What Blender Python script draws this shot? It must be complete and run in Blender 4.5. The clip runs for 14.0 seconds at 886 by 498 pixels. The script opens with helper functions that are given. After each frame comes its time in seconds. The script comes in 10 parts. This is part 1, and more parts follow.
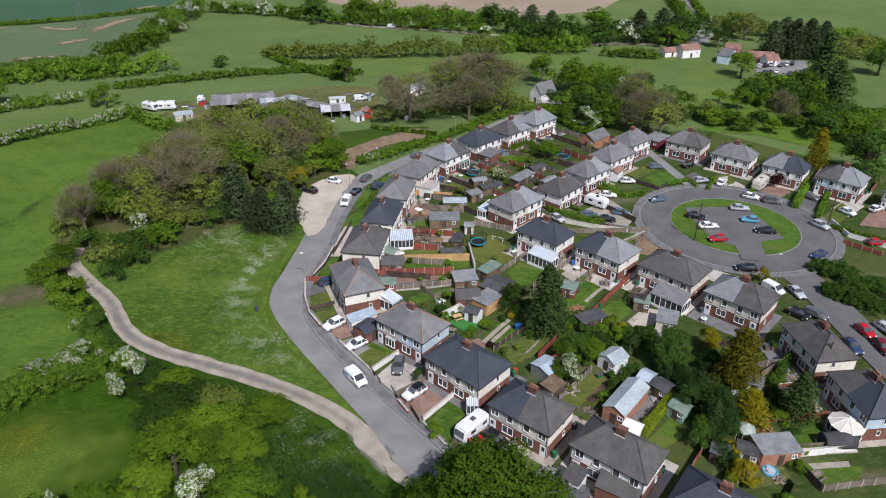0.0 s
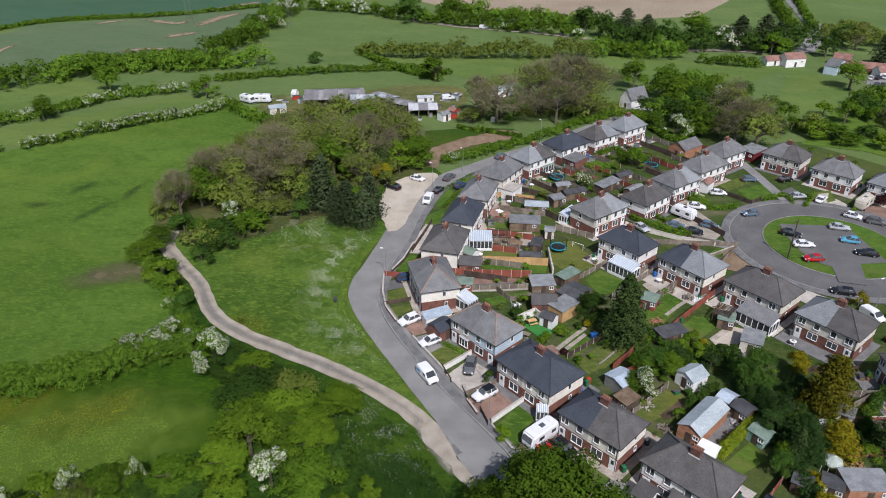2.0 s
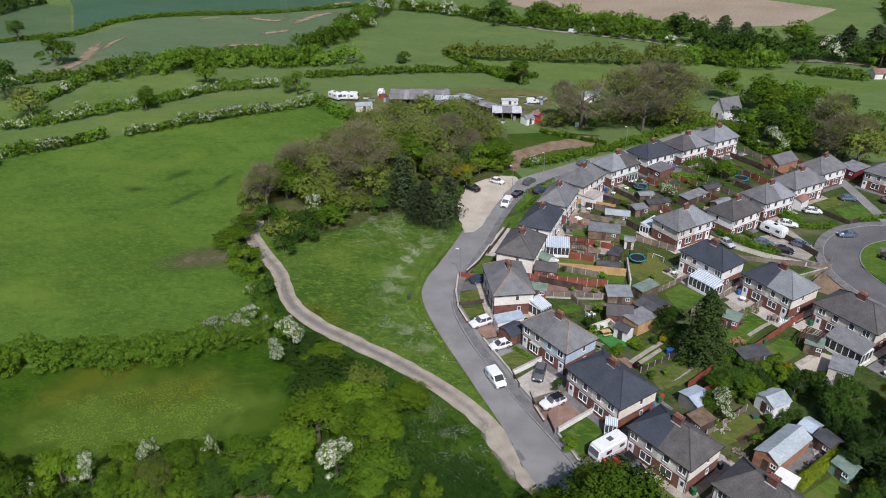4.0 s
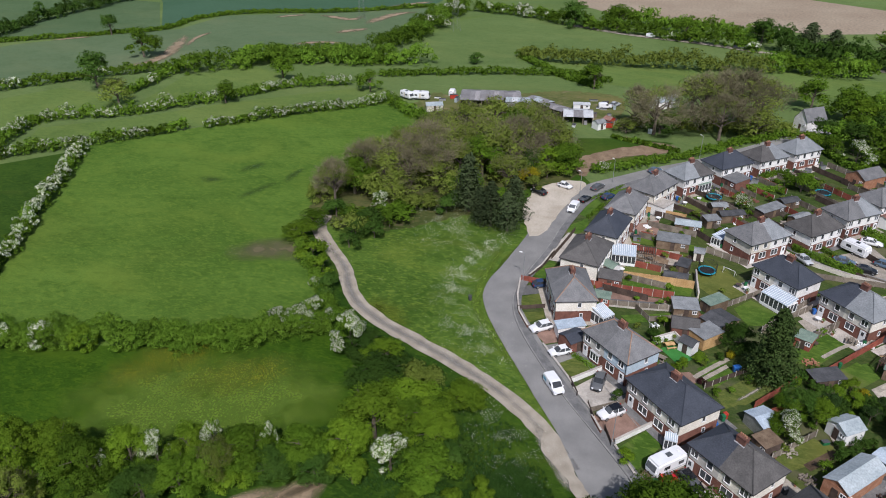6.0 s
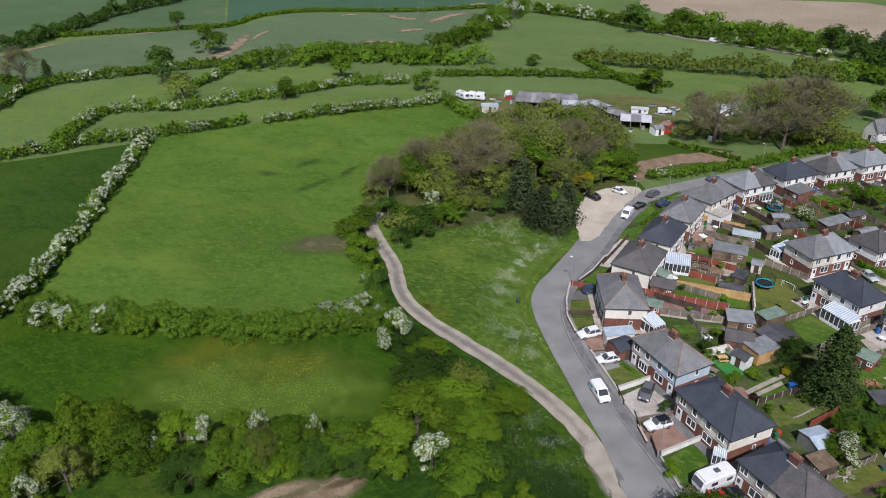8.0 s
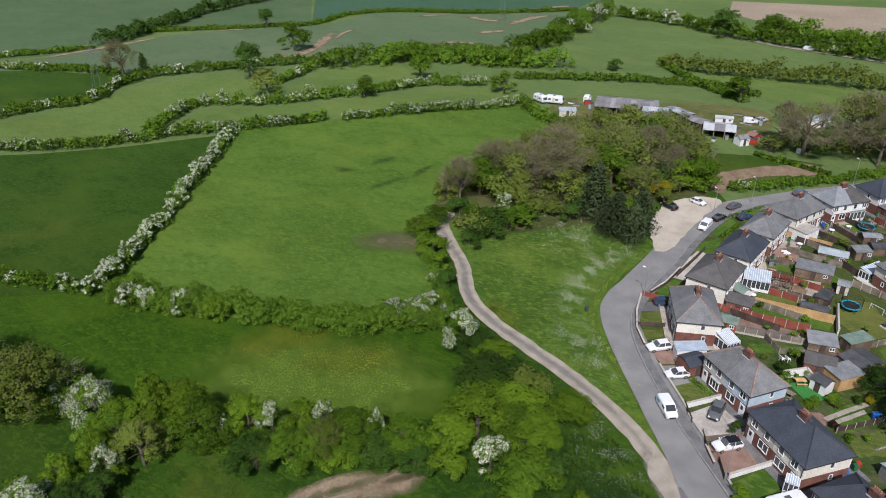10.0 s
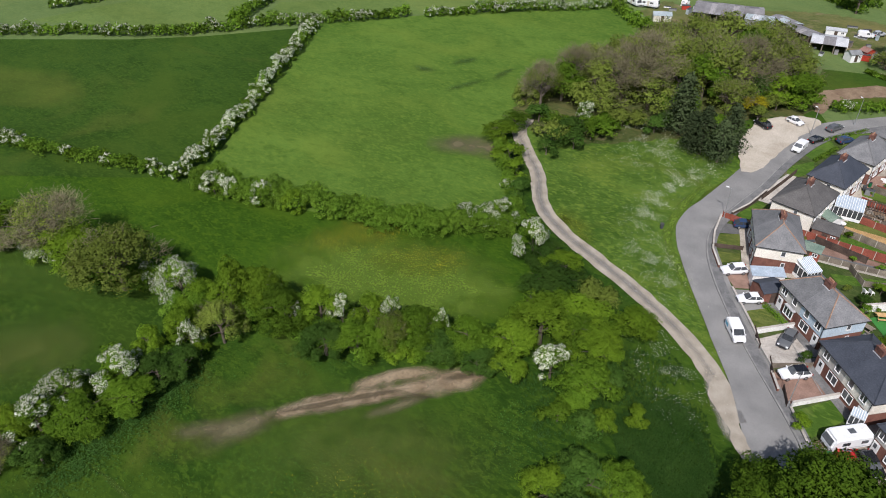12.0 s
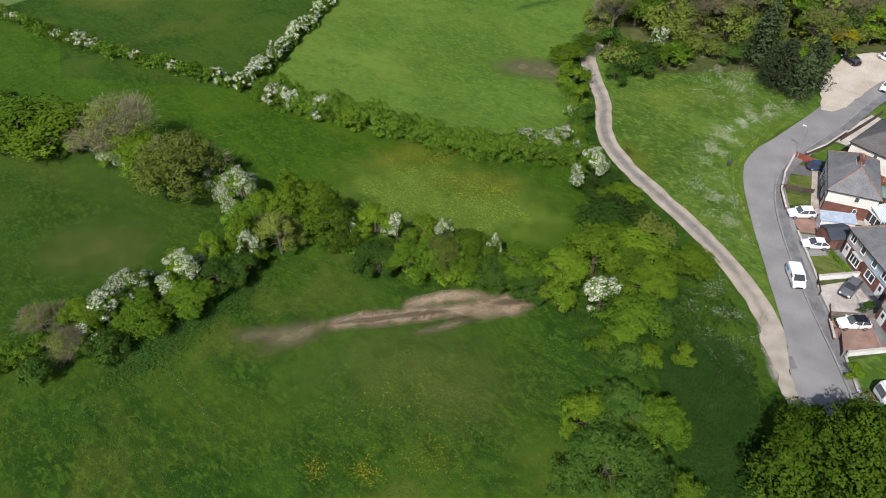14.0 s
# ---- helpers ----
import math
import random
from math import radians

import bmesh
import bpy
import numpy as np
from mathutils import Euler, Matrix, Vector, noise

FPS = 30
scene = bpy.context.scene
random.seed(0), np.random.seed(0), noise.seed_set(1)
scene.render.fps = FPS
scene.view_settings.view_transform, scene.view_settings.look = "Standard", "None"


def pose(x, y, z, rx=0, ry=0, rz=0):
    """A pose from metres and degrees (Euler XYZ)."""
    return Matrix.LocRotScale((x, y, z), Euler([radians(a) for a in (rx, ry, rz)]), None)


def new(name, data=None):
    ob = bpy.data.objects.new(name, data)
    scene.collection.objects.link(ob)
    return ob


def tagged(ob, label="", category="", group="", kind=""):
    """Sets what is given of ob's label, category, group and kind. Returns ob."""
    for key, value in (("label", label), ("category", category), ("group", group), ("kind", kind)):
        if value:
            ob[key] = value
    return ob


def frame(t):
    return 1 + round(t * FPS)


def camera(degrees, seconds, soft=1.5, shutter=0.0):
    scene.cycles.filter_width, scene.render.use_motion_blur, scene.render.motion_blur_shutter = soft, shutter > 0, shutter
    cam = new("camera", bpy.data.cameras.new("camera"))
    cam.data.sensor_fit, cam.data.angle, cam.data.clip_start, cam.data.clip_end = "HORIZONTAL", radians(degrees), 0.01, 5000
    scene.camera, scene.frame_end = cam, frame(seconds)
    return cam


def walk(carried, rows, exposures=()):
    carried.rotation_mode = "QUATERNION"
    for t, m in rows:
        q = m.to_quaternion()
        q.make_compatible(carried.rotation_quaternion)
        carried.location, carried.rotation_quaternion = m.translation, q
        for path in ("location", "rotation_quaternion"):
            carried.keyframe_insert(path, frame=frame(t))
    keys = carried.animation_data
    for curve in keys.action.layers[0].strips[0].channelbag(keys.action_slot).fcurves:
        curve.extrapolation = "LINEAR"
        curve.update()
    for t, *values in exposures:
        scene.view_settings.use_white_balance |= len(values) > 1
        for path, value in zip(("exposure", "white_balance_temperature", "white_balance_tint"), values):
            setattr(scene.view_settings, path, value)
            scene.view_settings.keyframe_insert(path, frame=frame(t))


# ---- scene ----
import mathutils
import mathutils.geometry

# ---- camera: a hovering drone that turns left and then tips down ----
cam = camera(65.14, 14.0, soft=1.0)
PATH = [
    (0, pose(0, 0, 70, 60.60, -0.47, 0.27)),
    (0.5, pose(0, 0, 70, 60.60, -0.41, 1.95)),
    (1, pose(0, 0, 70, 60.61, -0.33, 3.77)),
    (1.5, pose(0, 0, 70, 60.61, -0.26, 5.57)),
    (2, pose(0, 0, 70, 60.63, -0.22, 7.57)),
    (2.5, pose(0, 0, 70, 60.65, -0.18, 9.43)),
    (3, pose(0, 0, 70, 60.70, -0.11, 11.31)),
    (5.5, pose(0, 0, 70, 60.84, 0.02, 19.06)),
    (6, pose(0, 0, 70, 60.86, 0.07, 20.56)),
    (6.5, pose(0, 0, 70, 60.88, 0.13, 21.89)),
    (7, pose(0, 0, 70, 60.91, 0.12, 23.31)),
    (9.5, pose(0, 0, 70, 61.04, 0.31, 29.18)),
    (10, pose(0, 0, 70, 61.06, 0.36, 31.66)),
    (10.5, pose(0, 0, 70, 60.28, 0.38, 33.91)),
    (11, pose(0, 0, 70, 57.83, 0.42, 36.01)),
    (11.5, pose(0, 0, 70, 55.55, 0.44, 37.64)),
    (12, pose(0, 0, 70, 53.30, 0.46, 38.68)),
    (12.5, pose(0, 0, 70, 51.43, 0.49, 39.48)),
    (13, pose(0, 0, 70, 49.47, 0.53, 40.45)),
    (13.5, pose(0, 0, 70, 47.80, 0.57, 42.32)),
    (14, pose(0, 0, 70, 47.07, 0.66, 44.39)),
]
walk(cam, PATH, [(0, -0.12, 6080, 16), (3, -0.16, 6080, 16), (6.5, -0.20, 6080, 16), (9.5, -0.16, 6100, 16), (12, -0.02, 6250, 15), (14, 0.11, 6300, 15)])

# ---- daylight ----
SUN_AZIMUTH, SUN_HEIGHT = 157.0, 50.0   # degrees clockwise from +y, degrees above the horizon
world = bpy.data.worlds.new("sky")
scene.world = world
world.use_nodes = True
sky = world.node_tree.nodes.new("ShaderNodeTexSky")
sky.sky_type = "NISHITA"
sky.sun_disc = False
sky.sun_elevation, sky.sun_rotation = radians(SUN_HEIGHT), radians(SUN_AZIMUTH)
sky.air_density, sky.dust_density = 1.2, 2.0
background = world.node_tree.nodes["Background"]
background.inputs["Strength"].default_value = 0.085
world.node_tree.links.new(sky.outputs["Color"], background.inputs["Color"])
sun_data = bpy.data.lights.new("sun", "SUN")
sun_data.energy, sun_data.angle, sun_data.color = 4.7, radians(0.6), (1.0, 0.965, 0.91)
sun = new("sun", sun_data)
sun.matrix_world = pose(0, 0, 120, 90 - SUN_HEIGHT, 0, 180 - SUN_AZIMUTH)


# ---- materials ----
def material(name, dark, light, scale=0.5, fine=6.0, rough=0.85, bump=0.0, metal=0.0, vary=0.0, island=0.0, spec=0.3, leafy=0.0, patchy=0.5, grit=0.2):
    m = bpy.data.materials.new(name)
    m.use_nodes = True
    nodes, links = m.node_tree.nodes, m.node_tree.links
    bsdf = nodes["Principled BSDF"]
    place = nodes.new("ShaderNodeNewGeometry")
    coarse = nodes.new("ShaderNodeTexNoise")
    coarse.inputs["Scale"].default_value, coarse.inputs["Detail"].default_value = scale, 5.0
    links.new(place.outputs["Position"], coarse.inputs["Vector"])
    spread = nodes.new("ShaderNodeMapRange")
    spread.inputs["From Min"].default_value, spread.inputs["From Max"].default_value = 0.5 - 0.28 * patchy, 0.5 + 0.28 * patchy
    links.new(coarse.outputs["Fac"], spread.inputs["Value"])
    blend = nodes.new("ShaderNodeMix")
    blend.data_type = "RGBA"
    blend.inputs["A"].default_value, blend.inputs["B"].default_value = (*dark, 1), (*light, 1)
    links.new(spread.outputs["Result"], blend.inputs["Factor"])
    grain = nodes.new("ShaderNodeTexNoise")
    grain.inputs["Scale"].default_value, grain.inputs["Detail"].default_value = fine, 3.0
    links.new(place.outputs["Position"], grain.inputs["Vector"])
    value = nodes.new("ShaderNodeMapRange")
    value.inputs["From Min"].default_value, value.inputs["From Max"].default_value = 0.3, 0.7
    value.inputs["To Min"].default_value, value.inputs["To Max"].default_value = 1 - grit, 1 + grit
    links.new(grain.outputs["Fac"], value.inputs["Value"])
    factor = value.outputs["Result"]
    for amount, node, socket in ((vary, "ShaderNodeObjectInfo", "Random"), (island, "ShaderNodeNewGeometry", "Random Per Island")):
        if amount:
            source, span, times = nodes.new(node), nodes.new("ShaderNodeMapRange"), nodes.new("ShaderNodeMath")
            span.inputs["To Min"].default_value, span.inputs["To Max"].default_value = 1 - amount, 1 + amount
            links.new(source.outputs[socket], span.inputs["Value"])
            times.operation = "MULTIPLY"
            links.new(span.outputs["Result"], times.inputs[0])
            links.new(factor, times.inputs[1])
            factor = times.outputs[0]
    tone = nodes.new("ShaderNodeVectorMath")
    tone.operation = "SCALE"
    links.new(blend.outputs["Result"], tone.inputs[0])
    links.new(factor, tone.inputs["Scale"])
    links.new(tone.outputs["Vector"], bsdf.inputs["Base Color"])
    bsdf.inputs["Roughness"].default_value, bsdf.inputs["Metallic"].default_value = rough, metal
    bsdf.inputs["Specular IOR Level"].default_value = spec
    if bump:
        relief = nodes.new("ShaderNodeBump")
        relief.inputs["Strength"].default_value, relief.inputs["Distance"].default_value = min(1, bump * 4), bump
        links.new(grain.outputs["Fac"], relief.inputs["Height"])
        links.new(relief.outputs["Normal"], bsdf.inputs["Normal"])
    if leafy:
        thin, mixed = nodes.new("ShaderNodeBsdfTranslucent"), nodes.new("ShaderNodeMixShader")
        mixed.inputs["Fac"].default_value = leafy
        links.new(tone.outputs["Vector"], thin.inputs["Color"])
        links.new(bsdf.outputs["BSDF"], mixed.inputs[1])
        links.new(thin.outputs["BSDF"], mixed.inputs[2])
        links.new(mixed.outputs["Shader"], nodes["Material Output"].inputs["Surface"])
    return m


def grass(name, dark, light, scale, dry=(0.115, 0.125, 0.022), dry_amount=0.15, fine=4.5, bump=0.06, speck=None, mottle=1.0):
    """Turf: broad patches, tufts, fine blades and dry or bare spots."""
    m = material(name, dark, light, scale, fine, 0.95, bump, spec=0.05, patchy=0.9, grit=0.26)
    nodes, links = m.node_tree.nodes, m.node_tree.links
    bsdf = nodes["Principled BSDF"]
    bsdf.inputs["Sheen Weight"].default_value, bsdf.inputs["Sheen Roughness"].default_value = 0.12, 0.45
    bsdf.inputs["Sheen Tint"].default_value = (0.40, 0.80, 0.20, 1)
    colour = bsdf.inputs["Base Color"].links[0].from_socket
    place = nodes.new("ShaderNodeNewGeometry")
    deep = (dark[0] * 0.66, dark[1] * 0.72, dark[2] * 0.62)
    layers = [(0.025, 0.44, 0.62, deep, 0.6), (0.09, 0.48, 0.68, deep, 0.55), (3.2, 0.55, 0.7, (dark[0] * 0.55, dark[1] * 0.6, dark[2] * 0.55), 0.55), (0.35, 0.49, 0.66, deep, 0.72),
              (1.3, 0.50, 0.66, (light[0] * 1.25, light[1] * 1.14, light[2]), 0.75), (0.6, 0.52, 0.70, (light[0] * 1.15, light[1] * 1.05, light[2]), 0.45),
              (0.045, 0.50, 0.70, (light[0] * 1.3, light[1] * 1.08, light[2]), 0.6), (scale * 0.45, 0.56, 0.75, dry, dry_amount * 4)]
    if speck:
        layers.append((1.1, 0.66, 0.75, speck, 0.8))
    for n, (size, low, high, tint, most) in enumerate(layers):
        spots, span, mix = nodes.new("ShaderNodeTexNoise"), nodes.new("ShaderNodeMapRange"), nodes.new("ShaderNodeMix")
        spots.inputs["Scale"].default_value, spots.inputs["Detail"].default_value, spots.inputs["Distortion"].default_value = size, 7.0, 0.8
        shift = nodes.new("ShaderNodeVectorMath")
        shift.operation = "MULTIPLY_ADD"
        shift.inputs[1].default_value, shift.inputs[2].default_value = (0.75, 1.3, 1), (37 * n + 5, 11 * n, 3 * n)
        links.new(place.outputs["Position"], shift.inputs[0])
        links.new(shift.outputs["Vector"], spots.inputs["Vector"])
        span.inputs["From Min"].default_value, span.inputs["From Max"].default_value, span.inputs["To Max"].default_value = low, high, min(1, most * mottle)
        links.new(spots.outputs["Fac"], span.inputs["Value"])
        mix.data_type = "RGBA"
        links.new(span.outputs["Result"], mix.inputs["Factor"])
        links.new(colour, mix.inputs["A"])
        mix.inputs["B"].default_value = (*tint, 1)
        colour = mix.outputs["Result"]
    links.new(colour, bsdf.inputs["Base Color"])
    return m


# Dark base stands in for cloud shade over the western fields.
PASTURE = grass("pasture_grass", (0.022, 0.051, 0.006), (0.037, 0.076, 0.009), 0.05)
# Open farmland grass paled and blued: distance haze painted into the colour.
PASTURE_HAZED = grass("hazed_pasture_grass", (0.090, 0.136, 0.044), (0.128, 0.178, 0.062), 0.03, dry_amount=0.1, mottle=0.5)
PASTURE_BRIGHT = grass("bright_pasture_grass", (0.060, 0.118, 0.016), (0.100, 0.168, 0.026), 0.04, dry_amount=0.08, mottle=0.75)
# Far pastures, bluer than near grass, with haze in the base colour.
PASTURE_FAR = grass("hazed_far_pasture_grass", (0.090, 0.140, 0.036), (0.126, 0.180, 0.050), 0.03, dry_amount=0.08, mottle=0.6)
MEADOW = grass("meadow_grass", (0.046, 0.096, 0.013), (0.102, 0.164, 0.026), 0.09, bump=0.1, speck=(0.16, 0.19, 0.10))
# Rough grass, taken darker than its own green for cloud shade.
ROUGH_GRASS = grass("rough_grass", (0.016, 0.044, 0.0055), (0.042, 0.088, 0.009), 0.13, bump=0.10)
BUTTERCUP = grass("buttercup_grass", (0.026, 0.064, 0.0046), (0.045, 0.094, 0.0062), 0.06, dry=(0.085, 0.110, 0.010), dry_amount=0.12)
LAWN = grass("lawn_grass", (0.050, 0.104, 0.014), (0.086, 0.148, 0.026), 0.35, fine=8.0, bump=0.03, dry=(0.15, 0.14, 0.05))
LAWN_DRY = grass("dry_lawn_grass", (0.075, 0.105, 0.022), (0.120, 0.140, 0.040), 0.35, fine=8.0, bump=0.03)
GARDEN = grass("garden_soil_and_grass", (0.035, 0.064, 0.014), (0.068, 0.090, 0.030), 0.22, dry=(0.17, 0.135, 0.10), dry_amount=0.16, fine=5.0, bump=0.06)
DRY_GRASS = grass("thin_dry_grass", (0.085, 0.100, 0.030), (0.130, 0.130, 0.055), 0.4, dry=(0.22, 0.17, 0.11), dry_amount=0.25)
WOOD_FLOOR = grass("wood_floor", (0.050, 0.070, 0.018), (0.095, 0.095, 0.040), 0.25, dry=(0.16, 0.12, 0.08), dry_amount=0.2)
TURF = material("artificial_turf", (0.035, 0.170, 0.030), (0.045, 0.200, 0.040), 0.6, 20, 0.9, 0.01)
# Far crop colours also hold the blue tint of distance haze.
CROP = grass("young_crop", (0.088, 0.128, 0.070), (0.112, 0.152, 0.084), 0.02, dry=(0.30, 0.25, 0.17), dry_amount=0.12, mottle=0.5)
CROP_MID = grass("hazed_green_crop", (0.068, 0.108, 0.054), (0.088, 0.128, 0.066), 0.02, dry_amount=0.04, mottle=0.5)
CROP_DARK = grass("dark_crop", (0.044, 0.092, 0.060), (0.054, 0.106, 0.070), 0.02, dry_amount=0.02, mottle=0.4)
PLOUGHED = material("pale_ploughed_soil", (0.26, 0.20, 0.14), (0.34, 0.28, 0.20), 0.03, 0.8, 0.95, 0.1, patchy=0.8)
EARTH = material("bare_earth", (0.16, 0.105, 0.065), (0.27, 0.20, 0.13), 0.4, 3.0, 0.95, 0.06, patchy=0.8)
MUD = material("wet_brown_mud", (0.060, 0.040, 0.024), (0.115, 0.080, 0.048), 0.5, 4.0, 0.6, 0.06)
GRAVEL = material("pale_gravel", (0.38, 0.33, 0.26), (0.52, 0.47, 0.39), 0.25, 5.0, 0.95, 0.03, patchy=0.8)
TRACK = material("gravel_track", (0.262, 0.228, 0.178), (0.395, 0.352, 0.286), 0.5, 12.0, 0.95, 0.04, patchy=0.8)
ASPHALT = material("worn_grey_asphalt", (0.172, 0.170, 0.164), (0.262, 0.257, 0.245), 0.2, 28.0, 0.9, 0.003, patchy=0.8)
ASPHALT_DARK = material("dark_asphalt", (0.100, 0.099, 0.098), (0.146, 0.144, 0.141), 0.2, 6.0, 0.88, 0.01, patchy=0.8)
PAVING = material("grey_footway", (0.128, 0.128, 0.127), (0.185, 0.184, 0.180), 0.6, 5.0, 0.9, 0.01)
KERB = material("weathered_concrete_kerb", (0.20, 0.198, 0.19), (0.27, 0.265, 0.25), 1.0, 8.0, 0.9, 0.01)
CONCRETE = material("pale_concrete", (0.36, 0.33, 0.29), (0.50, 0.46, 0.41), 0.5, 5.0, 0.9, 0.01, vary=0.1)
BLOCK_PAVING = material("brown_block_paving", (0.20, 0.125, 0.095), (0.28, 0.18, 0.14), 0.6, 8.0, 0.9, 0.01, vary=0.12)
SLABS = material("buff_paving_slabs", (0.30, 0.27, 0.22), (0.42, 0.37, 0.31), 0.8, 5.0, 0.9, 0.01, vary=0.15)
BRICK = material("red_brown_brick", (0.140, 0.060, 0.045), (0.215, 0.100, 0.072), 1.2, 9.0, 0.9, 0.015, vary=0.12, patchy=0.8)
BRICK_STACK = material("sooty_red_brick", (0.105, 0.050, 0.040), (0.175, 0.085, 0.064), 1.8, 9.0, 0.9, 0.015)
BRICK_ORANGE = material("orange_brick", (0.30, 0.14, 0.08), (0.40, 0.21, 0.13), 1.2, 9.0, 0.9, 0.015)
RENDER_CREAM = material("cream_render", (0.70, 0.66, 0.57), (0.78, 0.75, 0.67), 0.6, 9.0, 0.9, 0.01)
RENDER_WHITE = material("white_render", (0.72, 0.71, 0.68), (0.82, 0.81, 0.79), 0.6, 9.0, 0.9, 0.01)
RENDER_GREY = material("grey_pebbledash", (0.42, 0.40, 0.37), (0.53, 0.51, 0.47), 0.8, 14.0, 0.95, 0.02)
RENDER_BLUE = material("pale_blue_render", (0.42, 0.52, 0.60), (0.50, 0.60, 0.67), 0.6, 9.0, 0.9, 0.01)
RENDER_BUFF = material("buff_pebbledash", (0.58, 0.54, 0.46), (0.68, 0.65, 0.57), 0.7, 12.0, 0.95, 0.02)
MAROON_BOARD = material("maroon_boards", (0.13, 0.02, 0.025), (0.18, 0.03, 0.035), 0.8, 6.0, 0.7)
TILE_GREY = material("grey_roof_tiles", (0.116, 0.118, 0.121), (0.184, 0.185, 0.187), 0.7, 5.0, 0.75, 0.02, vary=0.1, island=0.1, patchy=0.9)
TILE_DARK = material("dark_slate_tiles", (0.040, 0.046, 0.060), (0.060, 0.068, 0.085), 0.5, 5.0, 0.6, 0.02, island=0.08, patchy=0.9)
TILE_BROWN = material("brown_grey_roof_tiles", (0.070, 0.067, 0.065), (0.112, 0.107, 0.103), 0.7, 5.0, 0.8, 0.02, vary=0.1, island=0.12, patchy=0.9)
TILE_PALE = material("pale_grey_roof_tiles", (0.17, 0.185, 0.195), (0.24, 0.255, 0.265), 0.7, 5.0, 0.7, 0.02, vary=0.08, island=0.08, patchy=0.9)
RIDGE_RED = material("terracotta_ridge_tiles", (0.26, 0.15, 0.10), (0.36, 0.24, 0.17), 1.5, 8.0, 0.85, 0.01)
RED_TILE = material("weathered_red_roof", (0.20, 0.105, 0.085), (0.28, 0.16, 0.13), 0.5, 3.0, 0.85, 0.02)
PVC = material("white_plastic", (0.74, 0.75, 0.75), (0.82, 0.82, 0.81), 1.5, 10.0, 0.45, grit=0.05)
GLASS = material("window_glass_over_blinds", (0.036, 0.040, 0.045), (0.100, 0.108, 0.115), 0.5, 3.0, 0.08, spec=0.5, vary=0.45, patchy=0.9)
CLEAR = material("pale_conservatory_roof", (0.34, 0.41, 0.48), (0.44, 0.51, 0.58), 0.8, 6.0, 0.3)
LEAD = material("weathered_lead", (0.34, 0.34, 0.35), (0.46, 0.46, 0.46), 2.0, 8.0, 0.6)
BLACK = material("black_rubber", (0.018, 0.018, 0.019), (0.03, 0.03, 0.031), 2.0, 9.0, 0.7)
TERRACOTTA = material("terracotta_pot", (0.30, 0.15, 0.09), (0.40, 0.22, 0.14), 2.0, 9.0, 0.85)
CLOTH = material("pale_green_awning_cloth", (0.58, 0.66, 0.60), (0.68, 0.74, 0.68), 1.2, 8.0, 0.8)
FENCE_WOOD = material("weathered_fence_wood", (0.15, 0.125, 0.10), (0.25, 0.215, 0.17), 0.8, 7.0, 0.9, 0.01, vary=0.18)
FENCE_ORANGE = material("new_orange_fence_wood", (0.46, 0.28, 0.12), (0.58, 0.38, 0.18), 0.8, 7.0, 0.85, 0.01, vary=0.08)
FENCE_RED = material("red_stained_fence", (0.22, 0.060, 0.040), (0.30, 0.090, 0.060), 0.8, 7.0, 0.85, 0.01, vary=0.12)
FENCE_DARK = material("dark_brown_fence", (0.060, 0.042, 0.034), (0.095, 0.068, 0.054), 0.8, 7.0, 0.9, 0.01, vary=0.15)
SHED_WOOD = material("brown_shed_boards", (0.125, 0.085, 0.055), (0.205, 0.150, 0.100), 0.9, 7.0, 0.9, 0.01, vary=0.2)
FELT_GREY = material("grey_roofing_felt", (0.155, 0.165, 0.17), (0.225, 0.235, 0.24), 0.8, 6.0, 0.9, 0.01, vary=0.15)
FELT_GREEN = material("green_roofing_felt", (0.13, 0.19, 0.15), (0.20, 0.26, 0.21), 0.8, 6.0, 0.9, 0.01)
SHEET_METAL = material("pale_corrugated_sheet", (0.30, 0.35, 0.37), (0.40, 0.45, 0.47), 0.4, 4.0, 0.5, 0.01)
SHEET_RUST = material("rusting_grey_sheet", (0.20, 0.195, 0.20), (0.33, 0.315, 0.31), 0.2, 2.0, 0.7, 0.01, patchy=0.9)
STEEL = material("galvanised_steel", (0.36, 0.37, 0.38), (0.46, 0.47, 0.48), 2.0, 9.0, 0.5, metal=0.6)
BARK = material("grey_brown_bark", (0.085, 0.070, 0.052), (0.150, 0.125, 0.095), 1.5, 9.0, 0.95, 0.03)


def worn(name, dark, light, most=0.95, low=0.10, high=0.36):
    """Bare ground that thins out raggedly from the middle of a strip to the grass on its sides."""
    m = material(name, dark, light, 0.35, 3.0, 0.95, 0.04, patchy=0.8)
    nodes, links = m.node_tree.nodes, m.node_tree.links
    clear, mixed, edge = nodes.new("ShaderNodeBsdfTransparent"), nodes.new("ShaderNodeMixShader"), nodes.new("ShaderNodeAttribute")
    edge.attribute_name = "middle"
    place, ragged, total, span = nodes.new("ShaderNodeNewGeometry"), nodes.new("ShaderNodeTexNoise"), nodes.new("ShaderNodeMath"), nodes.new("ShaderNodeMapRange")
    ragged.inputs["Scale"].default_value, ragged.inputs["Detail"].default_value = 0.28, 8.0
    links.new(place.outputs["Position"], ragged.inputs["Vector"])
    total.operation = "MULTIPLY"
    links.new(edge.outputs["Fac"], total.inputs[0])
    links.new(ragged.outputs["Fac"], total.inputs[1])
    span.inputs["From Min"].default_value, span.inputs["From Max"].default_value, span.inputs["To Max"].default_value = low, high, most
    links.new(total.outputs["Value"], span.inputs["Value"])
    links.new(span.outputs["Result"], mixed.inputs["Fac"])
    links.new(clear.outputs["BSDF"], mixed.inputs[1])
    links.new(nodes["Principled BSDF"].outputs["BSDF"], mixed.inputs[2])
    links.new(mixed.outputs["Shader"], nodes["Material Output"].inputs["Surface"])
    return m


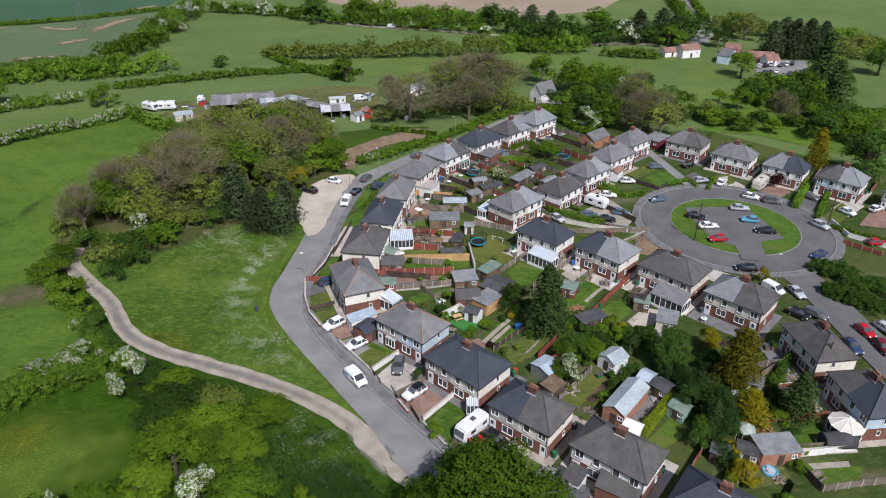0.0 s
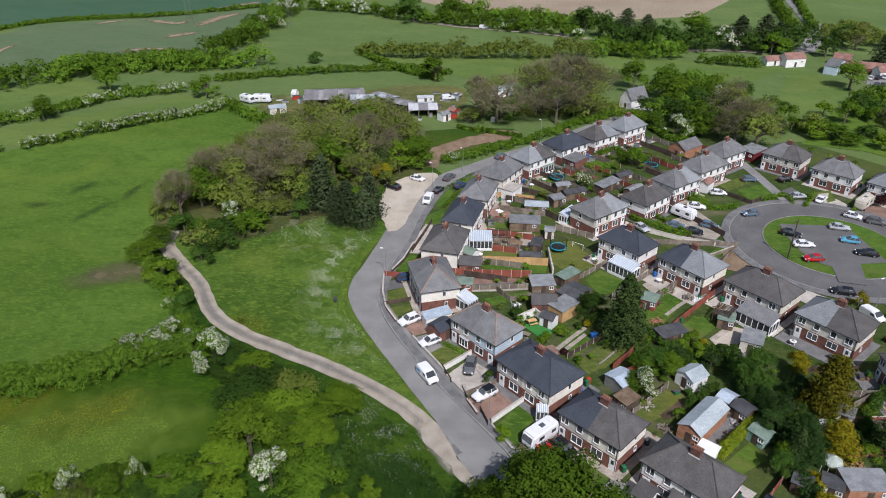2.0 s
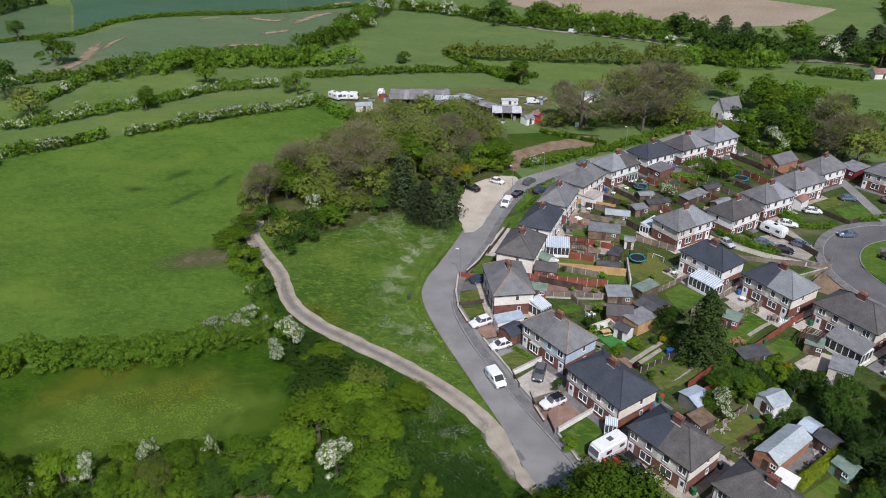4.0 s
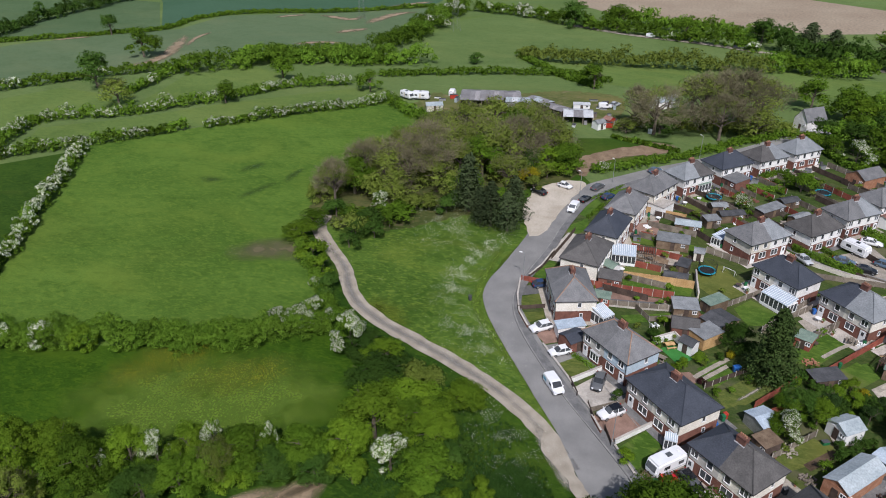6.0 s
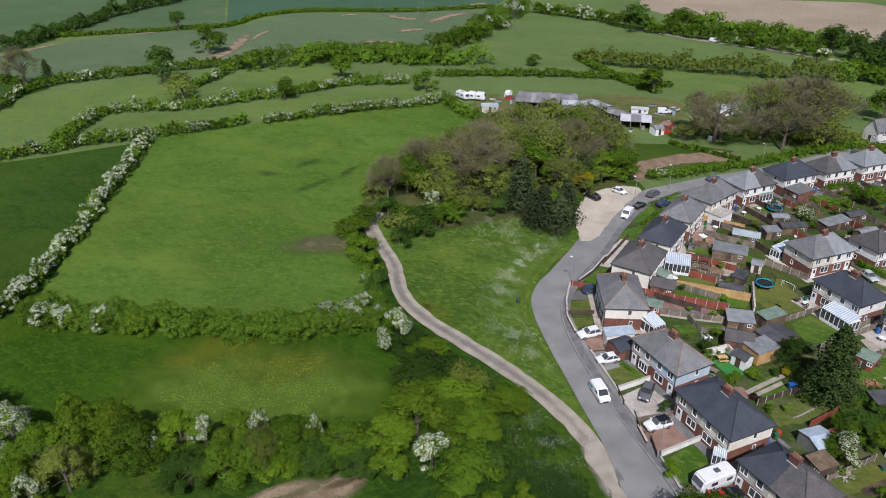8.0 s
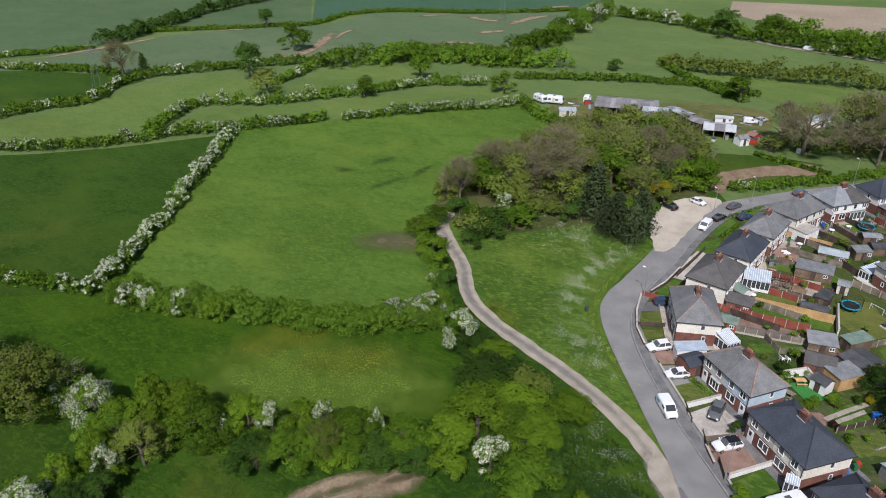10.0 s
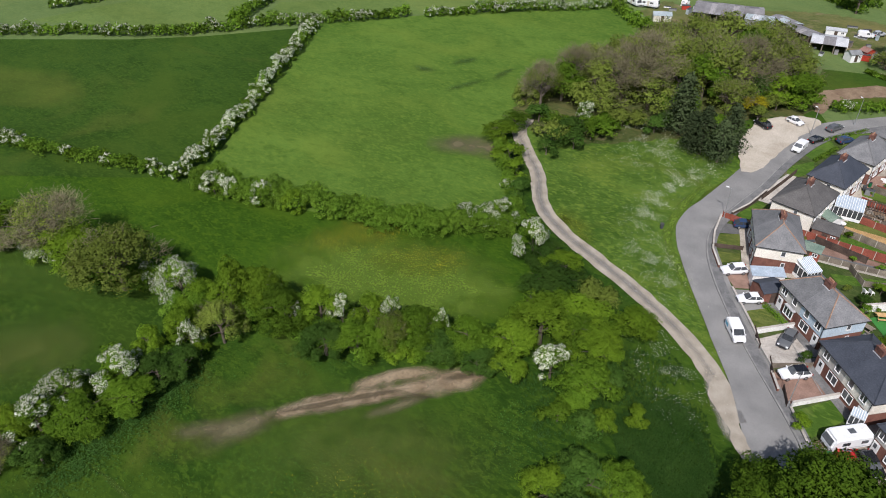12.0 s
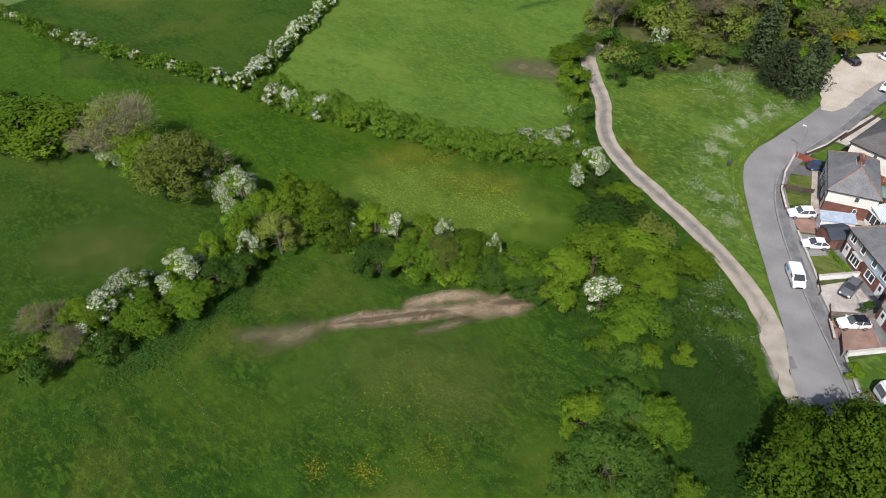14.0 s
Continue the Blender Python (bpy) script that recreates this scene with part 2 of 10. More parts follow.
WORN_MUD = worn("dried_pale_mud", (0.20, 0.145, 0.085), (0.34, 0.27, 0.18))
WORN_WET = worn("trampled_brown_mud", (0.085, 0.065, 0.036), (0.140, 0.110, 0.066), 0.75)
WORN_GRASS = worn("trodden_pale_grass", (0.060, 0.110, 0.014), (0.090, 0.135, 0.022), 0.32)
WORN_BRIGHT = worn("bright_pasture_sward", (0.080, 0.142, 0.012), (0.120, 0.188, 0.018), 0.75)
WORN_SWARD = worn("paler_rough_sward", (0.052, 0.108, 0.010), (0.080, 0.142, 0.015), 0.45, 0.04, 0.5)
WORN_BROWN = worn("brown_thin_grass", (0.105, 0.095, 0.046), (0.150, 0.132, 0.070), 0.85, 0.05, 0.5)
WORN_DARK = worn("darker_rank_sward", (0.022, 0.058, 0.010), (0.042, 0.088, 0.016), 0.55, 0.10, 0.55)
WORN_DUST = worn("dusty_road_edge", (0.30, 0.265, 0.215), (0.42, 0.385, 0.32), 0.8)
WORN_WHEEL = worn("packed_grey_track", (0.205, 0.192, 0.172), (0.270, 0.256, 0.232), 0.6, 0.04, 0.4)
WORN_OLIVE = worn("yellowing_rough_sward", (0.080, 0.105, 0.016), (0.112, 0.140, 0.026), 0.38, 0.05, 0.5)
WORN_YELLOW = worn("buttercup_drift", (0.100, 0.145, 0.010), (0.150, 0.180, 0.012), 0.4)


# ---- building blocks ----
def part(name, bm, mat, parent=None, label="", at=None):
    """A bmesh as one mesh object under a thing or a part."""
    mesh = bpy.data.meshes.new(name)
    bm.to_mesh(mesh)
    bm.free()
    mesh.materials.append(mat)
    return shared(name, mesh, parent, label, at)


def shared(name, mesh, parent=None, label="", at=None):
    ob = new(name, mesh)
    if parent:
        ob.parent = parent
    if at:
        ob.matrix_basis = at
    return tagged(ob, label)


def box(bm, x0, x1, y0, y1, z0, z1, bevel=0.0):
    ret = bmesh.ops.create_cube(bm, size=1, matrix=Matrix.Translation(((x0 + x1) / 2, (y0 + y1) / 2, (z0 + z1) / 2)) @ Matrix.Diagonal((x1 - x0, y1 - y0, z1 - z0, 1)))
    if bevel:
        edges = list({e for v in ret["verts"] for e in v.link_edges})
        bmesh.ops.bevel(bm, geom=edges, offset=bevel, segments=1, affect="EDGES")
    return bm


def boxed(*spans, bevel=0.0):
    bm = bmesh.new()
    for span in spans:
        box(bm, *span, bevel=bevel)
    return bm


def tube(bm, x, y, z0, z1, r0, r1, sides=8):
    bmesh.ops.create_cone(bm, cap_ends=True, segments=sides, radius1=r0, radius2=r1, depth=z1 - z0, matrix=Matrix.Translation((x, y, (z0 + z1) / 2)))
    return bm


def rod(bm, a, b, r0, r1, sides=6):
    a, b = Vector(a), Vector(b)
    turn = (b - a).to_track_quat("Z", "Y").to_matrix().to_4x4()
    bmesh.ops.create_cone(bm, cap_ends=True, segments=sides, radius1=r0, radius2=r1, depth=(b - a).length, matrix=Matrix.Translation((a + b) / 2) @ turn)
    return bm


def empty(name, m, label, category, group="", kind=""):
    ob = new(name)
    ob.matrix_basis = m
    return tagged(ob, label, category, group, kind)


def smooth(points, step=2.0):
    """A rounded line through plan points, at about even steps."""
    p = [Vector((*q, 0)) for q in points]
    p = [2 * p[0] - p[1], *p, 2 * p[-1] - p[-2]]
    out = []
    for a, b, c, d in zip(p, p[1:], p[2:], p[3:]):
        n = max(1, round((c - b).length / step))
        for i in range(n):
            t = i / n
            out.append(0.5 * (2 * b + (c - a) * t + (2 * a - 5 * b + 4 * c - d) * t * t + (3 * b - a - 3 * c + d) * t ** 3))
    return out + [p[-2]]


def sideways(line, n):
    d = line[min(n + 1, len(line) - 1)] - line[max(n - 1, 0)]
    return Vector((-d.y, d.x, 0)).normalized()


def strip(name, points, width, z, mat, label, category, thick=0.0, wobble=0.0, step=2.0):
    """A road, track or path: its centre line, its width and its height over the ground."""
    line, bm, rows = smooth(points, step), bmesh.new(), []
    for n, p in enumerate(line):
        s = sideways(line, n) * width / 2
        a = 1 + wobble * noise.noise(p * 0.35)
        b = 1 + wobble * noise.noise(p * 0.35 + Vector((9, 4, 2)))
        rows.append([bm.verts.new(p + s * a + Vector((0, 0, z))), bm.verts.new(p - s * b + Vector((0, 0, z)))])
    for (a, b), (c, d) in zip(rows, rows[1:]):
        bm.faces.new((a, b, d, c))
    if thick:
        for f in bmesh.ops.extrude_face_region(bm, geom=bm.faces[:])["geom"]:
            if isinstance(f, bmesh.types.BMVert):
                f.co.z -= thick
    bmesh.ops.recalc_face_normals(bm, faces=bm.faces[:])
    return tagged(part(name, bm, mat), label, category, kind="structure")


def soft_strip(name, points, width, z, mat, label, category):
    """A strip that fades out to both sides and ends."""
    line, rows, values, bm = smooth(points, 1.0), [], [], bmesh.new()
    steps = (-1, -0.5, 0, 0.5, 1)
    for n, p in enumerate(line):
        s = sideways(line, n) * width / 2
        end = min(1, 3 * n / len(line), 3 * (len(line) - 1 - n) / len(line))
        rows.append([bm.verts.new(p + s * k + Vector((0, 0, z))) for k in steps])
        values += [(1 - abs(k)) * end for k in steps]
    for a, b in zip(rows, rows[1:]):
        for k in range(4):
            bm.faces.new((a[k], b[k], b[k + 1], a[k + 1]))
    bmesh.ops.recalc_face_normals(bm, faces=bm.faces[:])
    ob = part(name, bm, mat)
    if ob.data.polygons[0].normal.z < 0:
        ob.data.flip_normals()
    ob.data.attributes.new("middle", "FLOAT", "POINT").data.foreach_set("value", values)
    return tagged(ob, label, category, kind="structure")


LAYER = 0


def patch(name, corners, z, mat, label, category, kind="structure", thick=0.0, rounded=False, ragged=0.0):
    """A flat area of ground: a field, a lawn, a drive; each lies a little over the one before."""
    global LAYER
    LAYER += 1
    z += 0.0013 * (LAYER % 61)
    bm = bmesh.new()
    if rounded:
        ring = smooth([*corners, corners[0]], 1.0)[:-1]
    else:
        ring = [Vector((*c, 0)) for c in corners]
    if ragged:
        ring = [p + Vector((noise.noise(p * 0.6), noise.noise(p * 0.6 + Vector((5, 5, 5))), 0)) * ragged for p in ring]
    verts = [bm.verts.new((p.x, p.y, z)) for p in ring]
    for three in mathutils.geometry.tessellate_polygon([ring]):
        face = bm.faces.new([verts[k] for k in three])
        face.normal_update()
        if face.normal.z < 0:
            face.normal_flip()
    return tagged(part(name, bm, mat), label, category, kind=kind)


# ---- ground, fields, roads ----
bm = bmesh.new()
bmesh.ops.create_grid(bm, x_segments=40, y_segments=40, size=2400)
tagged(part("ground", bm, PASTURE_HAZED), "open green farmland sheet reaching the horizon", "ground", kind="structure")

patch("field_near", [(-190, -40), (-190, 60), (-150, 95), (-78, 175), (-30, 175), (45, 60), (45, -40)], 0.005, ROUGH_GRASS, "rough green ground round hedges and thickets", "field")
SHEEP = [(-111.8, 62.3), (-127.4, 86.7), (-152.4, 124.6), (-159.8, 139.3), (-138.2, 164.7), (-96.1, 208.9), (-79.5, 194.3), (-73.2, 153.4), (-78.2, 138.2), (-77.8, 120.2), (-70.8, 105.7), (-57.7, 93.0), (-53.0, 84.2), (-63.6, 76.4), (-79.9, 68.8), (-97.4, 63.1)]
patch("field_sheep_pasture", SHEEP, 0.02, PASTURE_BRIGHT, "bright green grazed pasture between hawthorn hedges", "field")
YELLOW = [(-261.3, 27.9), (-183.3, 37.9), (-162.9, 42.5), (-145.6, 47.2), (-131.0, 52.3), (-115.3, 58.3), (-103.2, 60.5), (-80.4, 68.8), (-61.7, 78.1), (-49.0, 86.8), (-36.6, 69.2), (-45.5, 59.1), (-67.2, 47.1), (-86.5, 40.4), (-96.6, 32.9), (-110.3, 29.7), (-124.6, 27.0), (-139.9, 21.8), (-193.2, 11.2)]
patch("field_buttercups", YELLOW, 0.02, BUTTERCUP, "green pasture speckled with yellow buttercups", "field")
ROUGH = [(-29.6, 21.8), (-60.3, -7.9), (-100.4, -46.7), (-147.5, -46.5), (-79.3, -0.8), (-69.7, 13.6), (-73.7, 33.9), (-54.1, 44.4), (-33.4, 56.7), (-22.5, 46.8), (-18.3, 32.7)]
patch("field_south_west", [(-201.1, 7.6), (-138.8, 21.4), (-124.2, 26.9), (-109.8, 29.5), (-96.2, 32.6), (-86.2, 39.7), (-78.6, 36.2), (-76.6, 26.1), (-76.2, 12.9), (-78.4, -1.1), (-78.3, -19.7)], 0.02, PASTURE, "rough green pasture beyond a thicket", "field")
patch("field_rough", ROUGH, 0.02, ROUGH_GRASS, "dark rough grass field with faint paths", "field")
MEADOW_EDGE = [(-72.6, 116.6), (-63.7, 106.8), (-57.1, 97.9), (-51.2, 92.2), (-44.8, 88.7), (-35.4, 84.7), (-25.2, 79.9), (-15.4, 75.0), (-10.6, 73.7), (-14.5, 78.8), (-20.4, 87.2), (-26.2, 96.0), (-29.6, 102.0), (-31.4, 108.5), (-31.4, 117.3), (-28.6, 131.5), (-36.2, 137.9), (-60.6, 140.1), (-72.6, 133.6)]
patch("field_meadow", MEADOW_EDGE, 0.03, MEADOW, "wild meadow with cow parsley beside a road", "field")
VERGE = [(-6.5, 62.9), (-11.2, 72.4), (-18.2, 76.3), (-29.9, 80.5), (-42.8, 85.6), (-51.6, 89.8), (-35.7, 72.1), (-25.5, 60.4), (-14.2, 51.6), (-5.3, 55.6)]
patch("field_verge", VERGE, 0.03, ROUGH_GRASS, "rough grass and weeds below a gravel track", "field")
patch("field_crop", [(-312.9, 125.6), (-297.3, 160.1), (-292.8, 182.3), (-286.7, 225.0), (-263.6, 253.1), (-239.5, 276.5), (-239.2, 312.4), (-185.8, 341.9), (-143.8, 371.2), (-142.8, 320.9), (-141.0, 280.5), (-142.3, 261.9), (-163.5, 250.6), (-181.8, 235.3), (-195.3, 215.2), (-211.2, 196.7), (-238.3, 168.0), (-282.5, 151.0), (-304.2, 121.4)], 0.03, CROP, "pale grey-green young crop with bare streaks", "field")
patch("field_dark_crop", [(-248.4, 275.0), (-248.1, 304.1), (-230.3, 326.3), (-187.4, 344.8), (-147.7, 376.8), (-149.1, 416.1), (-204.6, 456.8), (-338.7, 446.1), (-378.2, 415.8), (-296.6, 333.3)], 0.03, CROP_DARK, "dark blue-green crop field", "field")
patch("field_crop_upper", [(-306.6, 220.2), (-286.3, 238.2), (-266.6, 256.1), (-249.2, 274.6), (-298.1, 332.5), (-329.7, 334.8), (-322.3, 282.4), (-313.5, 244.2)], 0.03, CROP_MID, "hazed green crop between far hedges", "field")
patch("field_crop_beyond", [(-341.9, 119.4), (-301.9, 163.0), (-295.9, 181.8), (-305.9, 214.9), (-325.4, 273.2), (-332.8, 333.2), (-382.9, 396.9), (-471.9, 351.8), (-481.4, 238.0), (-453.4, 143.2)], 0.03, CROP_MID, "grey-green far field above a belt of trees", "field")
patch("field_ploughed", [(-72.5, 408.4), (-51.1, 389.0), (-2.4, 378.8), (47.0, 369.1), (81.5, 382.9), (107.9, 433.1), (40.8, 476.2), (-78.8, 446.9)], 0.03, PLOUGHED, "pale pinkish ploughed soil beyond trees", "field")
patch("field_far_pasture", [(-106.5, 274.9), (-68.3, 273.7), (-60.4, 334.5), (-105.9, 366.2), (-127.4, 344.3), (-124.9, 288.0)], 0.03, PASTURE_FAR, "hazed green pasture on far farmland", "field")
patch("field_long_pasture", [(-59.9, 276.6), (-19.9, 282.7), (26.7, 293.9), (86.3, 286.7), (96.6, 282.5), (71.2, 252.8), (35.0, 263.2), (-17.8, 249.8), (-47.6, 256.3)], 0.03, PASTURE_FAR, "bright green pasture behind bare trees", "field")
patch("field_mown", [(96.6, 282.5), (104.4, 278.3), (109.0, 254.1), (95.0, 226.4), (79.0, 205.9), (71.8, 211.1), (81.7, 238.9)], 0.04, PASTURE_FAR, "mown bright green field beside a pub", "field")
patch("field_west", [(-226.7, 70.3), (-192.9, 95.9), (-177.6, 111.0), (-159.8, 133.7), (-140.6, 106.3), (-124.0, 78.1), (-114.6, 59.6), (-122.9, 52.9), (-146.1, 36.1)], 0.02, PASTURE, "pasture beyond a hawthorn hedge, painted dark for cloud shade", "field")
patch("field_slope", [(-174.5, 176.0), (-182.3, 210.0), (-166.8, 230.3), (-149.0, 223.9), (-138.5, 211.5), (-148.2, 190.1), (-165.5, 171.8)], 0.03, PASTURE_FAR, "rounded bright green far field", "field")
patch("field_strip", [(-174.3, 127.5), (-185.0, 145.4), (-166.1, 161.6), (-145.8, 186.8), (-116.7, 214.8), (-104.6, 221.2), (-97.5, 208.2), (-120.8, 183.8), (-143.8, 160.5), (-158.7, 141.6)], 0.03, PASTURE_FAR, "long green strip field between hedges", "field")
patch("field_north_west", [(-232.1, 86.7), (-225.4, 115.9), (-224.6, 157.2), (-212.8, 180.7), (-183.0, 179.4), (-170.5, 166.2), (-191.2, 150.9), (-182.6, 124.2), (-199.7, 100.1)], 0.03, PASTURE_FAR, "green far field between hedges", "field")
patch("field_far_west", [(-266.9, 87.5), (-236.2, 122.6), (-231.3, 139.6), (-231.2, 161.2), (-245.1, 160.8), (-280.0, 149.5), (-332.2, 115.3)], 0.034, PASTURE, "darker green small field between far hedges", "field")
patch("field_north", [(-120.4, 254.9), (-120.8, 340.0), (-102.4, 374.4), (-59.4, 347.1), (-29.2, 341.8), (16.9, 314.9), (5.6, 306.0), (-30.5, 302.5), (-74.8, 297.5), (-70.1, 271.5), (-101.5, 256.8)], 0.03, PASTURE_HAZED, "hazed green far slope", "field")
patch("field_north_lower", [(-129.7, 212.8), (-143.2, 226.9), (-120.0, 249.0), (-71.2, 269.0), (-60.5, 258.2), (-86.5, 247.9), (-113.0, 235.6)], 0.03, PASTURE_HAZED, "green far pasture below a hedge", "field")
patch("field_farm", [(-100.4, 217.9), (-109.4, 232.2), (-84.8, 243.5), (-58.0, 252.7), (-40.4, 253.9), (-33.6, 238.8), (-53.4, 235.4), (-79.5, 229.1)], 0.03, PASTURE_HAZED, "pasture beside farm buildings", "field")
patch("field_east", [(133.7, 356.2), (172.1, 472.5), (306.9, 480.4), (198.1, 295.7), (182.4, 321.2), (147.5, 343.7)], 0.03, PASTURE_HAZED, "green far field beyond an inn", "field")
patch("field_east_lower", [(161.9, 280.4), (180.2, 285.6), (202.7, 273.3), (166.1, 216.7), (146.8, 228.0), (141.9, 240.8)], 0.03, PASTURE_HAZED, "green far field beside trees", "field")
patch("field_horse_paddock", [(-30.7, 192.8), (-16.2, 198.1), (-4.4, 198.4), (-10.3, 181.1), (-21.8, 171.4), (-27.0, 165.5)], 0.03, PASTURE, "trodden paddock grass beside a hedge", "field")
patch("bare_paddock_earth", [(-25.2, 165.5), (-27.7, 175.2), (-23.1, 183.4), (-14.1, 191.8), (-2.6, 194.1), (-7.4, 187.8), (-15.1, 183.2), (-22.1, 174.9), (-23.4, 166.3)], 0.12, EARTH, "trodden brown bare earth in a paddock", "ground", rounded=True, ragged=0.8)
soft_strip("bare_crop_streak", [(-301.4, 148.8), (-298.2, 160.7), (-295.8, 173.9), (-293.4, 185.5), (-291.0, 197.6), (-289.4, 211.3), (-287.5, 227.4)], 7.0, 0.2, WORN_MUD, "pale bare streak in a young crop", "ground")
soft_strip("bare_crop_streak", [(-218.7, 204.9), (-213.6, 211.9), (-208.6, 220.0), (-211.1, 233.7), (-218.4, 250.0), (-230.4, 272.0)], 9.0, 0.2, WORN_MUD, "pale bare streak in a young crop", "ground")
soft_strip("bare_crop_streak", [(-228.3, 183.7), (-219.1, 192.5), (-213.7, 205.5)], 6.0, 0.2, WORN_MUD, "pale bare streak in a young crop", "ground")
soft_strip("bare_crop_streak", [(-212.2, 315.7), (-206.8, 323.8), (-198.2, 330.0)], 6.0, 0.2, WORN_MUD, "pale bare streak in a young crop", "ground")
soft_strip("bare_crop_streak", [(-195.5, 331.4), (-181.6, 328.1), (-172.3, 326.2), (-169.3, 339.7)], 8.0, 0.2, WORN_MUD, "pale bare streak in a young crop", "ground")
soft_strip("bare_crop_streak", [(-161.2, 314.3), (-158.8, 334.9), (-155.5, 348.7), (-145.4, 359.3)], 10.0, 0.2, WORN_MUD, "pale bare streak in a young crop", "ground")
soft_strip("bare_crop_streak", [(-165.9, 294.1), (-160.6, 301.2), (-153.3, 310.9)], 9.0, 0.2, WORN_MUD, "pale bare streak in a young crop", "ground")
soft_strip("bare_crop_streak", [(-173.3, 265.9), (-165.5, 272.6), (-155.9, 276.4), (-148.7, 276.4)], 7.0, 0.2, WORN_MUD, "pale bare streak in a young crop", "ground")
soft_strip("bare_crop_streak", [(-170.5, 359.3), (-163.0, 372.8), (-150.2, 391.6)], 9.0, 0.2, WORN_MUD, "pale bare streak in a young crop", "ground")
soft_strip("bare_crop_streak", [(-211.6, 245.8), (-219.2, 263.3), (-220.5, 280.2)], 4.0, 0.2, WORN_MUD, "pale bare streak in a young crop", "ground")
soft_strip("bare_crop_streak", [(-278.7, 234.9), (-272.0, 242.8), (-264.1, 249.8)], 5.0, 0.2, WORN_MUD, "pale bare streak in a young crop", "ground")
patch("track_mouth", [(-12.6, 75.0), (-9.7, 71.2), (-7.1, 67.4), (-3.9, 63.0), (-4.7, 61.9), (-8.0, 65.9), (-12.1, 70.2)], 0.205, TRACK, "dusty gravel where a track meets the road", "track", rounded=True, ragged=0.5)
soft_strip("muddy_gateway", [(-86.5, 99.0), (-81.9, 102.6), (-76.4, 105.6), (-70.5, 106.3), (-65.0, 104.6)], 11.0, 0.09, WORN_BROWN, "trampled brown mud by a field edge", "ground")
soft_strip("dry_ditch", [(-35.4, 54.6), (-36.9, 53.4), (-39.3, 50.8), (-41.7, 47.7), (-44.2, 44.6)], 6.4, 0.09, WORN_MUD, "pale dried mud flat along a field", "ground")
soft_strip("dry_ditch", [(-37.0, 53.2), (-39.6, 50.4), (-43.2, 46.0), (-46.8, 41.4), (-50.0, 37.2), (-52.8, 33.6), (-55.6, 29.6), (-57.2, 27.0)], 4.6, 0.10, WORN_MUD, "pale dried mud along a ditch", "ground")
soft_strip("dry_ditch", [(-40.6, 51.6), (-43.4, 49.4), (-46.2, 46.2), (-48.4, 42.8), (-50.2, 39.6)], 3.6, 0.105, WORN_MUD, "pale dried mud on grass", "ground")
soft_strip("dry_ditch", [(-39.6, 47.4), (-41.6, 44.2), (-43.4, 41.0), (-45.2, 37.6)], 2.4, 0.11, WORN_BROWN, "thin dried mud on grass", "ground")
soft_strip("dry_ditch", [(-41.6, 48.0), (-44.6, 44.2), (-47.6, 40.4), (-50.6, 36.4), (-53.4, 32.8), (-55.8, 29.5)], 1.3, 0.118, WORN_WET, "thin line of brown mud in a dried ditch", "ground")
soft_strip("dry_ditch", [(-52.4, 33.0), (-55.2, 29.0), (-56.4, 26.0), (-56.6, 23.6), (-55.4, 21.9)], 6.0, 0.095, WORN_BROWN, "thin dry grass over dried mud", "ground")
soft_strip("dry_ditch", [(-55.6, 27.6), (-58.4, 25.4), (-60.2, 23.6), (-62.6, 21.2)], 4.0, 0.086, WORN_BROWN, "thin dry grass over dried mud", "ground")
soft_strip("field_path", [(-71.6, 13.5), (-68.4, 13.1), (-63.8, 13.3), (-58.9, 13.5), (-53.8, 13.3), (-48.3, 12.8), (-43.0, 12.4)], 1.1, 0.12, WORN_GRASS, "faint trodden path through rough grass", "path")
soft_strip("field_path", [(-74.6, 7.0), (-73.1, 4.9), (-72.4, 2.6)], 1.6, 0.125, WORN_BROWN, "bare trodden path beside a hedge", "path")
soft_strip("wet_mud", [(-41.2, 49.4), (-39.6, 51.4), (-38.2, 52.7), (-36.8, 53.9)], 1.8, 0.13, WORN_WET, "wet dark brown mud puddle", "ground")
soft_strip("dark_sward", [(-116.1, 131.5), (-111.2, 130.8), (-107.2, 132.2)], 6.0, 0.13, WORN_DARK, "darker rank grass streak in a pasture", "ground")
soft_strip("dark_sward", [(-108.4, 136.8), (-106.6, 141.2), (-104.3, 145.9)], 6.0, 0.13, WORN_DARK, "darker rank grass streak in a pasture", "ground")
soft_strip("dark_sward", [(-99.0, 121.6), (-97.6, 127.7), (-94.7, 136.1)], 4.0, 0.13, WORN_DARK, "darker rank grass streak in a pasture", "ground")
soft_strip("dark_sward", [(-93.1, 133.9), (-93.6, 140.5), (-93.2, 147.3)], 4.0, 0.131, WORN_DARK, "darker rank grass streak in a pasture", "ground")
soft_strip("yellow_drift", [(-77.1, 57.9), (-75.3, 64.0), (-72.5, 69.5), (-68.2, 75.0)], 14.0, 0.10, WORN_YELLOW, "yellow buttercup drift in a pasture", "ground")
soft_strip("yellow_drift", [(-69.2, 61.0), (-63.2, 65.6), (-57.2, 69.9), (-51.3, 72.9)], 12.0, 0.10, WORN_YELLOW, "yellow buttercups in a pasture", "ground")
soft_strip("yellow_drift", [(-46.6, 86.7), (-48.3, 94.3), (-42.5, 90.6), (-39.3, 87.3)], 7.0, 0.10, WORN_YELLOW, "yellow flowering patch in a meadow", "ground")
# Stronger light at this end of the field, painted as paler grass.
soft_strip("bright_grass", [(-86.6, 55.6), (-69.5, 58.6), (-55.5, 63.9), (-46.7, 68.5), (-38.4, 74.6)], 34.0, 0.08, WORN_BRIGHT, "pasture end with brighter light painted on the grass", "ground")
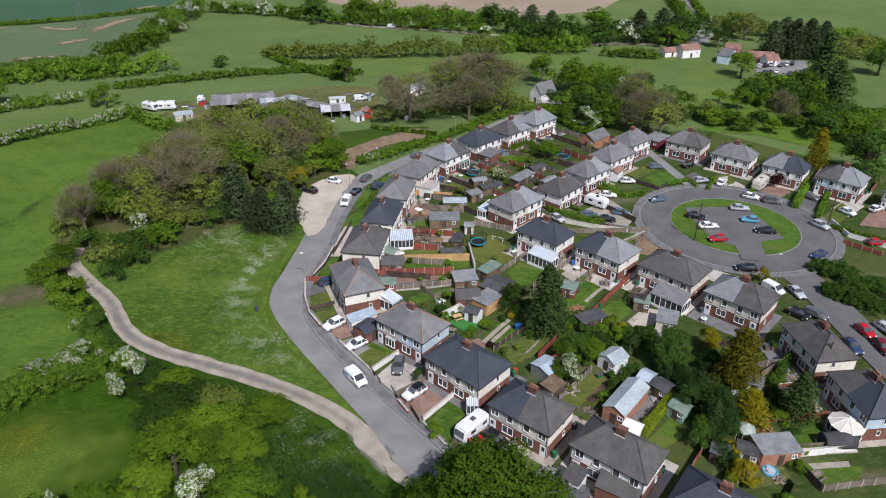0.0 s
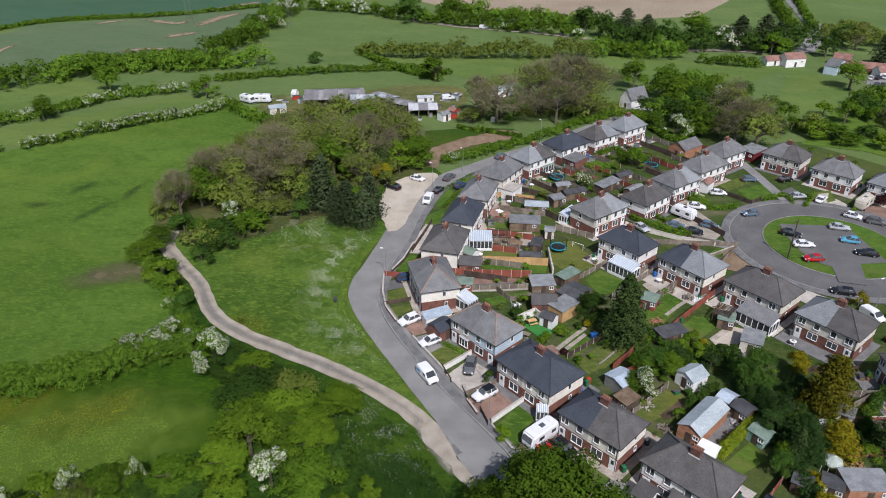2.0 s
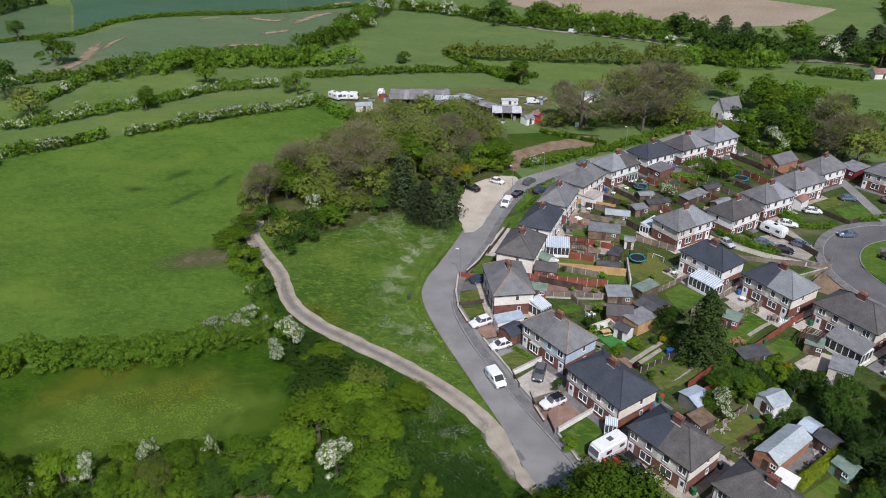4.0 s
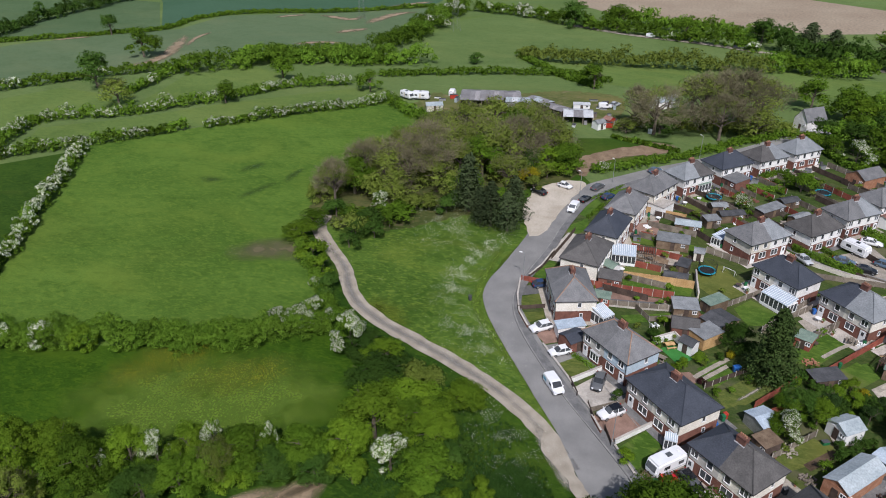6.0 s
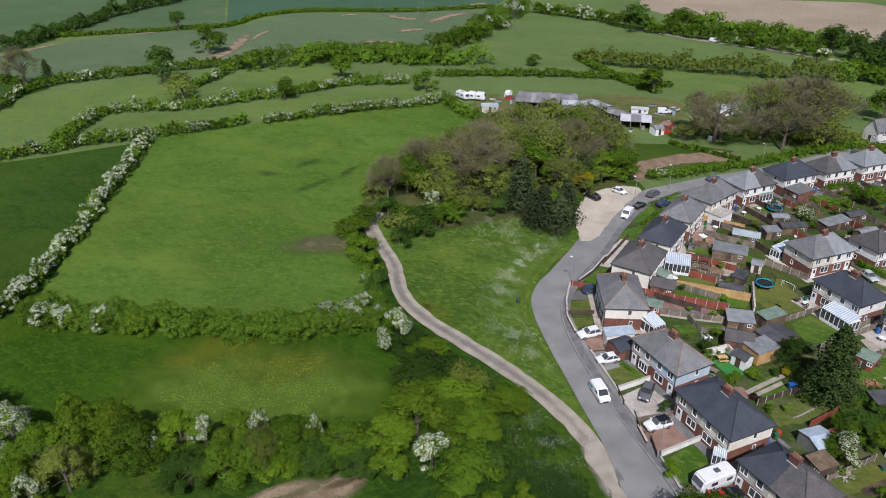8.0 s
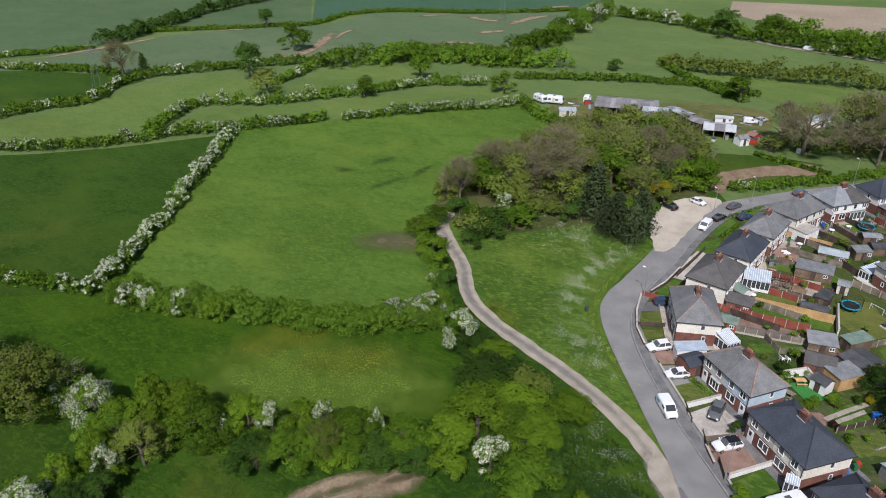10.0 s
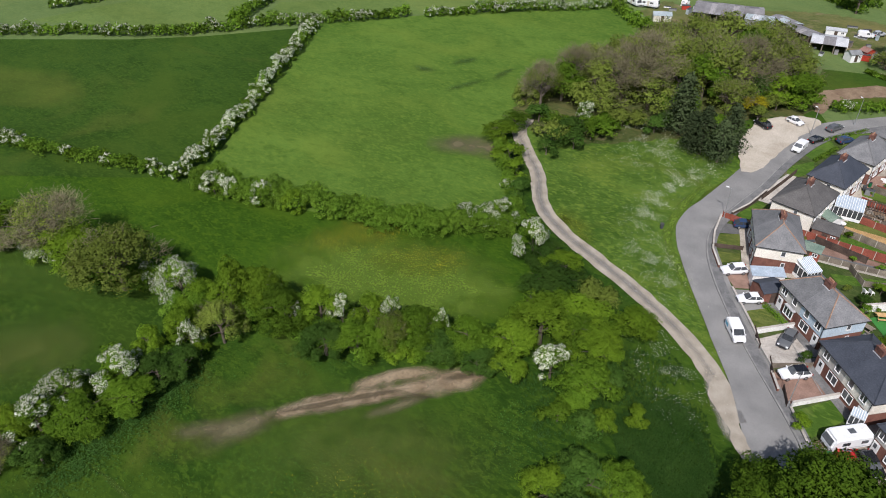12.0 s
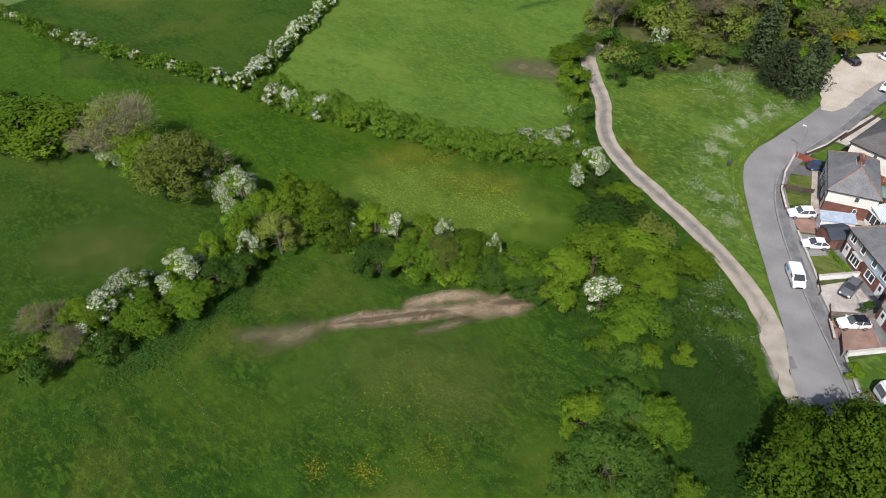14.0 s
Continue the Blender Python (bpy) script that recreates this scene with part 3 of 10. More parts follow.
soft_strip("bright_grass", [(-57.4, 20.2), (-48.8, 29.8), (-39.8, 39.1), (-34.2, 45.8)], 30.0, 0.075, WORN_SWARD, "paler grass in a rough field", "ground")
soft_strip("paler_sward", [(-115.8, 14.6), (-113.6, 23.2), (-102.1, 29.7), (-88.0, 31.0)], 20.0, 0.085, WORN_SWARD, "paler grass in a pasture", "ground")
soft_strip("straw_patch", [(-102.9, 13.1), (-89.0, 19.2), (-82.1, 27.5)], 22.0, 0.08, WORN_GRASS, "pale grass patch in a pasture", "ground")

patch("estate_ground", [(3.6, 63.4), (-3.2, 72.5), (-10.9, 80.1), (-21.0, 93.3), (-24.3, 101.5), (-24.7, 113.0), (-22.7, 134.1), (-19.9, 153.4), (-6.8, 171.7), (19.7, 204.2), (36.0, 215.7), (56.7, 192.8), (76.9, 199.2), (100.3, 176.4), (128.5, 158.5), (95.6, 81.0), (60.1, 52.4), (13.2, 44.5)], 0.03, GARDEN, "garden ground between rows of houses", "ground")

patch("wood_floor", [(-78.6, 121.5), (-84.4, 138.8), (-81.8, 178.5), (-68.7, 200.2), (-37.8, 202.1), (-25.9, 166.6), (-35.5, 153.0), (-46.2, 132.5), (-64.1, 118.1)], 0.03, WOOD_FLOOR, "leaf-strewn rough ground under trees", "ground", rounded=True, ragged=1.5)
strip("road", [(4.7, 54.1), (-2.7, 66.5), (-7.3, 74.2), (-14.1, 83.3), (-22.6, 94.8), (-27.2, 102.4), (-28.4, 107.9), (-27.4, 116.0), (-26.3, 127.6), (-25.4, 139.5), (-23.3, 150.7), (-19.1, 159.2), (-12.5, 167.0), (-5.4, 175.0), (5.5, 185.9), (19.6, 202.7), (36.3, 224.6)], 6.4, 0.20, ASPHALT, "worn grey asphalt estate road curving round houses", "road", wobble=0.03)
strip("pavement", [(8.7, 57.8), (0.7, 68.8), (-10.9, 82.0), (-19.6, 93.3), (-23.9, 101.2), (-25.2, 108.0), (-24.5, 116.1), (-23.1, 126.4), (-22.3, 138.2), (-19.7, 152.4), (-13.7, 162.9), (-6.8, 171.3), (2.2, 180.6)], 1.7, 0.30, PAVING, "grey asphalt footway beside front gardens", "pavement", thick=0.12)
strip("kerb", [(7.8, 57.6), (0.0, 68.6), (-11.6, 81.6), (-20.2, 93.0), (-24.5, 101.0), (-25.9, 108.0), (-25.1, 116.1), (-23.8, 126.4), (-23.0, 138.2), (-20.4, 152.4), (-14.3, 163.2), (-7.3, 171.7), (1.9, 181.0)], 0.22, 0.33, KERB, "pale concrete kerb along the footway", "kerb", thick=0.14)
strip("gravel_track", [(-74.8, 123.0), (-72.5, 116.3), (-65.6, 109.2), (-59.7, 103.6), (-55.7, 97.6), (-51.5, 93.1), (-44.9, 89.2), (-37.7, 86.4), (-30.8, 83.7), (-24.0, 80.6), (-18.4, 77.5), (-13.8, 74.1), (-10.2, 70.8), (-6.8, 67.2)], 3.1, 0.18, TRACK, "pale gravel farm track winding downhill", "track", wobble=0.25)
soft_strip("track_middle", [(-74.8, 123.0), (-72.5, 116.3), (-65.6, 109.2), (-59.7, 103.6), (-55.7, 97.6), (-51.5, 93.1), (-44.9, 89.2), (-37.7, 86.4), (-30.8, 83.7), (-24.0, 80.6), (-18.4, 77.5), (-13.8, 74.1), (-10.2, 70.8), (-6.8, 67.2)], 1.9, 0.2, WORN_WHEEL, "packed grey middle of a gravel track", "track")
soft_strip("yellowing_sward", [(-53.1, 29.5), (-44.0, 33.2), (-35.4, 36.6), (-29.4, 40.2), (-23.5, 39.3)], 22.0, 0.1, WORN_OLIVE, "yellowing grass in a rough field", "ground")
soft_strip("yellowing_sward", [(-96.4, 7.2), (-92.7, 14.0), (-87.8, 20.4), (-85.1, 26.4)], 14.0, 0.1, WORN_OLIVE, "yellowing grass in a pasture", "ground")
soft_strip("road_dust", [(-14.7, 75.4), (-12.3, 72.0), (-9.9, 68.4), (-7.8, 65.5), (-5.4, 62.4)], 3.0, 0.225, WORN_DUST, "pale dust along the road edge", "road")
soft_strip("road_dust", [(-28.7, 128.7), (-30.9, 139.3), (-31.6, 148.8), (-29.5, 156.2), (-25.3, 161.1)], 4.5, 0.226, WORN_DUST, "gravel dust spread over the road", "road")
soft_strip("verge_edge", [(-12.9, 76.9), (-16.6, 81.4), (-21.3, 86.8), (-25.2, 91.8), (-29.7, 97.1), (-31.8, 102.2), (-32.8, 112.6), (-32.3, 122.7), (-31.2, 129.8)], 2.6, 0.1, WORN_BRIGHT, "mown grass verge along the road", "ground")
soft_strip("paddock_track", [(-26.3, 200.0), (-18.6, 197.5), (-10.9, 195.1), (-5.1, 194.3), (-11.9, 188.2), (-19.3, 182.2), (-24.6, 175.5), (-27.0, 166.8)], 6.5, 0.14, WORN_MUD, "trodden brown track round a paddock", "ground")
patch("car_park_gravel", [(-28.7, 128.7), (-32.7, 138.3), (-33.9, 146.8), (-32.1, 155.6), (-26.7, 161.1), (-22.4, 160.8), (-23.8, 151.3), (-25.1, 142.4), (-26.2, 131.4)], 0.205, GRAVEL, "pale gravel parking area beside the road", "ground", rounded=True, ragged=0.5)


def disc(name, x, y, r0, r1, z, mat, label, category, thick=0.0):
    bm, n, rows = bmesh.new(), 72, []
    for i in range(n):
        a = 2 * math.pi * i / n
        rows.append([bm.verts.new((x + r * math.cos(a), y + r * math.sin(a), z)) for r in (r0, r1)])
    for (a, b), (c, d) in zip(rows, rows[1:] + rows[:1]):
        bm.faces.new((a, b, d, c))
    if thick:
        for v in bmesh.ops.extrude_face_region(bm, geom=bm.faces[:])["geom"]:
            if isinstance(v, bmesh.types.BMVert):
                v.co.z -= thick
    bmesh.ops.recalc_face_normals(bm, faces=bm.faces[:])
    return tagged(part(name, bm, mat), label, category, kind="structure")


strip("road_marking", [(-17.4, 99.3), (-10.5, 91.3), (-4.9, 84.3), (-0.0, 78.5)], 0.12, 0.205, KERB, "faint white line along the road", "road marking")


ISLAND = (64.0, 135.8)
disc("road_circle", *ISLAND, 0.0, 20.3, 0.22, ASPHALT_DARK, "dark asphalt ring road round a green island", "road")
disc("pavement_circle", *ISLAND, 20.3, 21.9, 0.31, PAVING, "grey footway round the turning circle", "pavement", thick=0.12)
disc("kerb_circle", *ISLAND, 20.1, 20.3, 0.33, KERB, "pale kerb round the turning circle", "kerb", thick=0.12)
disc("kerb_island", *ISLAND, 13.4, 13.6, 0.34, KERB, "pale kerb round the green island", "kerb", thick=0.14)
disc("grass_island", *ISLAND, 0.0, 13.4, 0.30, LAWN, "mown green island of grass", "ground")
patch("parking_bay", [(55.7, 144.1), (69.8, 145.0), (71.2, 137.3), (72.4, 129.5), (66.7, 128.2), (65.0, 119.9), (60.0, 120.5), (60.7, 126.3), (57.5, 128.0), (56.6, 131.8), (55.6, 138.4)], 0.32, ASPHALT_DARK, "dark asphalt parking bay within the island", "road")
strip("road_east", [(68.3, 116.7), (69.9, 110.6), (70.8, 99.6), (71.7, 88.7), (73.7, 73.5)], 7.0, 0.24, ASPHALT_DARK, "dark asphalt street leading from the turning circle", "road")
strip("lane", [(43.4, 132.3), (36.5, 134.8), (29.6, 137.9), (24.3, 140.6)], 3.2, 0.19, ASPHALT, "narrow grey lane behind a low wall", "road")
strip("footpath", [(61.5, 154.2), (59.6, 163.2), (57.8, 172.2), (56.0, 180.3)], 2.6, 0.19, ASPHALT, "grey lane between gardens", "road")

# ---- houses ----
EAVES, FLOOR = 4.5, 2.35


def slope(bm, a, b, c, d, courses=17, lap=0.02):
    """A roof plane in overlapping courses: eaves from a to b, ridge from d to c."""
    a, b, c, d = map(Vector, (a, b, c, d))
    up = (b - a).cross(d - a).normalized() * lap
    low = [bm.verts.new(a), bm.verts.new(b)]
    for i in range(courses):
        s, t = i / courses, (i + 1) / courses
        lifted = [bm.verts.new(a.lerp(d, s) + up), bm.verts.new(b.lerp(c, s) + up)]
        bm.faces.new((low[0], low[1], lifted[1], lifted[0]))
        r, u = b.lerp(c, t), a.lerp(d, t)
        if (r - u).length > 0.02:
            top = [bm.verts.new(u), bm.verts.new(r)]
            bm.faces.new((lifted[0], lifted[1], top[1], top[0]))
            low = top
        else:
            bm.faces.new((lifted[0], lifted[1], bm.verts.new(r)))


WINDOWS = {}


def window(parent, w, h, m, lights=2, name="window"):
    """A white framed window with recessed panes; m turns its face to -y."""
    if (w, h, lights) not in WINDOWS:
        bm = bmesh.new()
        xs = [-w / 2]
        for i in range(lights):
            xs += [-w / 2 + w * i / lights + (0.07 if i == 0 else 0.035), -w / 2 + w * (i + 1) / lights - (0.07 if i == lights - 1 else 0.035)]
        xs.append(w / 2)
        zs = [-0.07, 0, h - 0.07, h]
        grid = [[bm.verts.new((px, -0.06, pz)) for pz in zs] for px in xs]
        for i in range(len(xs) - 1):
            for k in range(3):
                if k != 1 or i % 2 == 0:
                    bm.faces.new((grid[i][k], grid[i + 1][k], grid[i + 1][k + 1], grid[i][k + 1]))
        for v in bmesh.ops.extrude_face_region(bm, geom=bm.faces[:])["geom"]:
            if isinstance(v, bmesh.types.BMVert):
                v.co.y += 0.11
        bmesh.ops.recalc_face_normals(bm, faces=bm.faces[:])
        for v in bm.verts:
            if v.co.z < 0.01 and v.co.y < 0:
                v.co.y -= 0.08
        meshes = []
        for tag, shape, mat in (("window", bm, PVC), ("pane", boxed((-w / 2 + 0.05, w / 2 - 0.05, -0.02, 0.01, 0, h - 0.06)), GLASS)):
            mesh = bpy.data.meshes.new(tag)
            shape.to_mesh(mesh)
            shape.free()
            mesh.materials.append(mat)
            meshes.append(mesh)
        WINDOWS[w, h, lights] = meshes
    outer, inner = WINDOWS[w, h, lights]
    ob = shared(name, outer, parent, at=m)
    shared("pane", inner, ob)
    return ob


def door(parent, m, mat=None, w=0.95):
    ob = part("door", boxed((-w / 2 - 0.07, w / 2 + 0.07, -0.05, 0.04, 0, 2.1)), PVC, parent, at=m)
    leaf = boxed((-w / 2, w / 2, -0.08, -0.052, 0.05, 2.02))
    part("door_leaf", leaf, mat or PVC, ob)
    part("pane", boxed((-0.22, 0.22, -0.095, -0.082, 1.15, 1.85)), GLASS, ob)
    return ob


def roof_half(parent, side, hw, hd, mat, rise, ridge, label=""):
    """One half of a hipped roof with its hip end, from the party line to the end."""
    bm, e, z, r = bmesh.new(), EAVES - 0.02, EAVES + rise, ridge / 2
    if side > 0:
        slope(bm, (0, -hd, e), (hw, -hd, e), (r, 0, z), (0, 0, z))
        slope(bm, (hw, hd, e), (0, hd, e), (0, 0, z), (r, 0, z))
        slope(bm, (hw, -hd, e), (hw, hd, e), (r, 0, z), (r, 0, z))
    else:
        slope(bm, (-hw, -hd, e), (0, -hd, e), (0, 0, z), (-r, 0, z))
        slope(bm, (0, hd, e), (-hw, hd, e), (-r, 0, z), (0, 0, z))
        slope(bm, (-hw, hd, e), (-hw, -hd, e), (-r, 0, z), (-r, 0, z))
    bmesh.ops.remove_doubles(bm, verts=bm.verts[:], dist=0.002)
    return part("roof", bm, mat, parent, label)


def house(x, y, rot, w, d, roofs, walls, label, ridge_mat=None, lower=None, bay=(False, False), pots=4, chimney_x=0.0, group="semi-detached houses of the estate"):
    """A pair of semi-detached houses under one hipped roof; the front is -y."""
    w, d = min(11.2, max(10.0, w)), min(7.9, max(7.0, d))
    hw, hd = w / 2, d / 2
    wx, wy, rise, ridge = hw - 0.3, hd - 0.3, 2.75, w - d + 0.5
    thing = empty("house", pose(x, y, 0, 0, 0, rot), label, "house", group)
    for s, roof, wall in zip((-1, 1), roofs, walls):
        roof_half(thing, s, hw, hd, roof, rise, ridge)
        x0, x1 = (-wx, 0) if s < 0 else (0, wx)
        part("lower_wall", boxed((x0, x1, -wy, wy, -0.1, FLOOR)), lower or BRICK, thing)
        part("upper_wall", boxed((x0 - 0.02 * (s < 0), x1 + 0.02 * (s > 0), -wy - 0.02, wy + 0.02, FLOOR, EAVES)), wall, thing)
        hips = bmesh.new()
        for py in (-hd, hd):
            rod(hips, (s * hw, py, EAVES + 0.02), (s * ridge / 2, 0, EAVES + rise + 0.04), 0.09, 0.09, 5)
        rod(hips, (0, 0, EAVES + rise + 0.03), (s * ridge / 2, 0, EAVES + rise + 0.03), 0.11, 0.11, 5)
        part("ridge_tiles", hips, ridge_mat or roof, thing)
        for px, lights, ww in ((s * 1.35, 1, 0.95), (s * 3.75, 2, 1.2)):
            window(thing, ww, 1.1, pose(px, -wy - 0.02, 3.05), lights)
            window(thing, ww, 1.1, pose(px, wy + 0.02, 3.05, 0, 0, 180), lights)
        window(thing, 0.7, 0.9, pose(s * (wx + 0.02), 0.6, 3.2, 0, 0, 90 * s), 1)
        window(thing, 0.6, 0.8, pose(s * wx, 1.0, 1.1, 0, 0, 90 * s), 1)
        near = 1 if bay[0 if s < 0 else 1] else 0
        if near:
            frame_work = boxed((s * 1.6 - 1.0, s * 1.6 + 1.0, -wy - 0.42, -wy + 0.02, 0.35, 0.75))
            part("bay", frame_work, lower or BRICK, thing)
            window(thing, 1.9, 1.35, pose(s * 1.6, -wy - 0.36, 0.82), 3)
            part("bay_roof", boxed((s * 1.6 - 1.05, s * 1.6 + 1.05, -wy - 0.5, -wy + 0.02, 2.2, 2.3)), LEAD, thing)
        else:
            window(thing, 1.8, 1.3, pose(s * 1.6, -wy, 0.85), 2)
        door(thing, pose(s * 4.1, -wy, 0.05))
        window(thing, 1.7, 1.2, pose(s * 1.6, wy, 0.95, 0, 0, 180), 2)
        door(thing, pose(s * 4.0, wy, 0.05, 0, 0, 180))
        for py in (-wy - 0.08, wy + 0.08):
            pipe = tube(bmesh.new(), s * (wx - 0.15), py, 0, EAVES, 0.045, 0.045, 6)
            part("downpipe", pipe, BLACK, thing)
    part("soffit", boxed((-hw + 0.05, hw - 0.05, -hd + 0.05, hd - 0.05, EAVES - 0.14, EAVES - 0.03)), PVC, thing)
    g = 0.06
    for spans in ((-hw - g, hw + g, -hd - g, -hd + 0.04), (-hw - g, hw + g, hd - 0.04, hd + g), (-hw - g, -hw + 0.04, -hd + 0.04, hd - 0.04), (hw - 0.04, hw + g, -hd + 0.04, hd - 0.04)):
        part("gutter", boxed((*spans, EAVES - 0.12, EAVES - 0.03)), BLACK, thing)
    top = EAVES + rise
    stack = part("chimney", boxed((chimney_x - 0.65, chimney_x + 0.65, -0.42, 0.42, top - 0.7, top + 0.75), (chimney_x - 0.7, chimney_x + 0.7, -0.47, 0.47, top + 0.58, top + 0.69)), BRICK_STACK, thing)
    part("flashing", boxed((chimney_x - 0.75, chimney_x + 0.75, -0.55, 0.55, top - 0.62, top - 0.32)), LEAD, thing)
    for i in range(pots):
        part("chimney_pot", tube(bmesh.new(), chimney_x - 0.42 + 0.28 * i, 0, top + 0.75, top + 1.05, 0.12, 0.10, 8), TERRACOTTA, stack)
    turn = pose(x, y, 0, 0, 0, rot)
    yard = [turn @ Vector(c) for c in ((-hw - 0.9, -wy - 1.3, 0), (hw + 0.9, -wy - 1.3, 0), (hw + 0.9, wy + 3.2, 0), (-hw - 0.9, wy + 3.2, 0))]
    patch("paved_yard", [(c.x, c.y) for c in yard], 0.085, YARD[round(abs(x * 7 + y)) % 3], "paved yard and side paths round a house", "paving")
    return thing


YARD = (SLABS, PAVING, CONCRETE)
G_, D_, B_, P_ = TILE_GREY, TILE_DARK, TILE_BROWN, TILE_PALE
C, W, Y, U, F = RENDER_CREAM, RENDER_WHITE, RENDER_GREY, RENDER_BLUE, RENDER_BUFF
house(22.7, 64.9, -38, 10.7, 6.9, (B_, B_), (W, W), "white rendered semi-detached house with brown tiled roof")
house(12.4, 72.6, -38, 9.9, 7.2, (D_, B_), (Y, C), "pebbledashed semi-detached house with half slate, half brown roof")
house(3.8, 82.4, -42, 11.7, 9.0, (D_, D_), (Y, C), "cream and brick semi-detached house with dark slate roof")
house(-4.9, 92.3, -39, 10.6, 7.1, (G_, G_), (Y, U), "semi-detached house, half pale blue, with mossy grey roof", RIDGE_RED, bay=(True, False))
house(-15.5, 105.8, -68, 11.0, 7.5, (G_, G_), (C, C), "cream and brick house with grey roof and terracotta ridges", RIDGE_RED)
house(-15.1, 119.3, -97, 10.4, 7.7, (B_, B_), (C, C), "cream rendered semi-detached house with brown-grey roof", lower=RENDER_CREAM)
house(-12.9, 131.8, -99, 10.4, 6.7, (D_, D_), (C, C), "cream semi-detached house with dark grey tiled roof")
house(-10.7, 143.6, -100, 10.1, 6.5, (G_, G_), (C, C), "cream semi-detached house with grey tiled roof")
house(-6.3, 156.0, -115, 11.1, 4.9, (G_, G_), (C, C), "cream semi-detached house with weathered grey roof")
house(1.1, 166.6, -132, 9.3, 6.0, (B_, P_), (W, W), "white semi-detached house with two-tone grey roof")
house(9.6, 177.1, -134, 10.6, 7.5, (D_, D_), (W, W), "white semi-detached house with dark slate roof")
house(18.5, 185.2, -136, 9.2, 7.2, (P_, B_), (W, W), "white semi-detached house with brown and grey roof")
house(27.0, 193.6, -135, 9.7, 6.4, (P_, P_), (W, W), "white semi-detached house with pale grey roof at the row's end")
house(20.7, 123.8, 139, 9.5, 6.6, (D_, D_), (W, C), "white and brick semi-detached house with dark roof and conservatory")
house(31.9, 117.5, 136, 10.5, 8.6, (P_, D_), (C, Y), "semi-detached house with half slate, half pale roof")
house(42.8, 110.3, 137, 11.1, 9.4, (B_, B_), (F, F), "buff semi-detached house with ribbed brown tiled roof")
house(52.1, 101.5, 137, 10.5, 8.3, (B_, P_), (F, F), "buff and brick semi-detached house with two-tone roof")
house(59.2, 88.0, 98, 9.7, 6.9, (B_, B_), (C, C), "cream semi-detached house with brown ribbed roof beside a street")
house(60.7, 75.9, 96, 10.0, 6.8, (D_, B_), (U, F), "pale blue and buff semi-detached house with slate roof")
house(16.0, 138.6, 45, 11.0, 7.4, (G_, P_), (F, W), "buff and white semi-detached house with grey roof")
house(26.9, 146.2, 48, 10.2, 6.7, (B_, B_), (W, W), "white and brick semi-detached house with brown-grey roof")
house(35.1, 156.6, 43, 10.2, 6.3, (G_, P_), (W, W), "white semi-detached house with two-tone grey roof")
house(43.1, 166.7, 43, 11.9, 6.6, (G_, G_), (W, W), "white semi-detached house with grey tiled roof")
house(50.3, 177.3, 43, 10.2, 6.3, (G_, G_), (W, W), "white semi-detached house with grey roof near a lane")
house(65.7, 176.9, -37, 9.5, 8.0, (G_, B_), (Y, F), "grey pebbledashed semi-detached house facing the turning circle")
house(74.9, 167.7, -38, 9.5, 7.4, (G_, G_), (W, W), "white and brick semi-detached house facing the turning circle")
house(85.0, 160.3, -39, 9.8, 6.5, (P_, D_), (W, W), "white semi-detached house with pale and dark roof halves")
house(95.4, 153.2, -42, 10.2, 7.9, (B_, P_), (U, W), "pale blue and white semi-detached house with grey roof")
house(106.3, 143.3, -50, 10.4, 7.4, (B_, B_), (W, W), "white semi-detached house beside a brick drive")
house(32.8, 56.0, -38, 10.6, 7.4, (D_, D_), (C, C), "semi-detached house with dark grey tiled roof")

# ---- plants ----
def leaf_material(name, dark, light, island=0.28, vary=0.28, leafy=0.25, rough=0.7):
    return material(name, dark, light, 0.35, 3.0, rough, vary=vary, island=island, spec=0.07, leafy=leafy, grit=0.12, patchy=0.9)


LEAF_GREEN = leaf_material("green_leaves", (0.068, 0.136, 0.010), (0.122, 0.212, 0.016), island=0.12, leafy=0.35)
LEAF_DEEP = leaf_material("deep_green_leaves", (0.042, 0.098, 0.014), (0.078, 0.146, 0.022), island=0.12, leafy=0.35)
# Garden shade painted into the leaves: a darker copy of broadleaf green.
LEAF_SHADED = leaf_material("shade_darkened_leaves", (0.020, 0.048, 0.011), (0.040, 0.078, 0.017), island=0.12, leafy=0.25)
LEAF_FRESH = leaf_material("fresh_green_leaves", (0.110, 0.198, 0.013), (0.166, 0.264, 0.018), island=0.12, leafy=0.35)
LEAF_OLIVE = leaf_material("olive_spring_leaves", (0.160, 0.218, 0.034), (0.230, 0.292, 0.053), island=0.12, leafy=0.4)
LEAF_DARK = leaf_material("dark_needles", (0.044, 0.068, 0.028), (0.082, 0.112, 0.046), island=0.15, leafy=0.15)
LEAF_CONIFER = leaf_material("green_conifer_needles", (0.036, 0.068, 0.018), (0.070, 0.112, 0.028), island=0.2, leafy=0.1)
LEAF_GOLD = leaf_material("golden_leaves", (0.200, 0.185, 0.008), (0.330, 0.285, 0.014))
LEAF_BRONZE = leaf_material("bronze_conifer_needles", (0.105, 0.108, 0.008), (0.185, 0.172, 0.012))
LEAF_TWIG = leaf_material("grey_brown_twigs", (0.128, 0.116, 0.066), (0.196, 0.178, 0.106), leafy=0.0)
LEAF_LIME = leaf_material("lime_hedge_leaves", (0.150, 0.205, 0.011), (0.235, 0.285, 0.018))
LEAF_PURPLE = leaf_material("purple_leaves", (0.040, 0.014, 0.016), (0.070, 0.026, 0.026))
BLOSSOM = leaf_material("white_blossom", (0.5, 0.53, 0.4), (0.72, 0.73, 0.6), island=0.12)
LEAF_HEDGE = leaf_material("clipped_hedge_leaves", (0.104, 0.208, 0.018), (0.166, 0.28, 0.028), island=0.12, leafy=0.35)


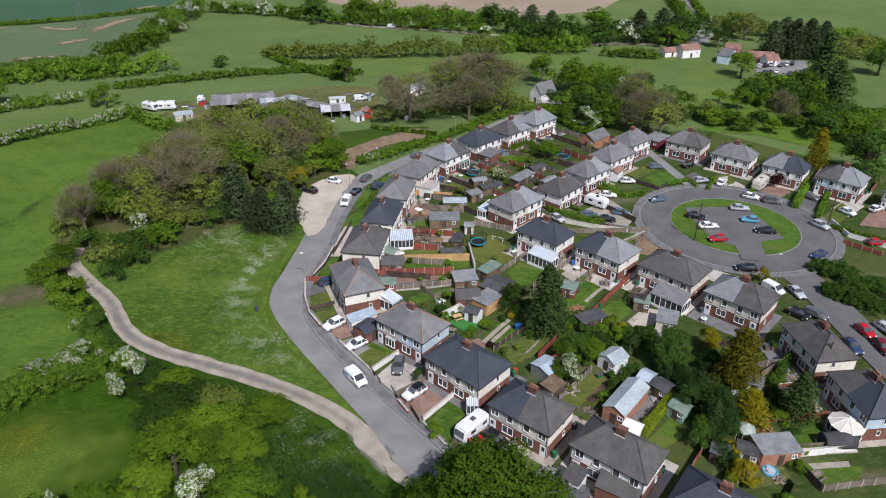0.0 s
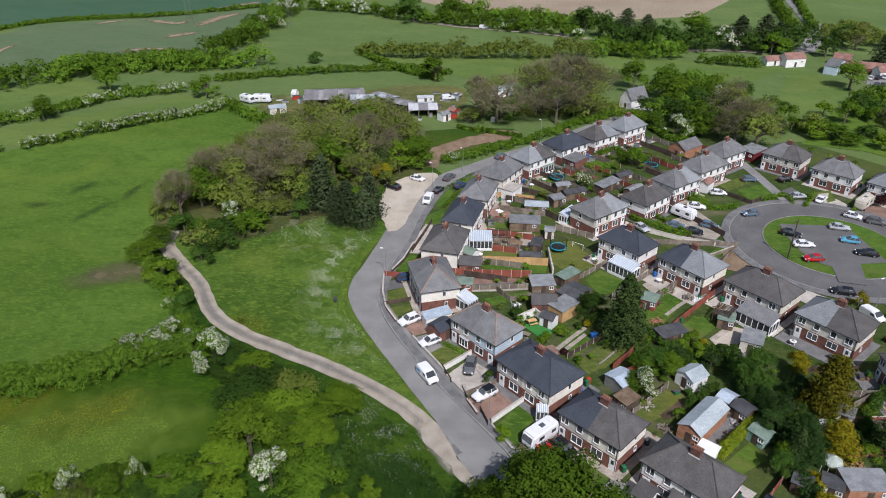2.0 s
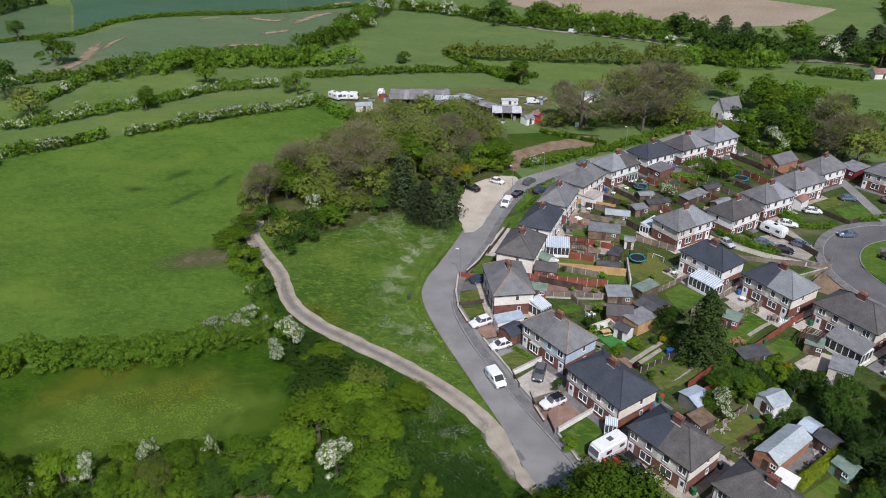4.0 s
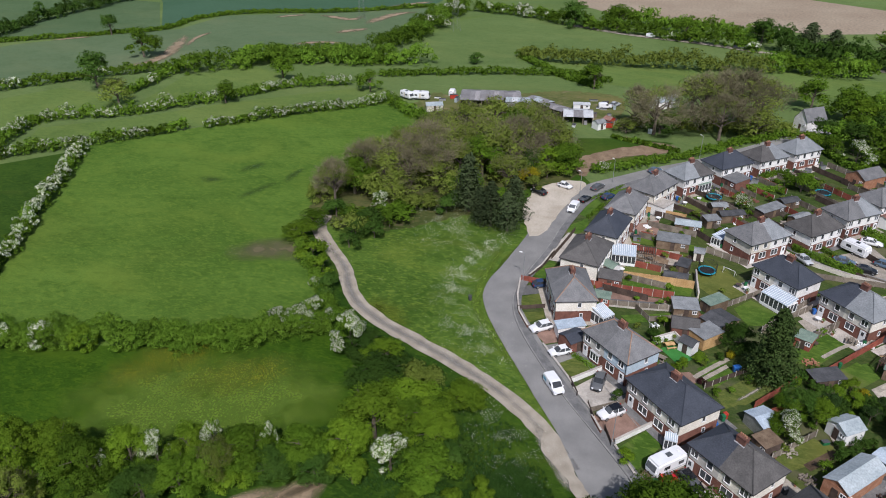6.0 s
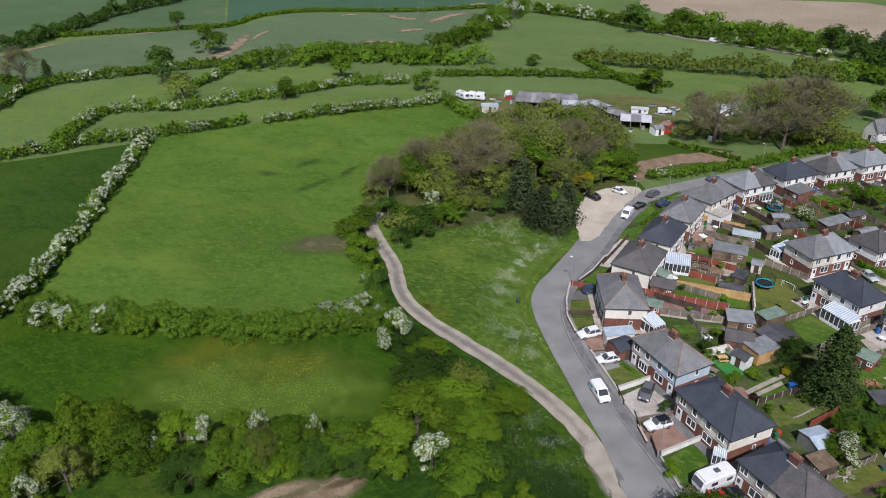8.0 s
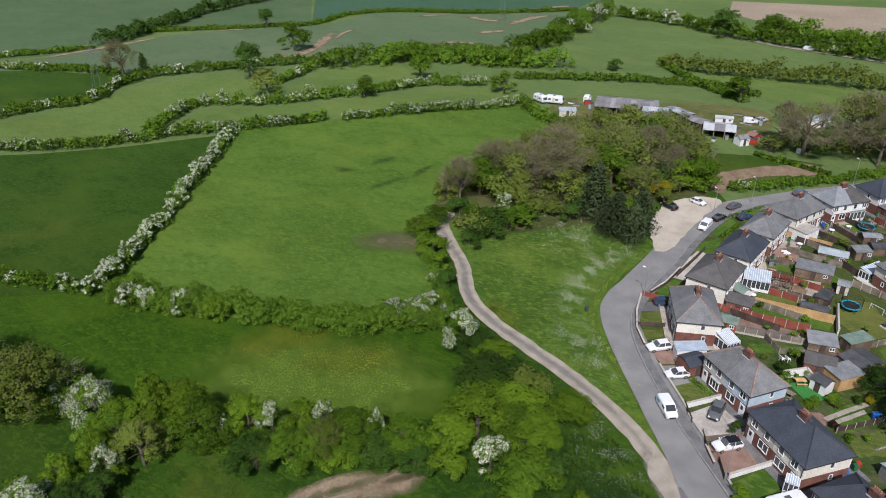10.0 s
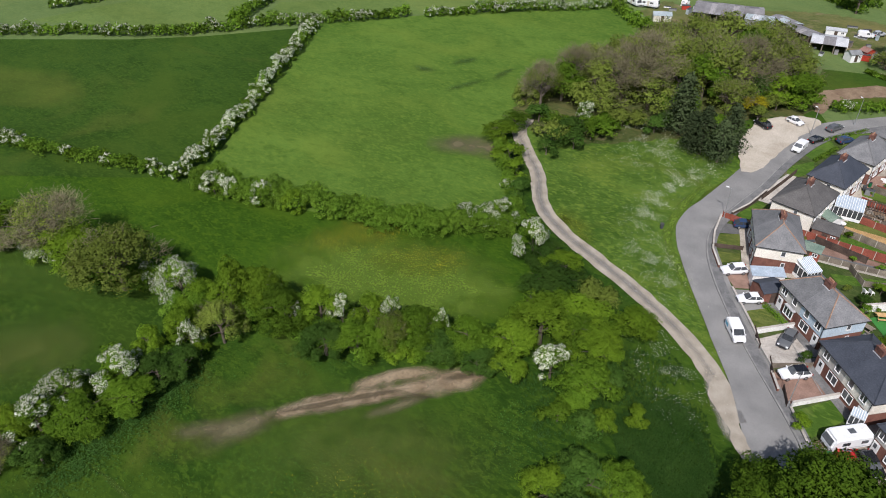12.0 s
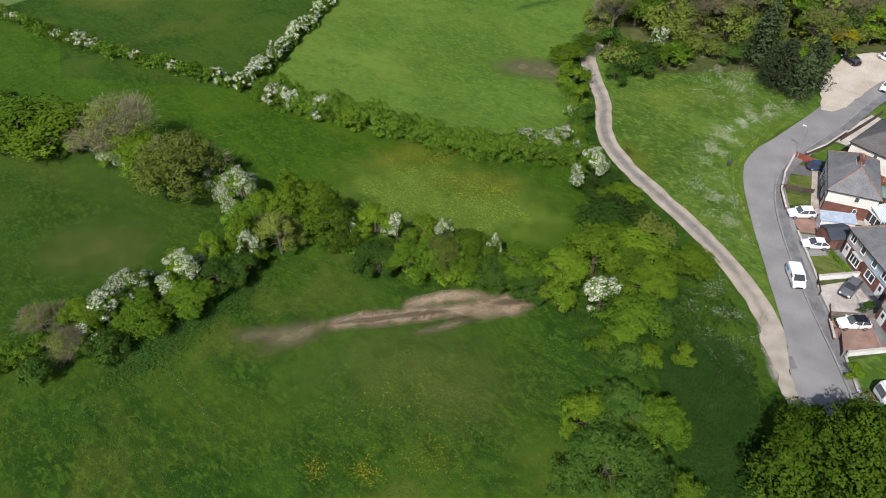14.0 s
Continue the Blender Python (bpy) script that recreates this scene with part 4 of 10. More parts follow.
def cards(name, centres, normals, sizes, bend, mat):
    """Many small three-sided leaves as one mesh; bend: shading normals that round off light and shade over flat leaves.
    """
    n = len(centres)
    side = np.cross(normals, np.random.normal(size=(n, 3)))
    side /= np.linalg.norm(side, axis=1, keepdims=True) + 1e-9
    over = np.cross(normals, side)
    s = sizes[:, None]
    verts = np.stack([centres - side * s * 0.62, centres + side * s * 0.62, centres + over * s * 1.15], 1).reshape(-1, 3)
    mesh = bpy.data.meshes.new(name)
    mesh.vertices.add(3 * n)
    mesh.vertices.foreach_set("co", verts.astype(np.float32).ravel())
    mesh.loops.add(3 * n)
    mesh.loops.foreach_set("vertex_index", np.arange(3 * n, dtype=np.int32))
    mesh.polygons.add(n)
    mesh.polygons.foreach_set("loop_start", np.arange(0, 3 * n, 3, dtype=np.int32))
    mesh.update(calc_edges=True)
    mesh.attributes.new("custom_normal", "FLOAT_VECTOR", "POINT").data.foreach_set("vector", np.repeat(bend, 3, axis=0).astype(np.float32).ravel())
    mesh.materials.append(mat)
    return mesh


def unit(n):
    v = np.random.normal(size=(n, 3))
    return v / np.linalg.norm(v, axis=1, keepdims=True)


def clump_leaves(clumps, per, size, scatter=0.4):
    """Leaf places and normals on the shells of round clumps, rows of x, y, z, radius."""
    rows = np.repeat(clumps, per, axis=0)
    out = unit(len(rows))
    out[:, 2] = np.where(out[:, 2] < -0.15, -out[:, 2], out[:, 2])
    depth = np.random.uniform(0.45, 1.12, (len(rows), 1)) ** 0.5
    places = rows[:, :3] + out * rows[:, 3:] * depth
    normals = out + scatter * np.random.normal(size=out.shape)
    normals /= np.linalg.norm(normals, axis=1, keepdims=True)
    middle = clumps[:, :3].mean(0)
    reach = np.abs(clumps[:, :3] - middle).max(0) + 0.5
    whole = (places - middle) / reach if reach[:2].max() < 9 else out
    # Shading normals follow the clump and lean up, for soft rounded light.
    bend = 0.8 * out + 0.4 * whole + 0.3 * np.random.normal(size=out.shape) + [0, 0, 0.4]
    bend /= np.linalg.norm(bend, axis=1, keepdims=True)
    return places, normals, size * np.random.uniform(0.6, 1.35, len(rows)), bend


def crown_clumps(radius, low, high, count, spread=0.13, lobes=9, cores=False):
    """Small clumps over the rounded lobes of an uneven crown between two heights, and the lobes' own cores."""
    mid, half = (low + high) / 2, (high - low) / 2
    u = unit(lobes)
    u[:, 2] = np.abs(u[:, 2]) * 1.3 - 0.58
    hubs = u * np.random.uniform(0.45, 0.74, (lobes, 1)) * [radius, radius, half]
    hubs[:3] = np.array([(0, 0, 0.42), (0.16, 0.1, 0.3), (-0.15, -0.12, 0.25)]) * [radius, radius, half]
    size = np.random.uniform(0.25, 0.44, lobes)
    pick = np.random.choice(lobes, count, p=size ** 2 / (size ** 2).sum())
    out = unit(count)
    flip = (out * hubs[pick]).sum(1) < -0.25 * np.linalg.norm(hubs[pick], axis=1)
    out[flip] *= -1
    p = hubs[pick] + out * (size[pick] * np.random.uniform(0.72, 1.06, count))[:, None] * [radius, radius, half]
    clumps = np.c_[p + [0, 0, mid], radius * spread * np.random.uniform(0.6, 1.35, count)]
    if cores:
        return clumps, np.c_[hubs + [0, 0, mid], radius * size * 0.80]
    return clumps


def crown_leaves(radius, low, high, count, spread, lobes, per, leaf, scatter=0.5, fill=0):
    """The leaves of a dense crown: fine outside, coarser within."""
    clumps, cores = crown_clumps(radius, low, high, count, spread, lobes, True)
    outer, inner = clump_leaves(clumps, per, leaf, scatter), clump_leaves(cores, fill, leaf * 1.75, 0.6)
    return [np.concatenate(pair) for pair in zip(outer, inner)]


def trunk_mesh(height, spread, thick, limbs, lean=0.0):
    bm = bmesh.new()
    rod(bm, (0, 0, -0.3), (lean, 0, height * 0.42), thick, thick * 0.7, 7)
    rod(bm, (lean, 0, height * 0.42), (lean * 1.3, 0.2, height * 0.85), thick * 0.7, thick * 0.18, 6)
    for i in range(limbs):
        a, z = i * 2.4 + random.uniform(-0.4, 0.4), height * random.uniform(0.25, 0.6)
        r, up = spread * random.uniform(0.55, 0.95), height * random.uniform(0.18, 0.36)
        elbow = (lean + r * 0.45 * math.cos(a), r * 0.45 * math.sin(a), z + up * 0.65)
        rod(bm, (lean, 0, z), elbow, thick * 0.42, thick * 0.25, 5)
        rod(bm, elbow, (lean + r * math.cos(a), r * math.sin(a), z + up), thick * 0.25, thick * 0.06, 4)
        rod(bm, elbow, (lean + r * 0.7 * math.cos(a + 0.7), r * 0.7 * math.sin(a + 0.7), z + up * 1.3), thick * 0.18, thick * 0.05, 4)
    mesh = bpy.data.meshes.new("trunk")
    bm.to_mesh(mesh)
    bm.free()
    mesh.materials.append(BARK)
    return mesh


def twig_mesh(radius, low, high, count):
    """Fine bare twigs of a tree that is not yet in leaf: thin slivers that spread outwards."""
    clumps = crown_clumps(radius, low, high, 60, 0.24, 12)
    rows = np.repeat(clumps, count // 60, axis=0)
    start = rows[:, :3] + unit(len(rows)) * rows[:, 3:] * np.random.uniform(0.1, 1.1, (len(rows), 1))
    out = start - [0, 0, low] + unit(len(rows)) * radius * 1.3
    out /= np.linalg.norm(out, axis=1, keepdims=True) + 1e-9
    tip = start + out * np.random.uniform(0.3, 0.9, (len(rows), 1))
    side = np.cross(out, unit(len(rows)))
    side /= np.linalg.norm(side, axis=1, keepdims=True) + 1e-9
    wide = 0.02
    verts = np.stack([start - side * wide, start + side * wide, tip + side * wide * 0.5, tip - side * wide * 0.5], 1).reshape(-1, 3)
    n = len(rows)
    mesh = bpy.data.meshes.new("bare_crown")
    mesh.from_pydata(verts.tolist(), [], np.arange(4 * n).reshape(-1, 4).tolist())
    mesh.materials.append(LEAF_TWIG)
    return mesh


KINDS = {}


def kind_of_tree(key):
    """Meshes of the parts of one sort of plant, drawn for a height of one unit of its own metres."""
    if key in KINDS:
        return KINDS[key]
    sort, grade = key.split(":")[0], int(key.split(":")[2])
    near = grade < 2
    parts = []
    if sort in ("broad", "deep", "shaded", "fresh", "olive", "gold", "purple"):
        mat = {"broad": LEAF_GREEN, "deep": LEAF_DEEP, "shaded": LEAF_SHADED, "fresh": LEAF_FRESH, "olive": LEAF_OLIVE, "gold": LEAF_GOLD, "purple": LEAF_PURPLE}[sort]
        thin_crown = sort == "olive"
        parts.append(("trunk", trunk_mesh(7.2 if thin_crown else 8, 3.2, 0.28, 12 if thin_crown else 7)))
        wide, low = 4.2, (0.6, -0.4, -0.8, -0.8)[grade]
        leaves = crown_leaves(wide, low, 9.4, (230, 165, 105, 80)[grade], (0.12, 0.14, 0.17, 0.19)[grade], (20, 16, 13, 11)[grade],
                              int((120, 80, 38, 22)[grade] * (0.8 if thin_crown else 1)), (0.095, 0.122, 0.170, 0.235)[grade], 0.5, int((380, 260, 150, 80)[grade] * (0.6 if thin_crown else 1)))
        parts.append(("crown", cards("crown", *leaves, mat)))
        if thin_crown:
            parts.append(("bare_crown", twig_mesh(4.0, 1.2, 9.2, 600)))
    elif sort in ("shrub", "shrubfresh", "shrubolive", "shrubdeep"):
        mat = {"shrub": LEAF_GREEN, "shrubdeep": LEAF_DEEP, "shrubfresh": LEAF_FRESH, "shrubolive": LEAF_OLIVE}[sort]
        parts.append(("trunk", trunk_mesh(2.6, 1.2, 0.10, 4)))
        parts.append(("crown", cards("crown", *crown_leaves(2.0, 0.0, 3.2, (70, 56, 42, 34)[grade], (0.16, 0.18, 0.21, 0.23)[grade], 7, (84, 48, 24, 16)[grade], (0.070, 0.095, 0.140, 0.19)[grade], 0.5, (150, 90, 50, 30)[grade]), mat)))
    elif sort == "bush":
        parts.append(("trunk", trunk_mesh(0.9, 0.5, 0.05, 3)))
        parts.append(("crown", cards("crown", *crown_leaves(0.85, 0.0, 1.4, 30, 0.22, 5, 22, 0.07, 0.5, 40), (LEAF_GREEN, LEAF_HEDGE, LEAF_OLIVE)[int(key.split(":")[1])])))
    elif sort == "hawthorn":
        parts.append(("trunk", trunk_mesh(4, 1.8, 0.15, 5)))
        clumps, cores = crown_clumps(2.4, -0.6, 5.2, 110, 0.15, 8, True)
        parts.append(("crown", cards("crown", *clump_leaves(np.concatenate([clumps, cores]), 30, 0.15), LEAF_GREEN)))
        clumps = clumps[(clumps[:, 2] > 1.3) & (np.random.uniform(size=len(clumps)) < 0.62)]
        clumps[:, 3] *= 1.12
        parts.append(("blossom", cards("blossom", *clump_leaves(clumps, 100, 0.08), BLOSSOM)))
    elif sort == "bare":
        parts.append(("trunk", trunk_mesh(9, 4.2, 0.30, 13)))
        parts.append(("bare_crown", twig_mesh(4.8, 1.6, 10.6, 5400)))
        clumps = crown_clumps(4.6, 2.2, 10.2, 110, 0.16)
        parts.append(("crown", cards("crown", *clump_leaves(clumps, 22, 0.13), LEAF_OLIVE)))
    elif sort in ("pine", "spruce", "goldcone", "bronze"):
        mat = {"pine": LEAF_DARK, "spruce": LEAF_CONIFER, "goldcone": LEAF_GOLD, "bronze": LEAF_BRONZE}[sort]
        parts.append(("trunk", trunk_mesh(9, 0.8, 0.24, 4)))
        rows, cores = [], []
        for i in range(130):
            f = (i + 0.5) / 130
            a, r = i * 2.4, (2.9 if sort == "pine" else 2.6) * (1 - f) ** {"pine": 0.55, "bronze": 0.42, "goldcone": 0.5}.get(sort, 0.66) * random.uniform(0.6, 1.15)
            rows.append((r * 0.8 * math.cos(a), r * 0.8 * math.sin(a), 0.6 + 9.0 * f + random.uniform(-0.2, 0.2), 0.24 + 0.2 * r))
            cores.append((r * 0.3 * math.cos(a), r * 0.3 * math.sin(a), 0.6 + 8.6 * f, 0.2 + 0.35 * r))
        outer, inner = clump_leaves(np.array(rows), 60 if near else 24, 0.135 if near else 0.19, 0.8), clump_leaves(np.array(cores[::4]), 46, 0.26, 1.2)
        parts.append(("crown", cards("crown", *[np.concatenate(pair) for pair in zip(outer, inner)], mat)))
    KINDS[key] = parts
    return parts


TREE_WORDS = {"bush": "small rounded green bush", "broad": "leafy green broadleaf tree", "deep": "dense deep green broadleaf tree", "shaded": "dense tree with shade painted into its leaves", "fresh": "bright fresh green broadleaf tree", "olive": "spring tree with thin olive-brown foliage",
              "gold": "rounded golden yellow garden tree", "purple": "small purple-leaved tree", "shrub": "dense green shrub", "shrubfresh": "bright green shrub", "shrubdeep": "dense dark green shrub",
              "shrubolive": "olive green scrub bush", "hawthorn": "hawthorn covered in white blossom", "bare": "bare twiggy grey-brown tree coming into leaf",
              "pine": "dark green pine tree", "spruce": "tall green conifer", "bronze": "broad bronze-green conifer", "goldcone": "golden yellow conifer"}
TREE_SIZE = {"bush": 1.4, "shrub": 3.2, "shrubfresh": 3.2, "shrubolive": 3.2, "shrubdeep": 3.2, "hawthorn": 5.2, "bare": 10.5}
COUNT = 0


def tree(sort, x, y, height, wide=1.0, where="on open grass", group=""):
    """A plant of that sort, on the ground; wide: its width against the sort's usual shape."""
    global COUNT
    COUNT += 1
    if sort == "shrub" and "wood" in where:
        sort = ("shrub", "shrubdeep", "shrubolive")[COUNT % 3]
    elif sort == "shrub":
        sort = ("shrub", "shrubfresh", "shrubdeep", "shrub", "shrubfresh")[COUNT % 5]
    elif sort == "broad" and group not in ("field-edge trees", "garden trees"):
        sort = ("broad", "broad", "deep", "broad", "deep" if group == "farmland trees" else "fresh")[COUNT % 5]
    if group == "farmland trees":
        height *= 0.8 if y > 330 else 0.95
    if "wood" in where and sort == "olive" and COUNT % 7 == 0:
        sort = "broad"
    if "wood" in where:
        height *= 1.12
    height *= 1.2
    scale = height / TREE_SIZE.get(sort, 9.8)
    wide *= 1.16
    big = {"shrub": "broad", "shrubfresh": "fresh", "shrubdeep": "deep", "shrubolive": "olive"}.get(sort)
    if big and height > 4.6:
        form, scale, wide = big, height / 9.8, wide * 1.45
    else:
        form = sort
    name = "shrub" if sort.startswith("shrub") or sort == "bush" else "tree"
    thing = empty(name, pose(x, y, 0, 0, 0, COUNT * 67 % 360), f"{TREE_WORDS[sort]} {where}", name, group)
    thing.scale = (scale * wide, scale * wide, scale)
    for tag, mesh in kind_of_tree(f"{form}:{COUNT % 3}:{(math.hypot(x, y) > 72) + (math.hypot(x, y) > 115) + (math.hypot(x, y) > 195)}"):
        shared(tag, mesh, thing)
    return thing


def clipped_hedge(line, width, height):
    """Clumps that fill a trimmed hedge of even width and height."""
    rows = []
    for n, p in enumerate(line):
        s = sideways(line, n)
        for k in (-1, 0, 1):
            q = p + s * width * 0.29 * k
            r = width * 0.27 * random.uniform(0.8, 1.2)
            for z in np.arange(r * 0.5, max(r, height - r * 0.8) + 0.01, max(r, 0.4)):
                rows.append((q.x, q.y, z, r * random.uniform(0.85, 1.15)))
    return rows


def bush_clumps(x, y, radius, tall, count):
    """Clumps over one rounded bush."""
    out = unit(count)
    out[:, 2] = np.abs(out[:, 2]) ** 0.8
    r = np.random.uniform(0.7, 1.05, (count, 1))
    low = tall * 0.3
    p = out * r * [radius, radius, tall - low] + [x, y, low]
    p[:, 2] -= np.where(out[:, 2] < 0.45, np.random.uniform(0, low, count), 0)
    return np.c_[p, np.clip(radius * 0.27, 0.22, 1.6) * np.random.uniform(0.7, 1.3, count)]


def hedge(points, width, height, blossom, label, mat=None, leaf=0.2, density=1.0, rough=0.3, clipped=False):
    """A hedge along plan points: rounded bushes of uneven height, some white with blossom."""
    line = smooth(points, max(0.4, width * 0.3) if clipped else max(0.8, width * 0.5))
    green, pale, fresh, white, cores = [], [], [], [], []
    far = max(80, np.hypot(*np.mean(points, axis=0)))
    leaf = min(0.46, max(leaf * (0.66 if far < 130 else 0.8), far * (0.00125 if far < 190 else 0.0016)))
    clump_count = (30 if width < 5 else 42) if far < 130 else (25 if width < 5 else 30)
    if clipped:
        green = clipped_hedge(line, width, height)
    else:
        for n, p in enumerate(line):
            s = sideways(line, n)
            tall = height * (1 + rough * (1.2 * noise.noise(p * 0.11) + 1.6 * noise.noise(p * 0.37))) * random.uniform(0.75, 1.2)
            radius = width * 0.5 * random.uniform(0.72, 1.25)
            q = p + s * width * random.uniform(-0.22, 0.22)
            clumps = bush_clumps(q.x, q.y, radius, max(tall, radius * 0.8), clump_count).tolist()
            cores.append((q.x, q.y, tall * 0.42, min(radius, tall * 0.55) * 0.82))
            tone = noise.noise(p * 0.31 + Vector((1, 8, 4))) + random.uniform(-0.3, 0.3)
            (fresh if tone > 0.4 and far < 130 else pale if tone > 0.05 else green).extend(clumps)
            if blossom > 0 and noise.noise(p * 0.12 + Vector((3, 7, 1))) + random.uniform(-0.2, 0.2) + (blossom - 0.5) * 1.3 > 0:
                white += [(x, y, z, r * 1.1) for x, y, z, r in clumps if z > tall * 0.35 and random.random() < 0.6]
    green = green or pale[:1]
    mean = sum(c[3] for c in green) / len(green)
    per = max(5, int((2.0 if clipped else 4.0) * density * (mean / leaf) ** 2))
    bm = bmesh.new()
    for p in line[::3]:
        rod(bm, (p.x, p.y, -0.1), (p.x + 0.2, p.y + 0.1, height * 0.6), 0.05, 0.02, 4)
    thing = tagged(part("hedge", bm, BARK), label, "hedge", kind="stuff")
    rows = clump_leaves(np.array(green), per, leaf)
    if cores:
        size = leaf * 1.7
        inner = clump_leaves(np.array(cores), max(12, int(9.0 * (np.mean([c[3] for c in cores]) / size) ** 2)), size, 0.5)
        rows = [np.concatenate(pair) for pair in zip(rows, inner)]
    shared("foliage", cards("foliage", *rows, mat or LEAF_GREEN), thing)
    if pale:
        shared("pale_foliage", cards("pale_foliage", *clump_leaves(np.array(pale), per, leaf), LEAF_HEDGE if mat in (None, LEAF_GREEN) else mat), thing)
    if fresh:
        shared("fresh_foliage", cards("fresh_foliage", *clump_leaves(np.array(fresh), per, leaf), LEAF_FRESH), thing)
    if white:
        shared("blossom", cards("blossom", *clump_leaves(np.array(white), int(per * 1.7), leaf * 0.8), BLOSSOM), thing)
    return thing


# field hedges
hedge([(-227.5, 31.4), (-185.6, 38.8), (-164.5, 43.2), (-147.1, 47.9), (-132.3, 53.0), (-118.5, 57.8)], 3.2, 2.8, 0.38, "tall green field hedge with some blossom", leaf=0.24)
hedge([(-109.2, 60.4), (-97.4, 63.1), (-80.6, 69.6), (-63.7, 76.5), (-53.2, 84.6)], 5.2, 4.4, 0.14, "green hawthorn hedge between two pastures", LEAF_HEDGE, leaf=0.22, rough=0.2, density=1.1)
hedge([(-113.7, 58.4), (-122.9, 77.3), (-139.2, 105.1), (-157.6, 134.9)], 3.2, 3.4, 0.8, "hawthorn hedge white with blossom across pasture", leaf=0.22, density=1.3)
hedge([(-231.3, 72.3), (-208.4, 89.5), (-195.8, 97.7), (-180.0, 112.7), (-171.9, 125.5), (-158.7, 139.3), (-142.3, 158.8)], 3.6, 3.0, 0.5, "field hedge with blossom along pasture", leaf=0.3)
hedge([(-137.5, 163.8), (-119.8, 182.3), (-106.0, 195.1), (-96.7, 205.7)], 3.6, 3.0, 0.72, "blossoming hawthorn hedge at pasture edge", leaf=0.3)
hedge([(-178.5, 122.0), (-188.8, 148.7), (-168.7, 164.3), (-148.2, 190.1), (-136.9, 208.9), (-118.8, 218.6)], 4.0, 3.4, 0.6, "blossoming hedge on far farmland", leaf=0.36)
hedge([(-237.9, 97.2), (-231.0, 119.4), (-224.2, 134.6), (-235.2, 158.2), (-222.4, 181.1), (-209.2, 197.7), (-193.5, 213.1)], 4.0, 3.4, 0.4, "far field hedge with trees", leaf=0.36)
hedge([(-184.5, 181.1), (-185.9, 197.7), (-189.2, 218.4)], 4.0, 3.2, 0.5, "short far hedge on a slope", leaf=0.4)
hedge([(-94.6, 204.0), (-86.5, 196.9), (-77.3, 191.3)], 4.0, 3.0, 0.1, "green hedge leading to a farm", leaf=0.3)
hedge([(-112.3, 234.2), (-85.9, 246.4), (-58.8, 255.7), (-41.0, 256.8), (-31.7, 253.8)], 3.6, 2.6, 0.1, "long dark green field hedge", leaf=0.36)
hedge([(-72.1, 280.7), (-57.8, 265.6), (-47.4, 254.8), (-33.7, 245.6)], 3.0, 2.2, 0.0, "thin hedge between far pastures", leaf=0.36)
hedge([(-304.5, 218.5), (-284.2, 236.4), (-264.6, 254.1), (-245.3, 273.5), (-246.1, 301.6), (-228.4, 323.5), (-185.8, 341.9), (-146.4, 373.7)], 3.0, 1.8, 0.0, "far dark hedge between crops", leaf=0.45)
hedge([(-299.0, 192.2), (-299.8, 207.2), (-307.0, 231.9), (-315.2, 260.3), (-319.5, 283.9), (-319.8, 310.3), (-320.4, 334.8)], 8.0, 6.0, 0.1, "belt of far trees beside a crop", LEAF_DEEP, leaf=0.5, rough=0.5)
hedge([(-308.0, 139.4), (-280.0, 149.5), (-265.6, 156.3), (-244.4, 160.3)], 3.4, 2.8, 0.3, "far hedge above a small field", leaf=0.4)
hedge([(-325.4, 142.1), (-305.7, 165.3), (-295.8, 183.0)], 3.0, 2.2, 0.1, "far hedge along a field track", leaf=0.45)
hedge([(-21.5, 168.6), (-13.1, 175.6), (-7.2, 181.2), (2.3, 190.4), (12.7, 202.5), (28.0, 217.2)], 3.0, 2.4, 0.1, "rough green roadside hedge", leaf=0.26)
hedge([(-21.1, 196.5), (-10.9, 193.4), (-2.6, 191.2)], 1.2, 1.3, 0.0, "low clipped paddock hedge", leaf=0.24)
hedge([(-118.6, 370.0), (-87.9, 362.7), (-63.0, 349.9), (-37.1, 340.5), (-2.0, 330.9), (18.7, 323.5)], 7.0, 5.5, 0.3, "tree-lined far lane hedge", leaf=0.5)
hedge([(-48.7, 368.9), (-24.6, 355.8), (3.4, 350.2), (25.1, 344.6)], 8.0, 6.5, 0.1, "belt of far roadside trees", leaf=0.55)
hedge([(-69.0, 277.2), (-50.9, 276.1), (-33.3, 279.4), (-19.8, 280.8), (2.9, 284.5), (21.7, 289.9)], 7.0, 6.0, 0.0, "row of small leafless field trees", LEAF_OLIVE, leaf=0.45, density=0.7)
hedge([(24.1, 291.9), (40.7, 292.5), (57.3, 293.2)], 9.0, 6.5, 0.05, "belt of green field trees", leaf=0.5)
hedge([(65.3, 285.9), (76.3, 283.6), (85.3, 283.0)], 5.0, 3.5, 0.0, "hedge below a far lane", leaf=0.4)
hedge([(29.2, 326.3), (42.8, 310.0), (72.2, 308.0), (98.0, 312.2), (110.4, 316.0)], 13.0, 9.5, 0.05, "belt of dark trees along a far road", LEAF_DEEP, leaf=0.55)
hedge([(119.8, 355.6), (125.8, 401.4), (132.9, 438.4)], 5.0, 4.0, 0.0, "hedge beside a bending far road", leaf=0.5)
hedge([(129.2, 356.0), (138.5, 402.0), (144.9, 439.1)], 4.0, 3.0, 0.0, "hedge on a far road's outer side", leaf=0.5)
hedge([(-129.6, 271.4), (-126.3, 297.9), (-127.9, 337.8), (-130.5, 380.2)], 12.0, 6.0, 0.2, "wooded far valley hedge", leaf=0.5)
hedge([(-174.2, 237.3), (-156.8, 241.4), (-139.0, 245.6), (-120.6, 250.0), (-107.1, 258.1)], 10.0, 5.5, 0.2, "band of far valley scrub", leaf=0.45)
